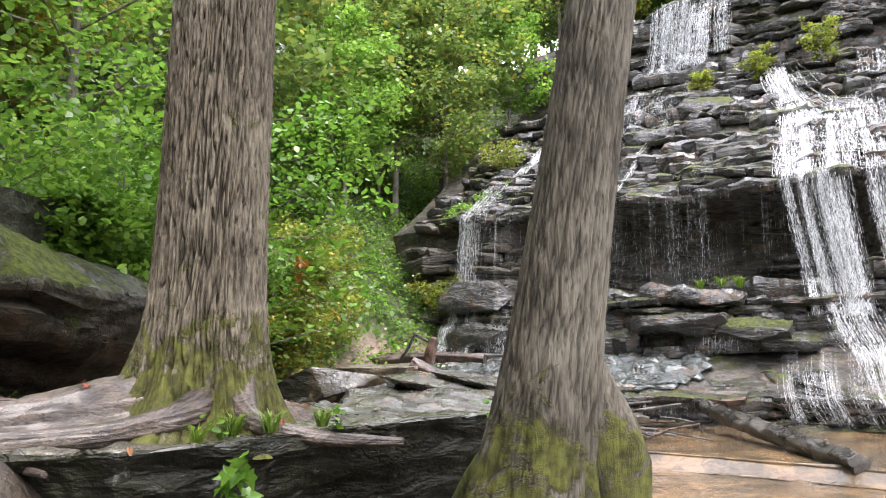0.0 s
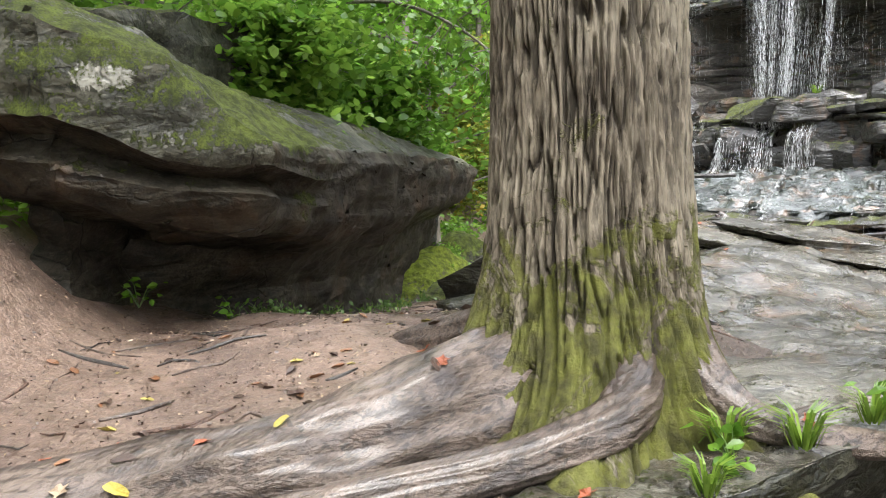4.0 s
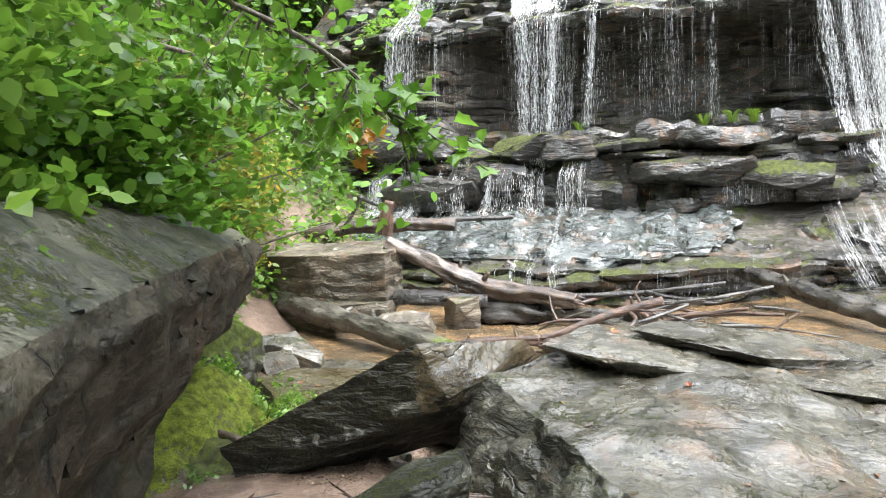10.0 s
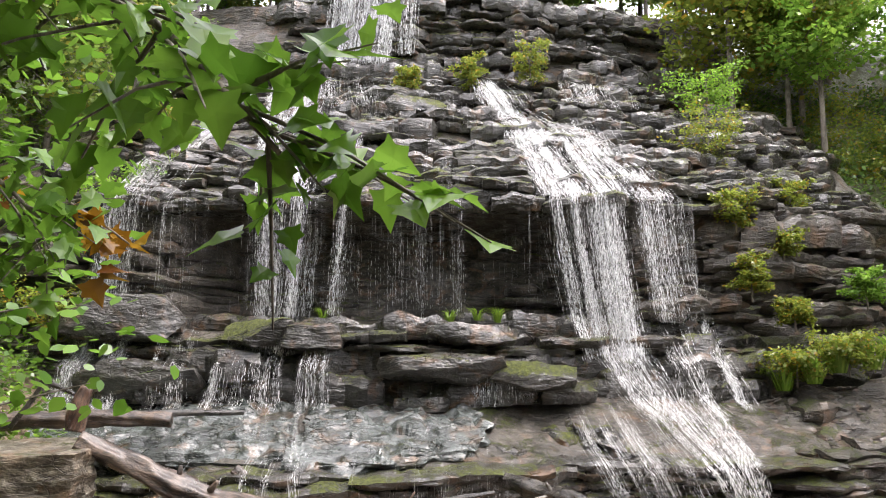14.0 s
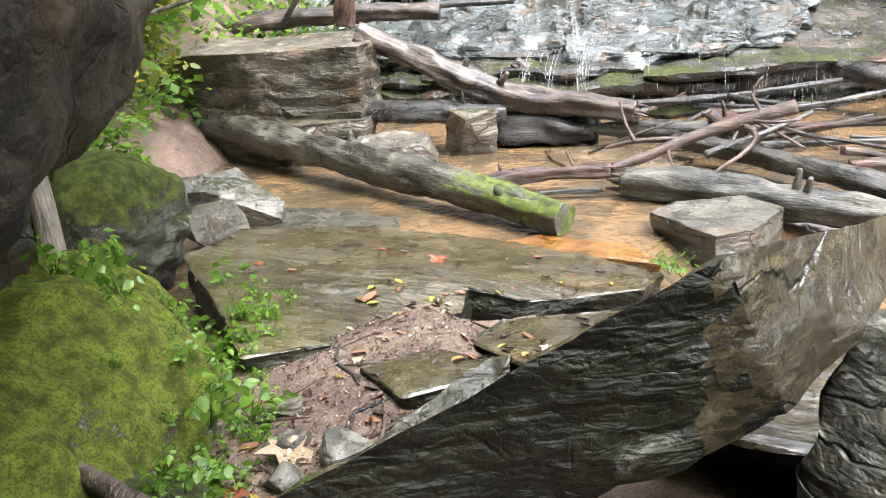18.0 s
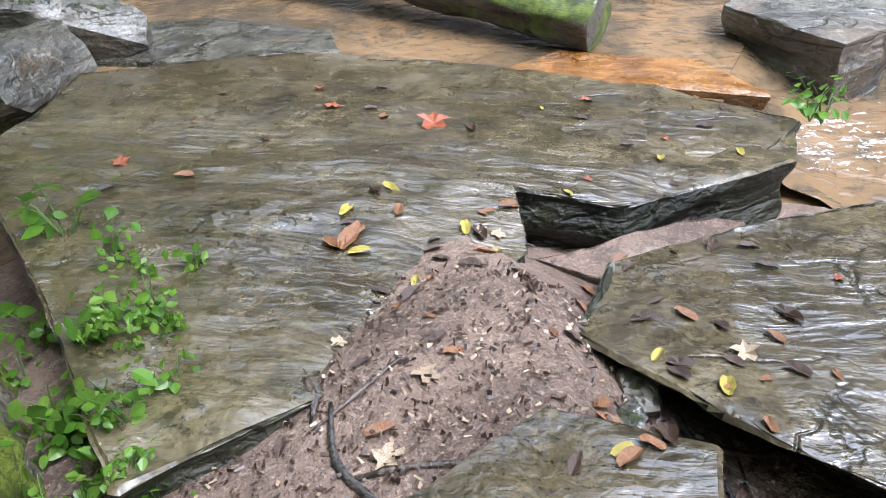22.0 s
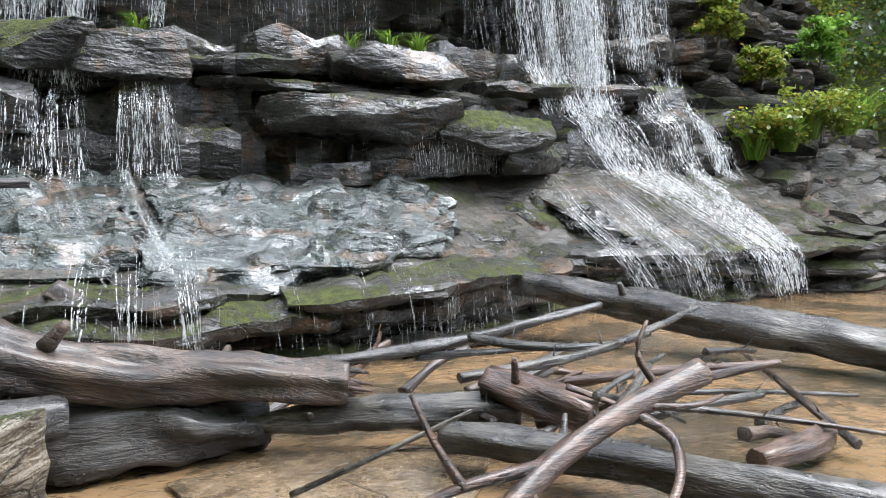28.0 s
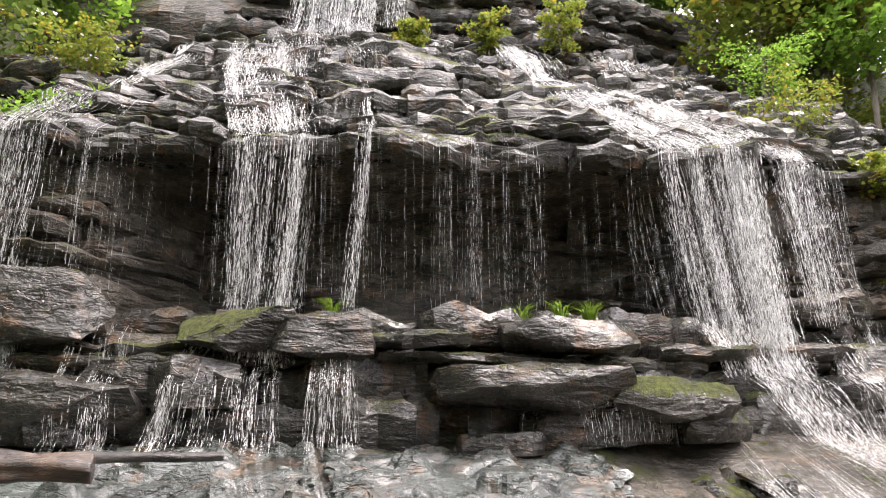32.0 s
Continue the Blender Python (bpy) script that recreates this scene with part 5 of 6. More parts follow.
log("thin_log", "slim brown log lying against the broken one", [(-12.6, 16.95, -0.04), (-11.95, 17.1, 0.04), (-11.3, 17.22, 0.1), (-10.6, 17.2, 0.14)], [0.05, 0.09, 0.1, 0.09], LOG_RED, 3.3, "logs in the stream", 16, 2, 0.22, splinter=4)
log("driftwood_stick", "black stick under the slim log", [(-11.9, 16.7, -0.1), (-11.3, 16.9, -0.06), (-10.7, 17.0, -0.04)], [0.025, 0.035, 0.03], LOG_DARK, 3.8, "logs in the stream", 10, 0)
log("main_log", "big weathered brown log bridging from the block to the jam", [(-14.7, 19.4, 1.76), (-13.95, 19.6, 1.38), (-13.17, 19.74, 1.0), (-12.31, 19.9, 0.66), (-11.25, 19.85, 0.5), (-10.42, 19.63, 0.44)], [0.17, 0.2, 0.22, 0.22, 0.2, 0.15], LOG_BROWN, 4.4, "logs in the stream", 24, 3, 0.16, splinter=6)
log("pale_beam", "flat-split grey log under the jam", [(-11.15, 19.85, 0.14), (-10.1, 19.6, 0.18), (-9.1, 19.3, 0.18)], [0.05, 0.15, 0.14], LOG_GREY, 5.5, "logs in the stream", 14, 1, 0.2)
log("pale_beam", "long pale split beam", [(-9.85, 19.05, 0.14), (-9.04, 18.3, 0.14), (-8.2, 17.4, 0.12), (-6.9, 16.4, -0.02)], [0.12, 0.13, 0.13, 0.12], LOG_GREY, 6.6, "logs in the stream", 14, 1, 0.2)
log("wet_grey_log", "long wet grey log running down to the pool", [(-7.35, 23.6, 0.62), (-6.0, 21.75, 0.4), (-4.6, 19.9, 0.2), (-3.2, 18.0, 0.04), (-2.2, 16.6, -0.05)], [0.15, 0.2, 0.22, 0.22, 0.2], LOG_GREY, 7.7, "logs in the stream", 24, 2, 0.12)
log("back_log", "wet log lying on the square block", [(-20.0, 21.9, 1.75), (-18.0, 22.6, 1.85), (-16.2, 23.1, 1.9), (-14.5, 23.4, 1.85)], [0.16, 0.18, 0.19, 0.16], LOG_BROWN, 8.8, "logs on the block", 18, 1, 0.14)
log("back_log", "dark pole behind the block", [(-19.0, 22.6, 1.9), (-16.0, 23.8, 1.95), (-13.2, 24.6, 1.95)], [0.07, 0.08, 0.06], LOG_DARK, 8.9, "logs on the block", 10, 1)
log("log_stub", "upright broken stump on the block", [(-16.2, 22.4, 1.7), (-16.1, 22.4, 2.2), (-16.0, 22.4, 2.6)], [0.2, 0.18, 0.13], LOG_RED, 9.1, "logs on the block", 12, 0, 0.2)
log("forked_branch", "grey forked branch leaning on the block", [(-17.6, 22.5, 1.75), (-17.2, 22.5, 2.3), (-16.9, 22.5, 2.8)], [0.06, 0.055, 0.04], LOG_DARK, 9.4, "logs on the block", 8, 0)
log("forked_branch", "bent grey branch across the stump", [(-17.0, 22.5, 2.75), (-16.6, 22.4, 2.6), (-16.2, 22.3, 2.45)], [0.05, 0.05, 0.035], LOG_DARK, 9.6, "logs on the block", 8, 0)
log("dark_log", "black wet log below the block", [(-14.6, 19.2, 0.55), (-13.4, 19.3, 0.5), (-12.4, 19.6, 0.42)], [0.16, 0.17, 0.14], LOG_DARK, 9.8, "logs in the stream", 14, 1)
log("driftwood_snag", "twisted pale snag against the lowest ledge", [(-12.75, 22.2, 0.95), (-12.4, 22.2, 0.6), (-11.95, 22.1, 0.2), (-11.7, 22.0, -0.1)], [0.09, 0.12, 0.12, 0.09], LOG_BROWN, 10.3, "logs in the stream", 12, 1, 0.25)
# log-shaped black body filling the dark mass under main_log
log("sunken_log", "black mass under the big brown log", [(-12.9, 20.0, 0.1), (-12.0, 19.95, 0.13), (-11.0, 20.0, 0.1)], [0.24, 0.27, 0.2], LOG_DARK, 9.9, "logs in the stream", 16, 1, 0.2)
log("stump_piece", "short rotten brown log piece", [(-9.35, 19.4, 0.42), (-9.0, 18.95, 0.32), (-8.8, 18.7, 0.26)], [0.13, 0.15, 0.13], LOG_RED, 11.0, "driftwood jam", 12, 1, 0.25)
log("stump_piece", "short brown log in the shallows", [(-7.8, 18.1, 0.0), (-7.3, 18.15, 0.03), (-6.9, 18.3, 0.04)], [0.09, 0.1, 0.09], LOG_RED, 11.5, "driftwood jam", 12, 0, 0.2)


def build_branch():
    """The bare reddish branch on top of the jam, with its forks."""
    b = tagged(new("bare_branch"), "bare reddish forked branch on top of the driftwood", "branch", "driftwood jam")
    part("limb", tube_bm([(-10.35, 17.25, 0.22), (-9.9, 17.45, 0.36), (-9.45, 17.65, 0.52), (-8.9, 17.8, 0.68), (-8.25, 17.9, 0.84)], [0.06, 0.065, 0.07, 0.075, 0.09], 14, 0.2, 1.0, 5, True, 0.06, 0.05), LOG_RED, b)
    for pts, r0 in (([(-9.45, 17.65, 0.5), (-9.8, 17.55, 0.52), (-10.15, 17.5, 0.5), (-10.45, 17.5, 0.42)], 0.045), ([(-10.1, 17.5, 0.5), (-10.22, 17.6, 0.72), (-10.3, 17.75, 0.95)], 0.032), ([(-8.85, 17.8, 0.66), (-8.7, 17.6, 0.55), (-8.85, 17.35, 0.4), (-9.15, 17.15, 0.22), (-9.2, 17.0, 0.05)], 0.04),
                    ([(-8.6, 17.85, 0.76), (-8.75, 17.9, 1.0), (-8.65, 17.95, 1.2)], 0.03), ([(-8.8, 17.82, 0.7), (-8.5, 17.7, 0.7), (-8.2, 17.75, 0.72)], 0.03), ([(-9.7, 17.5, 0.4), (-9.65, 17.3, 0.28), (-9.5, 17.2, 0.12)], 0.025)):
        part("twig", tube_bm(pts, np.linspace(r0, r0 * 0.4, len(pts)).tolist(), 8, 0.25, r0 * 9, 3, True, 0.05), LOG_RED, b)


build_branch()
bpy.data.objects["bare_branch"].matrix_world = Matrix.Translation((-0.25, 0.0, -0.06))


def build_jam():
    """Loose sticks of the jam, each a thing of its own."""
    r = rng(77)
    sticks = [([(-13.4, 22.3, 0.34), (-12.2, 21.2, 0.36), (-11.0, 20.4, 0.42), (-9.6, 20.3, 0.5), (-8.4, 20.5, 0.6), (-7.5, 20.6, 0.72)], 0.07, LOG_DARK), ([(-9.1, 20.35, 0.55), (-8.6, 20.0, 0.5), (-8.0, 19.8, 0.5), (-7.4, 19.9, 0.55)], 0.045, LOG_DARK), ([(-9.5, 19.6, 0.4), (-8.3, 19.7, 0.46), (-7.2, 20.0, 0.6), (-6.6, 20.2, 0.72)], 0.05, LOG_GREY)]
    for i in range(26):
        x, y = r.uniform(-10.6, -6.2), r.uniform(18.2, 20.6)
        a, l = r.uniform(-0.5, 0.5) + (0 if r.rand() < 0.8 else 1.3), r.uniform(0.7, 2.2)
        z, dz = r.uniform(0.02, 0.42), r.uniform(-0.2, 0.25)
        dx, dy = math.cos(a) * l / 2, math.sin(a) * l / 2
        sticks.append(([(x - dx, y - dy, max(-0.06, z - dz)), (x + r.uniform(-0.1, 0.1), y + r.uniform(-0.1, 0.1), z + 0.03), (x + dx, y + dy, max(-0.06, z + dz))], r.uniform(0.018, 0.06), (LOG_DARK, LOG_BROWN, LOG_RED, LOG_GREY)[i % 4]))
    for i, (pts, rad, m) in enumerate(sticks):
        log("driftwood_stick", ("dark wet driftwood stick", "brown driftwood stick", "reddish driftwood stick", "grey driftwood stick")[(LOG_DARK, LOG_BROWN, LOG_RED, LOG_GREY).index(m)] + " in the jam", pts, np.linspace(rad, rad * 0.55, len(pts)).tolist(), m, 20 + i, "driftwood jam", 9, 1 if rad > 0.03 else 0, 0.2, "branch")


build_jam()


# ---- foot slabs and mounds of the falls ----
def plate(label, top, drop, seed, material, size=0.11, amp=0.1, beds=0.17):
    slab("foot_slab", label, top, drop, seed, material, "slabs at the foot of the falls", size=size, amp=amp, beds=beds, cells=0.22, cell=1.3)


plate("wide wet grey slab under a cascade", [(-19.5, 23.6, 1.15), (-15.5, 23.1, 1.0), (-12.2, 22.9, 0.95), (-11.9, 24.6, 1.6), (-12.2, 26.8, 2.05), (-16, 27.0, 2.1), (-20, 27.5, 2.2)], (0, 0.3, -0.9), 31.0, BLUE)
plate("cracked blue-grey slab, wet and stepped", [(-12.0, 22.75, 1.0), (-9.6, 23.1, 0.95), (-7.6, 24.2, 1.15), (-7.3, 25.4, 1.6), (-7.6, 26.6, 2.0), (-11.8, 26.8, 2.05), (-11.75, 24.6, 1.65)], (0, 0.3, -0.9), 32.0, BLUE)
plate("dark bedded rock beside the slab", [(-7.4, 24.3, 0.9), (-5.6, 25.1, 0.75), (-4.6, 25.0, 0.4), (-5.0, 26.2, 1.4), (-5.4, 27.3, 2.0), (-7.4, 26.8, 1.95)], (0, 0.3, -0.9), 33.0, CLIFF)
plate("rounded wet mound under the main cascade", [(-5.2, 26.5, 1.75), (-4.6, 25.4, 1.2), (-3.2, 24.9, 0.75), (-1.6, 24.9, 0.5), (-0.6, 26.2, 1.2), (-0.8, 28.0, 2.0), (-3.0, 28.4, 2.15), (-5.2, 28.3, 2.0)], (0, 0.2, -1.6), 34.0, CLIFF)
plate("sloping brown rock at the foot of the falls", [(-0.6, 25.2, 0.5), (2.5, 24.6, 0.4), (6.0, 25.2, 1.2), (6.0, 27.8, 2.6), (2.5, 28.3, 2.6), (-0.4, 27.6, 2.0)], (0, 0.2, -1.6), 35.0, CLIFF_DRY)
for i, (x, y, z, w, d, h, lab, m) in enumerate((
        (-13.4, 27.1, 3.75, 2.2, 1.4, 0.75, "moss-capped boulder under a cascade", MOSSCLIFF), (-12.0, 26.9, 3.6, 1.9, 1.3, 0.75, "mossy block on a wet ledge", CLIFF), (-7.6, 27.0, 3.75, 2.6, 1.5, 0.62, "flat ledge block with a mossy top", CLIFF),
        (-8.4, 26.4, 2.75, 3.6, 1.6, 0.8, "broad wet block on a ledge", CLIFF), (-6.0, 26.5, 2.6, 2.4, 1.5, 0.75, "ledge block cushioned with moss", MOSSCLIFF), (-5.0, 26.9, 2.2, 1.8, 1.3, 0.65, "low block covered with moss", MOSSCLIFF),
        (-9.0, 26.5, 2.0, 1.5, 0.9, 0.45, "small wet block on the slab", CLIFF), (-17.4, 27.6, 3.9, 3.4, 1.8, 1.3, "layered grey outcrop beside the outer stream", CLIFF), (-16.6, 27.0, 2.2, 3.6, 1.6, 1.2, "low layered grey rock outcrop", CLIFF),
        (-3.0, 28.3, 2.1, 2.2, 1.4, 1.1, "wet block under the main cascade", CLIFF), (-1.2, 28.4, 2.3, 2.0, 1.4, 1.9, "stepped wet block under the side cascade", CLIFF), (-7.3, 31.2, 9.5, 1.8, 1.4, 1.0, "dark hollowed block on the upper apron", DARKROCK),
        (-11.3, 33.0, 11.4, 2.4, 1.6, 0.9, "grey block on the wet apron", CLIFF), (-13.8, 31.6, 10.0, 2.6, 1.6, 0.9, "grey block on the wet apron", CLIFF), (-9.6, 35.4, 13.2, 2.8, 1.6, 0.9, "grey block on the wet apron", CLIFF), (-5.6, 30.0, 8.4, 2.0, 1.4, 0.8, "grey block on the undercut lip", CLIFF), (-10.2, 29.0, 8.0, 2.6, 1.3, 0.7, "grey block on the undercut lip", CLIFF), (2.6, 29.3, 2.5, 3.2, 2.0, 1.7, "dark overhung block beside the side cascade", DARKROCK))):
    rock("ledge_block", lab, (w, d, h), (x, y, z), (0, 0, (i * 37) % 24 - 12), 60 + i, m, sink=0.15, detail=0.2, amp=0.09, group="blocks on the falls", points=26)


# ---- leaves ----
def leaf_quads(r, at, size, flat=0.5, k=6):
    """Leaves as pointed ovals round the given points."""
    n = len(at)
    a = r.normal(0, 1, (n, 3))
    a[:, 2] = a[:, 2] * 0.6 - 0.25
    a /= np.linalg.norm(a, axis=1)[:, None]
    up = np.stack([r.normal(0, 1 - flat, n), r.normal(0, 1 - flat, n), np.ones(n)], 1)
    b = np.cross(up, a)
    b /= np.linalg.norm(b, axis=1)[:, None] + 1e-9
    c = np.cross(a, b)
    s = size * r.uniform(0.6, 1.35, n)[:, None]
    wid = s * r.uniform(0.36, 0.5, n)[:, None]
    if k == 4:
        pts = [at, at + a * s * 0.45 + b * wid * 0.9 + c * s * 0.05, at + a * s, at + a * s * 0.45 - b * wid * 0.9 + c * s * 0.05]
    else:
        pts = [at, at + a * s * 0.28 + b * wid * 0.8, at + a * s * 0.68 + b * wid * 0.7, at + a * s * 1.05, at + a * s * 0.68 - b * wid * 0.7, at + a * s * 0.28 - b * wid * 0.8]
    return np.stack(pts, 1)


def clumps(r, centres, per, spread):
    c = np.asarray(centres, float)
    p = np.repeat(c, per, 0)
    d = r.normal(0, 1, (len(p), 3))
    d /= np.linalg.norm(d, axis=1)[:, None] + 1e-9
    return p + d * (r.rand(len(p), 1) ** 0.5) * np.asarray(spread)


def clear_of_path(at, base=(0, 0, 0)):
    """Leaves are brushed back from the trodden way, to above head height."""
    keep = []
    for p in at:
        x, y, z = p[0] + base[0], p[1] + base[1], p[2] + base[2]
        s, n = along(x, y)
        d = n - np.interp(s, PATH_S, SIDE_N)
        keep.append(not (abs(d) < 1.05 and 0 < s < 21 and z - np.interp(s, PATH_S, PATH_Z) < 2.3))
    return np.asarray(at)[keep]


def foliage(name, at, size, material, parent, r, k=6, label="", flat=0.5):
    ob = quads(name, leaf_quads(r, at, size, flat, k), k, material)
    ob.parent = parent
    return tagged(ob, label)


def limb_tree(name, label, base, height, spread, seed, bark, leaf, leaf_size, per, limbs, category="tree", group="", r0=0.12, droop=0.0, start=0.35, k=6, lean=(0, 0)):
    """A tree or shrub: tapered stem, forking limbs, and a crown of leaf clumps hung along the twigs."""
    r = rng(seed)
    thing = tagged(new(name), label, category, group)
    top = Vector((lean[0], lean[1], height))
    mid = top * 0.5 + Vector((r.uniform(-0.1, 0.1) * height * 0.5, r.uniform(-0.1, 0.1) * height * 0.5, 0))
    part("trunk", tube_bm([(0, 0, -0.2), mid * 0.4, mid, top], [r0, r0 * 0.8, r0 * 0.6, r0 * 0.15], 9, 0.15, seed, 5, True, max(0.2, height / 14)), bark, thing)
    bm, tips = bmesh.new(), []
    for i in range(limbs):
        f = start + (1 - start) * (i + r.rand()) / limbs
        p = mid * (f / 0.5) if f < 0.5 else mid.lerp(top, (f - 0.5) / 0.5)
        th = i * 2.4 + r.uniform(-0.4, 0.4)
        l = spread * (1.05 - 0.55 * abs(f - 0.55)) * r.uniform(0.65, 1.1)
        o = Vector((math.cos(th), math.sin(th), r.uniform(0.1, 0.55) - droop))
        q, e = p + o * l * 0.5, p + o * l + Vector((0, 0, -droop * l * 0.4))
        rr = r0 * 0.3 * (1.1 - f * 0.6)
        if k == 4:
            tube_bm([p, q, e], [rr, rr * 0.65, rr * 0.2], 5, 0.1, i, 3, False, l / 4, 0, bm)
        else:
            part("limb", tube_bm([p, q, e], [rr, rr * 0.65, rr * 0.2], 5, 0.1, i, 3, False, l / 4), bark, thing)
        for g in np.linspace(0.3, 1.0, 5):
            m = p.lerp(q, g * 2) if g < 0.5 else q.lerp(e, g * 2 - 1)
            tips.append(m)
            tips.append(m + Vector(r.normal(0, 0.2 * l, 3)) * 0.8)
    if k == 4:
        part("branchwork", bm, bark, thing)
    at = clumps(r, [tuple(t) for t in tips], per, (spread * 0.24, spread * 0.24, spread * 0.16))
    if k == 6:
        at = clear_of_path(at, base)
    foliage("crown", at, leaf_size, leaf, thing, r, k)
    thing.location = base
    return thing


def add_unseen_crown(tree, foot, top, spread, limbs, bark, leaf, size, per, seed):
    """A tall tree's crown above the view: the stem runs on, limbs fork out, leaves hang in clumps."""
    r = rng(seed)
    foot, top = Vector(foot), Vector(top)
    part("stem", tube_bm([foot, foot.lerp(top, 0.5) + Vector((0.2, -0.15, 0)), top], [0.36, 0.22, 0.05], 12, 0.1, seed, 5, True, 0.4), bark, tree)
    tips = []
    for i in range(limbs):
        p = foot.lerp(top, (i + 0.5) / limbs)
        th, l = i * 2.4 + r.uniform(-0.3, 0.3), spread * (1.1 - 0.6 * i / limbs) * r.uniform(0.7, 1.05)
        o = Vector((math.cos(th), math.sin(th), r.uniform(0.1, 0.4)))
        q, e = p + o * l * 0.5, p + o * l
        part("limb", tube_bm([p, q, e], [0.11, 0.07, 0.02], 6, 0.1, i, 3, False, 0.5), bark, tree)
        for g in np.linspace(0.25, 1.0, 7):
            tips += [p.lerp(e, g) + Vector(r.normal(0, 0.16 * l, 3)) * 0.7 for _ in range(2)]
    foliage("crown", clumps(r, [tuple(t) for t in tips], per, (0.9, 0.9, 0.5)), size, leaf, tree, r, 4)


# unseen crowns, added overhead to block sky and darken what wet rock reflects
add_unseen_crown(big_tree, (-5.95, 4.85, 9.4), (-5.6, 4.4, 17.5), 6.5, 24, BARK_FAR, LEAF, 0.26, 11, 701)
add_unseen_crown(second_tree, (-1.8, 5.55, 8.8), (-0.9, 5.9, 13.5), 4.2, 16, BARK_FAR, LEAF, 0.22, 11, 702)


MAPLE = [(0, 0), (0.06, 0.2), (0.02, 0.46), (0.28, 0.34), (0.5, 0.5), (0.6, 0.24), (1.05, 0.0)]
OVAL = [(0, 0), (0.2, 0.26), (0.5, 0.34), (0.8, 0.2), (1.05, 0.0)]
LEAF_SHAPES = {}


def leaf_shape(material, form, i):
    key = (material.name, len(form), i)
    if key not in LEAF_SHAPES:
        r = rng(i + 3)
        rim = form + [(a, -b) for a, b in form[-2:0:-1]]
        v = [(a, b * r.uniform(0.85, 1.15), 0.22 * b * b - 0.18 * a * a + r.uniform(-0.02, 0.02)) for a, b in rim]
        n = len(v)
        mid = [(0.4, 0.0, -0.05)]
        me = bpy.data.meshes.new("leaf")
        me.from_pydata(v + mid, [], [(j, (j + 1) % n, n) for j in range(n)])
        me.materials.append(material)
        LEAF_SHAPES[key] = me
    return LEAF_SHAPES[key]


def leaf_parts(parent, at, size, material, r, form, flat=0.5):
    """Leaves near enough to tell apart: each one a part."""
    for p in at:
        o = new("leaf", leaf_shape(material, form, r.randint(3)))
        o.parent = parent
        o.matrix_basis = pose(p[0], p[1], p[2], r.normal(0, 28), r.uniform(-10, 65), r.uniform(0, 360)) @ Matrix.Scale(size * r.uniform(0.6, 1.25), 4)


# forest on the slopes: three kinds of tree, many of each
def forest():
    r = rng(5)
    kinds = [limb_tree("forest_tree", "tall leafy forest tree with a pale trunk on the slope", (-27, 34, land(-27, 34)), 13, 3.8, 101, BARK_FAR, LEAF_FAR, 0.30, 26, 24, group="forest trees", r0=0.22, k=4),
             limb_tree("forest_tree", "slender leafy forest tree on the slope", (-24, 42, land(-24, 42)), 10, 3.2, 102, BARK_FAR, LEAF, 0.26, 28, 20, group="forest trees", r0=0.15, k=4),
             limb_tree("forest_tree", "spreading yellow-green forest tree on the slope", (9, 42, land(9, 42)), 9, 3.6, 103, BARK_FAR, LEAF_YELLOW, 0.28, 28, 20, group="forest trees", r0=0.16, k=4)]
    spots = []
    for _ in range(900):
        x, y = r.uniform(-52, 34), r.uniform(-2, 72)
        if (-21 < x < 5.5 and y < 46.5) or (x > 4 and y < 22) or (x > -19 and y < 14) or math.hypot(x + 9, y - 9) < 13 or (-18 < x < -6 and y < 50) or (x > 0 and x < 11 and y < 40):
            continue
        if all(math.hypot(x - a, y - b) > 3.3 for a, b in spots):
            spots.append((x, y))
    for i, (x, y) in enumerate(spots[:120]):
        k = r.choice((0, 0, 1, 1, 2))
        s = r.uniform(0.75, 1.3)
        kinds[k].scale = (s, s, s)
        copy_thing(kinds[k], pose(x, y, land(x, y) - 0.2, 0, 0, r.uniform(0, 360)))
    for kk in kinds:
        kk.scale = (1, 1, 1)
    for row, y0 in enumerate((50.5, 55.0, 60.0)):
        for i in range(12):
            x, y = -23 + 3.1 * i + r.uniform(-0.8, 0.8), y0 + r.uniform(-1, 1)
            k = r.choice((0, 1, 1, 2))
            copy_thing(kinds[k], pose(x, y, land(x, y) - 0.3, 0, 0, r.uniform(0, 360)))
    # trees closing the wood behind the walk, never in view
    for i in range(16):
        th = radians(185 + i * 10)
        x, y = -6 + 14 * math.cos(th), 4 + 11 * math.sin(th)
        copy_thing(kinds[i % 2], pose(x, y, land(x, y) - 0.2, 0, 0, i * 40))


forest()


def undergrowth(name, label, count, box, keep, size, material, seed, high=0.7):
    """Low growth over a slope, thick in patches."""
    r = rng(seed)
    pts = []
    while len(pts) < count:
        x, y = r.uniform(box[0], box[1]), r.uniform(box[2], box[3])
        if not keep(x, y):
            continue
        d = noise.noise(Vector((x * 0.5, y * 0.5, seed)))
        if r.rand() > 0.55 + d:
            continue
        z = land(x, y)
        for _ in range(14):
            a, b = r.normal(0, 0.28, 2)
            pts.append((x + a, y + b, z + r.rand() ** 1.4 * high * (0.6 + 0.8 * max(0, d + 0.3))))
    tagged(quads(name, leaf_quads(r, np.array(pts), size, 0.55, 4), 4, material), label, "plants", kind="stuff")


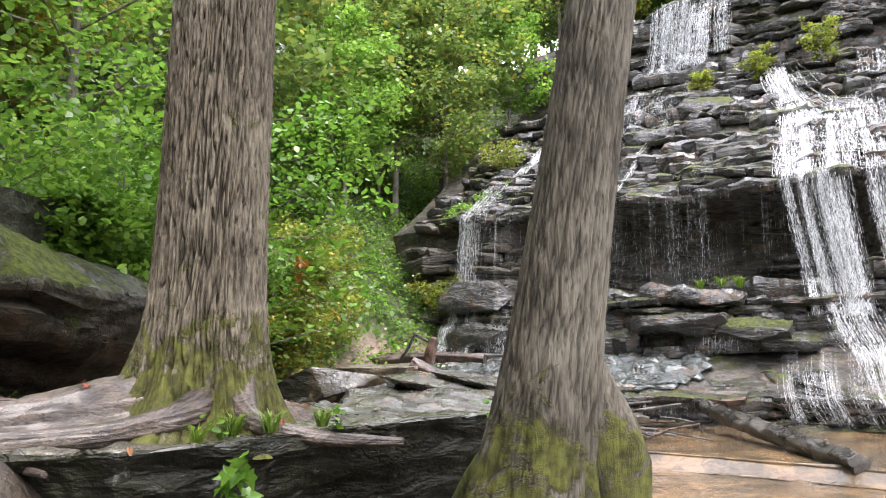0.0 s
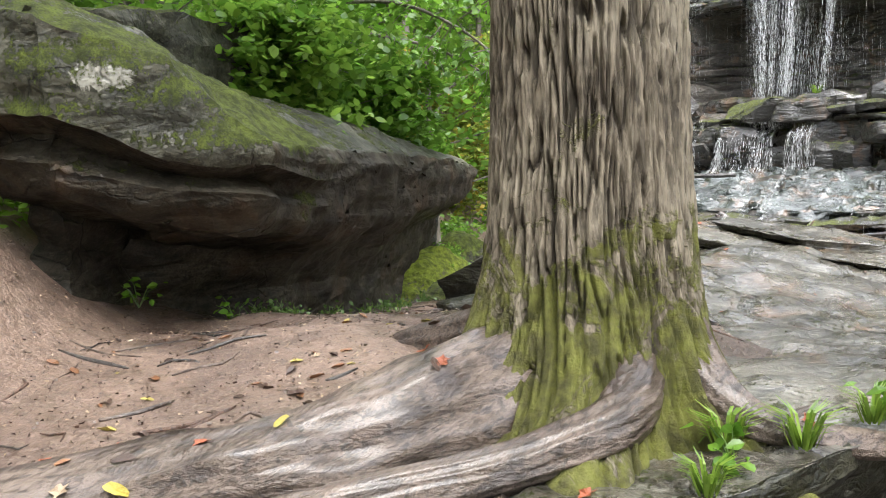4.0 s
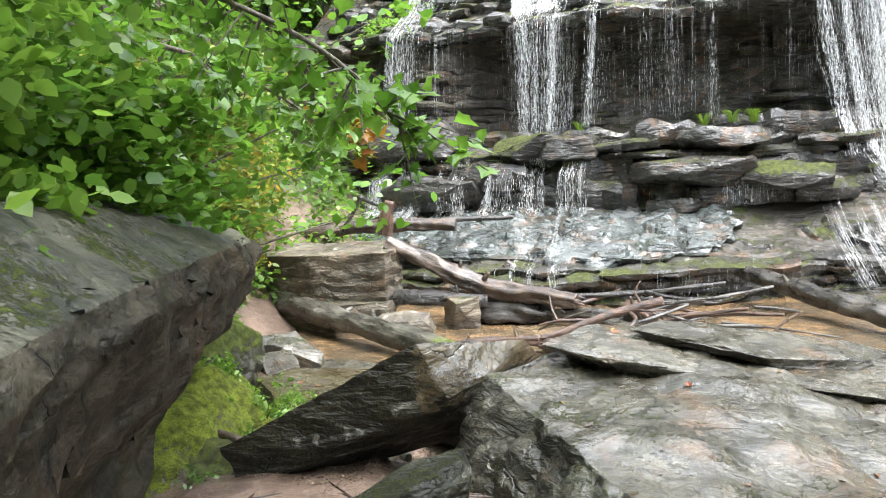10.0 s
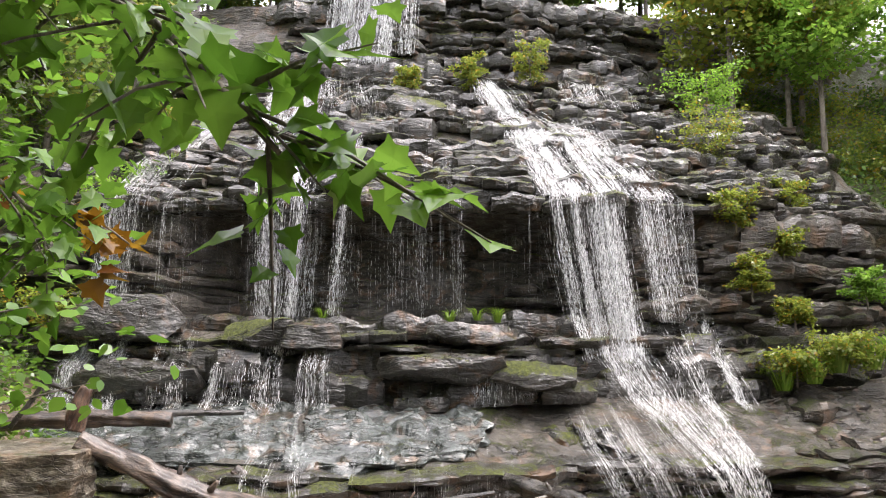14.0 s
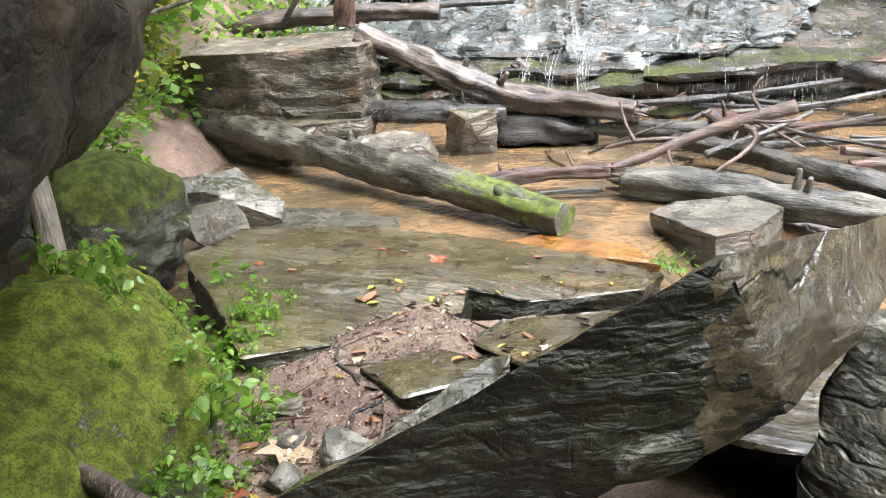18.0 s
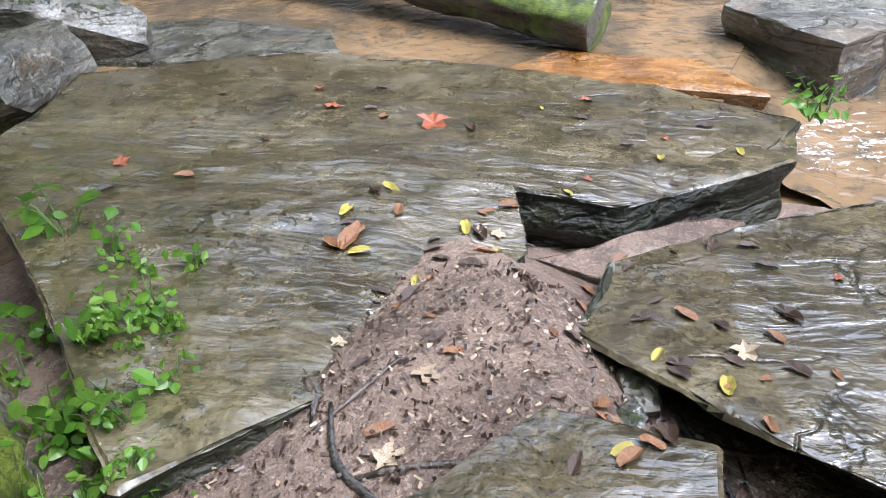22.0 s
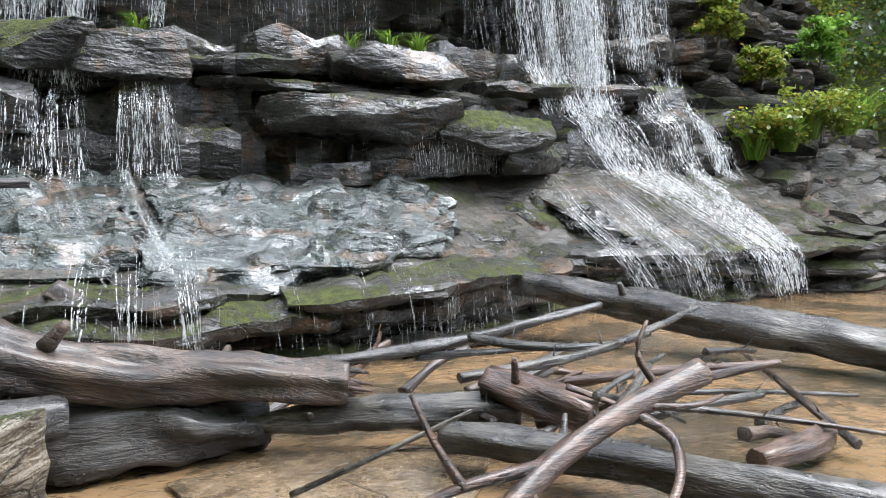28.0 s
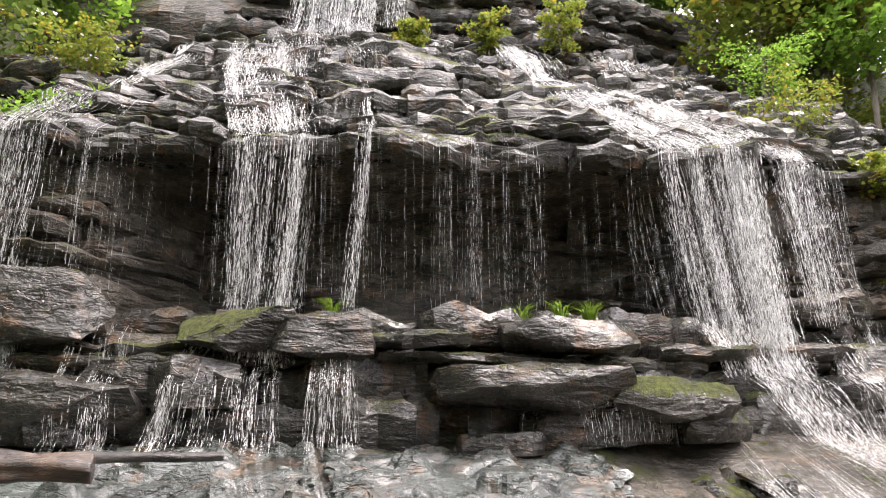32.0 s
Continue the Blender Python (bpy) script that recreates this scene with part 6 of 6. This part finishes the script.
undergrowth("slope_undergrowth", "dense green undergrowth on the wooded slope beside the falls", 60000, (-38, -17.5, 9, 46), lambda x, y: land(x, y) > 0.5, 0.17, LEAF, 1, 0.9)
undergrowth("slope_undergrowth", "dark leafy ground cover on the wooded slope", 40000, (-34, -17.5, 9, 46), lambda x, y: land(x, y) > 0.3, 0.2, LEAF_DARK, 2, 0.6)
undergrowth("bank_undergrowth", "yellow-green undergrowth on the bank beside the falls", 60000, (3.2, 24, 20, 46), lambda x, y: land(x, y) > 0.2 and (x > 7.5 or y > 33), 0.17, LEAF_YELLOW, 3, 0.9)
undergrowth("bank_undergrowth", "dark leafy growth on the bank beside the falls", 30000, (3.2, 24, 20, 46), lambda x, y: land(x, y) > 0.2 and (x > 8.5 or y > 34), 0.2, LEAF_DARK, 4, 0.8)
undergrowth("crest_undergrowth", "green growth along the crest above the falls", 40000, (-22, 8, 44, 62), lambda x, y: land(x, y) > 16, 0.22, LEAF_FAR, 5, 1.4)
undergrowth("bank_plants", "leafy plants on the bank above the boulder", 26000, (-17, -10.5, 3, 13), lambda x, y: land(x, y) > 2.2, 0.12, LEAF, 6, 0.7)

# shrubs and saplings near the walk
limb_tree("maple_sapling", "maple sapling with bright green leaves over the boulder", (-13.6, 8.6, land(-13.6, 8.6) - 0.2), 4.6, 2.4, 201, BARK_FAR, LEAF_BRIGHT, 0.15, 26, 22, group="saplings on the bank", r0=0.07, start=0.15)
limb_tree("maple_sapling", "leafy sapling rooted behind the boulder", (-12.2, 5.6, land(-12.2, 5.6) - 0.2), 4.2, 2.4, 202, BARK_FAR, LEAF, 0.13, 30, 22, group="saplings on the bank", r0=0.06, start=0.12)
limb_tree("rhododendron", "glossy dark rhododendron on the bank", (-13.6, 3.4, land(-13.6, 3.4) - 0.2), 3.2, 2.2, 203, BARK_FAR, LEAF_DARK, 0.15, 34, 22, "shrub", "shrubs on the bank", 0.06, start=0.1)
limb_tree("rhododendron", "rhododendron hanging over the boulder top", (-11.7, 6.7, 3.0), 1.6, 1.3, 204, BARK_FAR, LEAF, 0.12, 34, 20, "shrub", "shrubs on the bank", 0.04, 0.35, 0.1)
limb_tree("rhododendron", "leafy shrub drooping over the boulder edge", (-12.7, 9.2, 2.75), 1.6, 1.4, 205, BARK_FAR, LEAF_BRIGHT, 0.12, 34, 20, "shrub", "shrubs on the bank", 0.04, 0.4, 0.1)
limb_tree("streamside_shrub", "rounded green shrub beside the pool", (-18.4, 17.0, land(-18.4, 17.0)), 4.6, 2.2, 206, BARK_FAR, LEAF_YELLOW, 0.13, 46, 30, "shrub", "shrubs by the pool", 0.06, 0.25, 0.06)
limb_tree("streamside_shrub", "yellowing shrub beside the pool", (-19.4, 19.8, land(-19.4, 19.8)), 4.2, 2.2, 207, BARK_FAR, LEAF_YELLOW, 0.13, 40, 26, "shrub", "shrubs by the pool", 0.05, 0.2, 0.06)
limb_tree("streamside_shrub", "low leafy shrub at the boulder tip", (-16.7, 14.5, land(-16.7, 14.5) - 0.1), 1.5, 1.1, 211, BARK_FAR, LEAF, 0.1, 34, 18, "shrub", "shrubs by the pool", 0.03, 0.2, 0.05)
limb_tree("maple_sapling", "tall sapling with bright leaves beyond the big tree", (-14.5, 12.5, land(-14.5, 12.5)), 8.0, 3.0, 208, BARK_FAR, LEAF_BRIGHT, 0.17, 15, 26, group="saplings on the bank", r0=0.1, start=0.25)
limb_tree("forest_tree", "pale-trunked tree standing over the bank", (-17.5, 9.5, land(-17.5, 9.5)), 12, 3.4, 209, BARK_FAR, LEAF, 0.2, 14, 26, group="forest trees", r0=0.2, start=0.3)
limb_tree("forest_tree", "pale-trunked tree high on the bank", (-19.5, 6.0, land(-19.5, 6.0)), 12, 3.4, 210, BARK_FAR, LEAF_FAR, 0.22, 14, 26, group="forest trees", r0=0.2, start=0.3)
for i, (x, y, z, h, s, m, lab) in enumerate(((2.0, 28.3, 4.3, 0.9, 0.7, LEAF_YELLOW, "yellow-green bush on a rock shelf"), (0.9, 28.6, 5.2, 1.4, 0.8, LEAF_YELLOW, "yellow-green bush beside the side cascade"), (-7.2, 36.2, 14.6, 1.7, 0.9, LEAF_YELLOW, "small bush at the crest of the apron"),
                                            (-4.6, 36.6, 15.2, 2.0, 1.1, LEAF_YELLOW, "bush beside the upper threads"), (-9.8, 36.0, 14.3, 1.4, 0.8, LEAF_YELLOW, "small bush on the apron"), (1.6, 33.5, 10.5, 2.6, 2.0, LEAF_YELLOW, "leafy bush beside the side cascade"), (3.6, 31.5, 8.2, 1.5, 1.1, LEAF_YELLOW, "leafy bush on the steep bank"),
                                            (2.6, 36.0, 13.5, 2.4, 2.2, LEAF, "green bush above the steep bank"), (-19.0, 29.5, 7.5, 1.8, 1.6, LEAF, "green bush beside the outer stream"), (-19.6, 27.8, 3.8, 1.6, 1.5, LEAF_YELLOW, "yellowing bush at the foot of the falls"), (4.6, 29.0, 5.0, 1.2, 0.9, LEAF, "green bush on a rock shelf"), (-18.6, 32.0, 11.0, 1.6, 1.4, LEAF_YELLOW, "yellowing bush at the lip of the falls"), (1.6, 27.6, 2.7, 1.0, 1.1, LEAF_YELLOW, "low grassy bush on a rock shelf"), (3.0, 27.4, 3.0, 1.1, 1.3, LEAF_YELLOW, "low grassy bush on the bank"), (0.7, 29.0, 7.4, 1.3, 1.0, LEAF_YELLOW, "yellow-green bush hanging from the rock"), (2.4, 29.6, 6.6, 0.9, 0.8, LEAF_YELLOW, "leafy bush growing from a crack"))):
    limb_tree("ledge_bush", lab, (x, y, z), h * 0.8, s * 0.8, 230 + i, BARK_FAR, m, 0.11, 15, 14, "shrub", "bushes on the ledges", 0.03, 0.1, 0.08, k=4)


def spray(name, label, pts, rad, seed, leaf, size, twigs, per, reach, bark=BARK_FAR, group="branches over the path", hang=0.5):
    """An overhanging branch with side twigs and hanging leaves."""
    r = rng(seed)
    b = tagged(new(name), label, "branch", group)
    part("limb", tube_bm(pts, np.linspace(rad, rad * 0.25, len(pts)).tolist(), 8, 0.15, seed, 3, True, 0.1), bark, b)
    at = []
    for i in range(twigs):
        f = r.uniform(0.2, 1.0) * (len(pts) - 1)
        p = Vector(pts[int(f)]).lerp(Vector(pts[min(int(f) + 1, len(pts) - 1)]), f % 1)
        o = Vector((r.uniform(-1, 1), r.uniform(-1, 1), r.uniform(-0.9, 0.35) * hang * 2)).normalized() * reach * r.uniform(0.5, 1.1)
        part("twig", tube_bm([p, p + o * 0.5, p + o + Vector((0, 0, -0.1 * reach))], [rad * 0.25, rad * 0.18, rad * 0.08], 4, 0.1, i, 3, False, 0.12), bark, b)
        for g in np.linspace(0.25, 1.0, per):
            at.append(tuple(p + o * g + Vector(r.normal(0, 0.035, 3))))
    leaf_parts(b, clear_of_path(np.array(at)), size, leaf, r, MAPLE)


spray("overhanging_branch", "maple branch with broad green leaves hanging over the path", [(-12.4, 8.6, 5.0), (-11.2, 8.5, 4.75), (-10.2, 8.3, 4.35), (-9.4, 8.1, 3.9), (-8.95, 8.0, 3.45)], 0.03, 301, LEAF_BRIGHT, 0.12, 46, 8, 0.6)
spray("overhanging_branch", "leafy maple branch drooping beside the boulder", [(-12.4, 8.6, 4.6), (-11.4, 9.2, 4.3), (-10.7, 9.5, 3.9), (-10.3, 9.7, 3.5)], 0.028, 302, LEAF_BRIGHT, 0.115, 40, 8, 0.55)
spray("overhanging_branch", "high leafy branch of the sapling", [(-12.4, 8.0, 5.4), (-11.0, 7.6, 5.5), (-9.9, 7.6, 5.2), (-9.3, 7.9, 4.75)], 0.03, 303, LEAF_BRIGHT, 0.12, 46, 8, 0.65)
spray("withered_twig", "hanging twig of withered ochre leaves", [(-10.9, 9.9, 3.95), (-10.5, 10.1, 3.8), (-10.15, 10.2, 3.55)], 0.012, 304, LEAF_OCHRE, 0.15, 9, 4, 0.22)


# ---- small growth by the path ----
def herb(name, label, base, seed, leaves, size, material, height, width, group, stems=5):
    r = rng(seed)
    h = tagged(new(name), label, "plant", group)
    at = []
    for i in range(stems):
        th, l = r.uniform(0, 6.28), r.uniform(0.3, 1.0)
        e = Vector((math.cos(th) * width * l, math.sin(th) * width * l, height * r.uniform(0.5, 1.0)))
        part("stalk", tube_bm([(0, 0, -0.02), tuple(e * 0.55 + Vector((0, 0, height * 0.15))), tuple(e)], [0.004, 0.003, 0.002], 4, 0, i, 3, False, 0.08), LEAF_DARK, h)
        for g in np.linspace(0.35, 1.0, max(2, leaves // stems)):
            at.append(tuple(e * g + Vector(r.normal(0, 0.03, 3))))
    leaf_parts(h, at, size, material, r, OVAL)
    h.location = base
    return h


herbs = [herb("herb", "low green herb with heart-shaped leaves", (-11.6, 10.2, 0.9), 401, 26, 0.07, LEAF, 0.2, 0.16, "herbs along the path"), herb("herb", "low bright herb with soft leaves", (-11.75, 10.7, 0.6), 402, 24, 0.08, LEAF_BRIGHT, 0.24, 0.16, "herbs along the path"),
         herb("herb", "small dark herb at the boulder foot", (-9.6, 5.0, land(-9.6, 5.0)), 403, 22, 0.05, LEAF_DARK, 0.16, 0.16, "herbs along the path")]
rh = rng(410)
dep0 = bpy.context.evaluated_depsgraph_get()
dep0.update()
for i in range(84):
    f = rh.rand()
    x, y = -11.52 - 1.15 * f + rh.normal(0, 0.13) - 0.18 * rh.rand(), 10.0 + 2.3 * f + rh.normal(0, 0.18)
    hit, p = scene.ray_cast(dep0, Vector((x, y, 1.7)), Vector((0, 0, -1)))[:2]
    z = p.z if hit else land(x, y)
    copy_thing(herbs[i % 2], pose(x, y, z - 0.02, 0, 0, rh.uniform(0, 360)) @ Matrix.Scale(rh.uniform(0.3, 0.8), 4))
for i in range(16):
    x, y = rh.uniform(-13.6, -12.3), rh.uniform(10.9, 12.6)
    hit, p = scene.ray_cast(dep0, Vector((x, y, 1.7)), Vector((0, 0, -1)))[:2]
    copy_thing(herbs[i % 2], pose(x, y, (p.z if hit else land(x, y)) - 0.02, 0, 0, rh.uniform(0, 360)) @ Matrix.Scale(rh.uniform(0.5, 1.1), 4))
for i in range(34):
    f = rh.rand()
    x, y = -8.75 - 2.9 * f + rh.normal(0, 0.1), 4.5 + 5.0 * f + rh.normal(0, 0.12)
    copy_thing(herbs[2], pose(x - 0.25, y, land(x - 0.25, y) - 0.02, 0, 0, rh.uniform(0, 360)) @ Matrix.Scale(rh.uniform(0.6, 1.2), 4))
for x, y, z in ((-9.9, 14.25, 0.02), (-9.8, 14.35, -0.05), (-4.6, 5.0, 1.36), (-5.0, 4.2, 1.32), (-3.95, 6.4, 1.4), (-4.1, 3.2, land(-4.1, 3.2)), (-3.6, 3.6, land(-3.6, 3.6)), (-4.4, 2.6, land(-4.4, 2.6)), (-4.9, 2.2, land(-4.9, 2.2)), (-4.6, 1.8, land(-4.6, 1.8)), (-3.3, 4.1, land(-3.3, 4.1)), (-3.9, 2.6, land(-3.9, 2.6)), (-2.9, 4.0, land(-2.9, 4.0)), (-9.2, 4.6, 1.4), (-9.6, 4.0, 1.6)):
    copy_thing(herbs[1], pose(x, y, z, 0, 0, x * 90))
spray("seedling", "broad-leaved seedling growing from the ledge", [(-4.75, 4.0, 1.0), (-4.6, 3.95, 1.15), (-4.45, 3.9, 1.25)], 0.008, 305, LEAF_BRIGHT, 0.14, 6, 3, 0.16, group="seedlings")


def grass_tuft(base, seed, blades, length):
    r = rng(seed)
    v = []
    for i in range(blades):
        th, l, w = r.uniform(0, 6.28), length * r.uniform(0.5, 1.2), 0.006
        o = np.array([math.cos(th), math.sin(th), 0])
        s = np.array([-math.sin(th), math.cos(th), 0]) * w
        p = o * r.uniform(0, 0.05)
        q, e = p + o * l * 0.25 + [0, 0, l * 0.6], p + o * l * 0.65 + [0, 0, l * 0.75]
        v += [(p - s, p + s, q + s, q - s), (q - s, q + s, e + s * 0.2, e - s * 0.2)]
    ob = quads("grass_tuft", np.array(v), 4, GRASS)
    ob.location = base
    return tagged(ob, "tuft of fresh green grass", "grass", "grass tufts")


tufts = [grass_tuft((-5.1, 4.35, 1.36), 1, 60, 0.2)]
for x, y, z, s in ((-4.85, 4.5, 1.38, 1), (-4.7, 4.9, 1.4, 0.9), (-5.0, 3.95, 1.34, 0.8), (-7.5, 26.9, 2.05, 2.6), (-7.9, 26.8, 2.05, 2.2), (-7.2, 26.95, 2.05, 2.4), (-8.2, 28.2, 4.35, 2.2), (-6.8, 28.2, 4.35, 2.4), (-7.4, 28.1, 4.4, 2.2), (1.2, 27.6, 2.4, 4), (2.0, 27.4, 2.6, 4.5), (2.8, 27.6, 2.9, 5), (3.6, 27.3, 3.0, 5), (4.4, 27.6, 3.2, 5), (-17.5, 30.6, 9.6, 3), (-11.9, 28.0, 4.4, 2)):
    copy_thing(tufts[0], pose(x, y, z, 0, 0, x * 77) @ Matrix.Scale(s, 4))


# ---- fallen leaves, twigs and litter ----
def leaf_mesh(seed, lobed):
    r = rng(seed)
    n = 14
    v = [(0, 0, 0.004)]
    for i in range(n):
        th = 2 * math.pi * i / n
        a = 0.5 * (1 + (0.35 * math.cos(5 * th) if lobed else 0)) * r.uniform(0.88, 1.1)
        v.append((a * math.cos(th) * (1.0 if lobed else 1.25), a * math.sin(th) * (0.9 if lobed else 0.55), 0.06 + 0.16 * abs(math.sin(th)) + r.uniform(-0.05, 0.05)))
    me = bpy.data.meshes.new("fallen_leaf")
    me.from_pydata(v, [], [(0, i + 1, (i + 1) % n + 1) for i in range(n)])
    return me


def scatter_leaves():
    r = rng(500)
    dep = bpy.context.evaluated_depsgraph_get()
    dep.update()
    meshes = {}
    names = ("curled brown fallen leaf", "red fallen leaf", "yellow fallen leaf", "pale dry fallen leaf", "dark rotting fallen leaf", "green fallen leaf")
    zones = [(70, (-7.6, -3.8), (1.0, 4.8), (0, 0, 1, 3, 4, 4)), (150, (-9.6, -6.0), (1.6, 7.2), (0, 0, 3, 4, 4, 4, 0, 2)), (170, (-12.1, -10.4), (9.6, 13.2), (0, 0, 0, 4, 4, 4, 4, 3, 0, 4, 0, 2)), (30, (-13.6, -10.2), (11.8, 14.6), (0, 2, 4, 4, 4, 1)), (16, (-8.6, -5), (8.2, 12), (1, 0, 4)), (10, (-11, -8.2), (10, 12.6), (3, 1, 2))]
    for n, xs, ys, kinds in zones:
        for _ in range(n):
            x, y = r.uniform(*xs), r.uniform(*ys)
            hit, p, nor, _, ob, _ = scene.ray_cast(dep, Vector((x, y, 2.3)), Vector((0, 0, -1)))
            if not hit or nor.z < 0.6 or ob.name.split(".")[0] not in ("ground", "stream_slab", "side_slab", "step_slab", "silt_bed", "flat_stone", "tilted_slab", "leaning_slab", "root_ledge", "grey_slab", "root"):
                continue
            k = kinds[r.randint(len(kinds))]
            key = (k, r.randint(3))
            if key not in meshes:
                meshes[key] = leaf_mesh(key[1] * 7 + k, k in (1, 3))
                meshes[key].materials.append(DEAD[k])
            o = new("fallen_leaf", meshes[key])
            s = r.uniform(0.035, 0.085)
            q = nor.to_track_quat("Z", "Y").to_matrix().to_4x4()
            o.matrix_world = Matrix.Translation(p + nor * 0.003) @ q @ pose(0, 0, 0, r.uniform(-12, 12), r.uniform(-12, 12), r.uniform(0, 360)) @ Matrix.Scale(s, 4)
            tagged(o, names[k] + " on the wet ground", "leaf", "fallen leaves")
    # thin exposed roots and twigs on the mud
    for i in range(150):
        z = r.rand()
        if z < 0.4:
            x, y = r.uniform(-9.4, -5.6), r.uniform(1.4, 6.4)
        elif z < 0.7:
            x, y = r.uniform(-11.0, -8.6), r.uniform(5.8, 9.6)
        else:
            x, y = r.uniform(-12.0, -10.6), r.uniform(9.8, 12.2)
        th, l = r.uniform(0, 3.14), r.uniform(0.12, 0.6)
        pts = []
        for g in (-0.5, -0.17, 0.17, 0.5):
            a, b = x + math.cos(th) * l * g + r.normal(0, 0.025), y + math.sin(th) * l * g + r.normal(0, 0.025)
            pts.append((a, b, land(a, b) + 0.006))
        rad = r.uniform(0.004, 0.014)
        o = mesh_ob("twig", tube_bm(pts, [rad * 0.6, rad, rad, rad * 0.5], 6, 0.2, i, 3, True, 0.06), (ROOT, LOG_DARK, LOG_RED)[i % 3])
        tagged(o, ("pale surface root in the mud", "dark wet twig on the ground", "brown twig on the ground")[i % 3], "twig", "twigs and small roots")
    # the large curled leaf and the bright leaves lying in the litter
    for k, (x, y, s, turn) in ((3, (-11.62, 10.72, 0.24, 150)), (1, (-11.68, 10.38, 0.12, 20)), (5, (-11.45, 10.25, 0.12, 80)), (2, (-10.62, 11.02, 0.2, 40)), (1, (-11.85, 13.95, 0.16, 100)), (0, (-12.0, 12.75, 0.13, 70))):
        hit, p = scene.ray_cast(dep, Vector((x, y, 1.5)), Vector((0, 0, -1)))[:2]
        me = leaf_mesh(90 + k, k in (1, 3))
        me.materials.append(DEAD[k])
        o = new("fallen_leaf", me)
        o.matrix_world = Matrix.Translation((p if hit else Vector((x, y, land(x, y)))) + Vector((0, 0, 0.004))) @ pose(0, 0, 0, 8, -6, turn) @ Matrix.Scale(s, 4)
        tagged(o, "large " + names[k] + " in the litter", "leaf", "fallen leaves")
    # crumbs of litter
    v = []
    for _ in range(30000):
        if r.rand() < 0.5:
            x, y = r.uniform(-12.2, -10.3), r.uniform(9.4, 12.6)
            if r.rand() < 0.35:
                continue
        else:
            x, y = r.uniform(-10.5, -4.5), r.uniform(1.0, 8.5)
        th, a, b = r.uniform(0, 6.28), r.uniform(0.003, 0.015), r.uniform(0.0015, 0.005)
        z = land(x, y) + 0.008
        c, s = math.cos(th), math.sin(th)
        v.append([(x + c * a * i - s * b * j, y + s * a * i + c * b * j, z + r.uniform(-0.004, 0.012)) for i, j in ((-1, -1), (1, -1), (1, 1), (-1, 1))])
    for k, text in ((3, "pale crumbs of dry leaf and grit on the mud"), (4, "dark crumbs of bark and dead leaf on the mud"), (0, "brown crumbs of dead leaf on the mud")):
        tagged(quads("litter_crumbs", np.array(v[(0, 1, 3)[(3, 4, 0).index(k)]::(8, 2, 4)[(3, 4, 0).index(k)]]), 4, DEAD[k]), text, "litter", kind="stuff")


scatter_leaves()
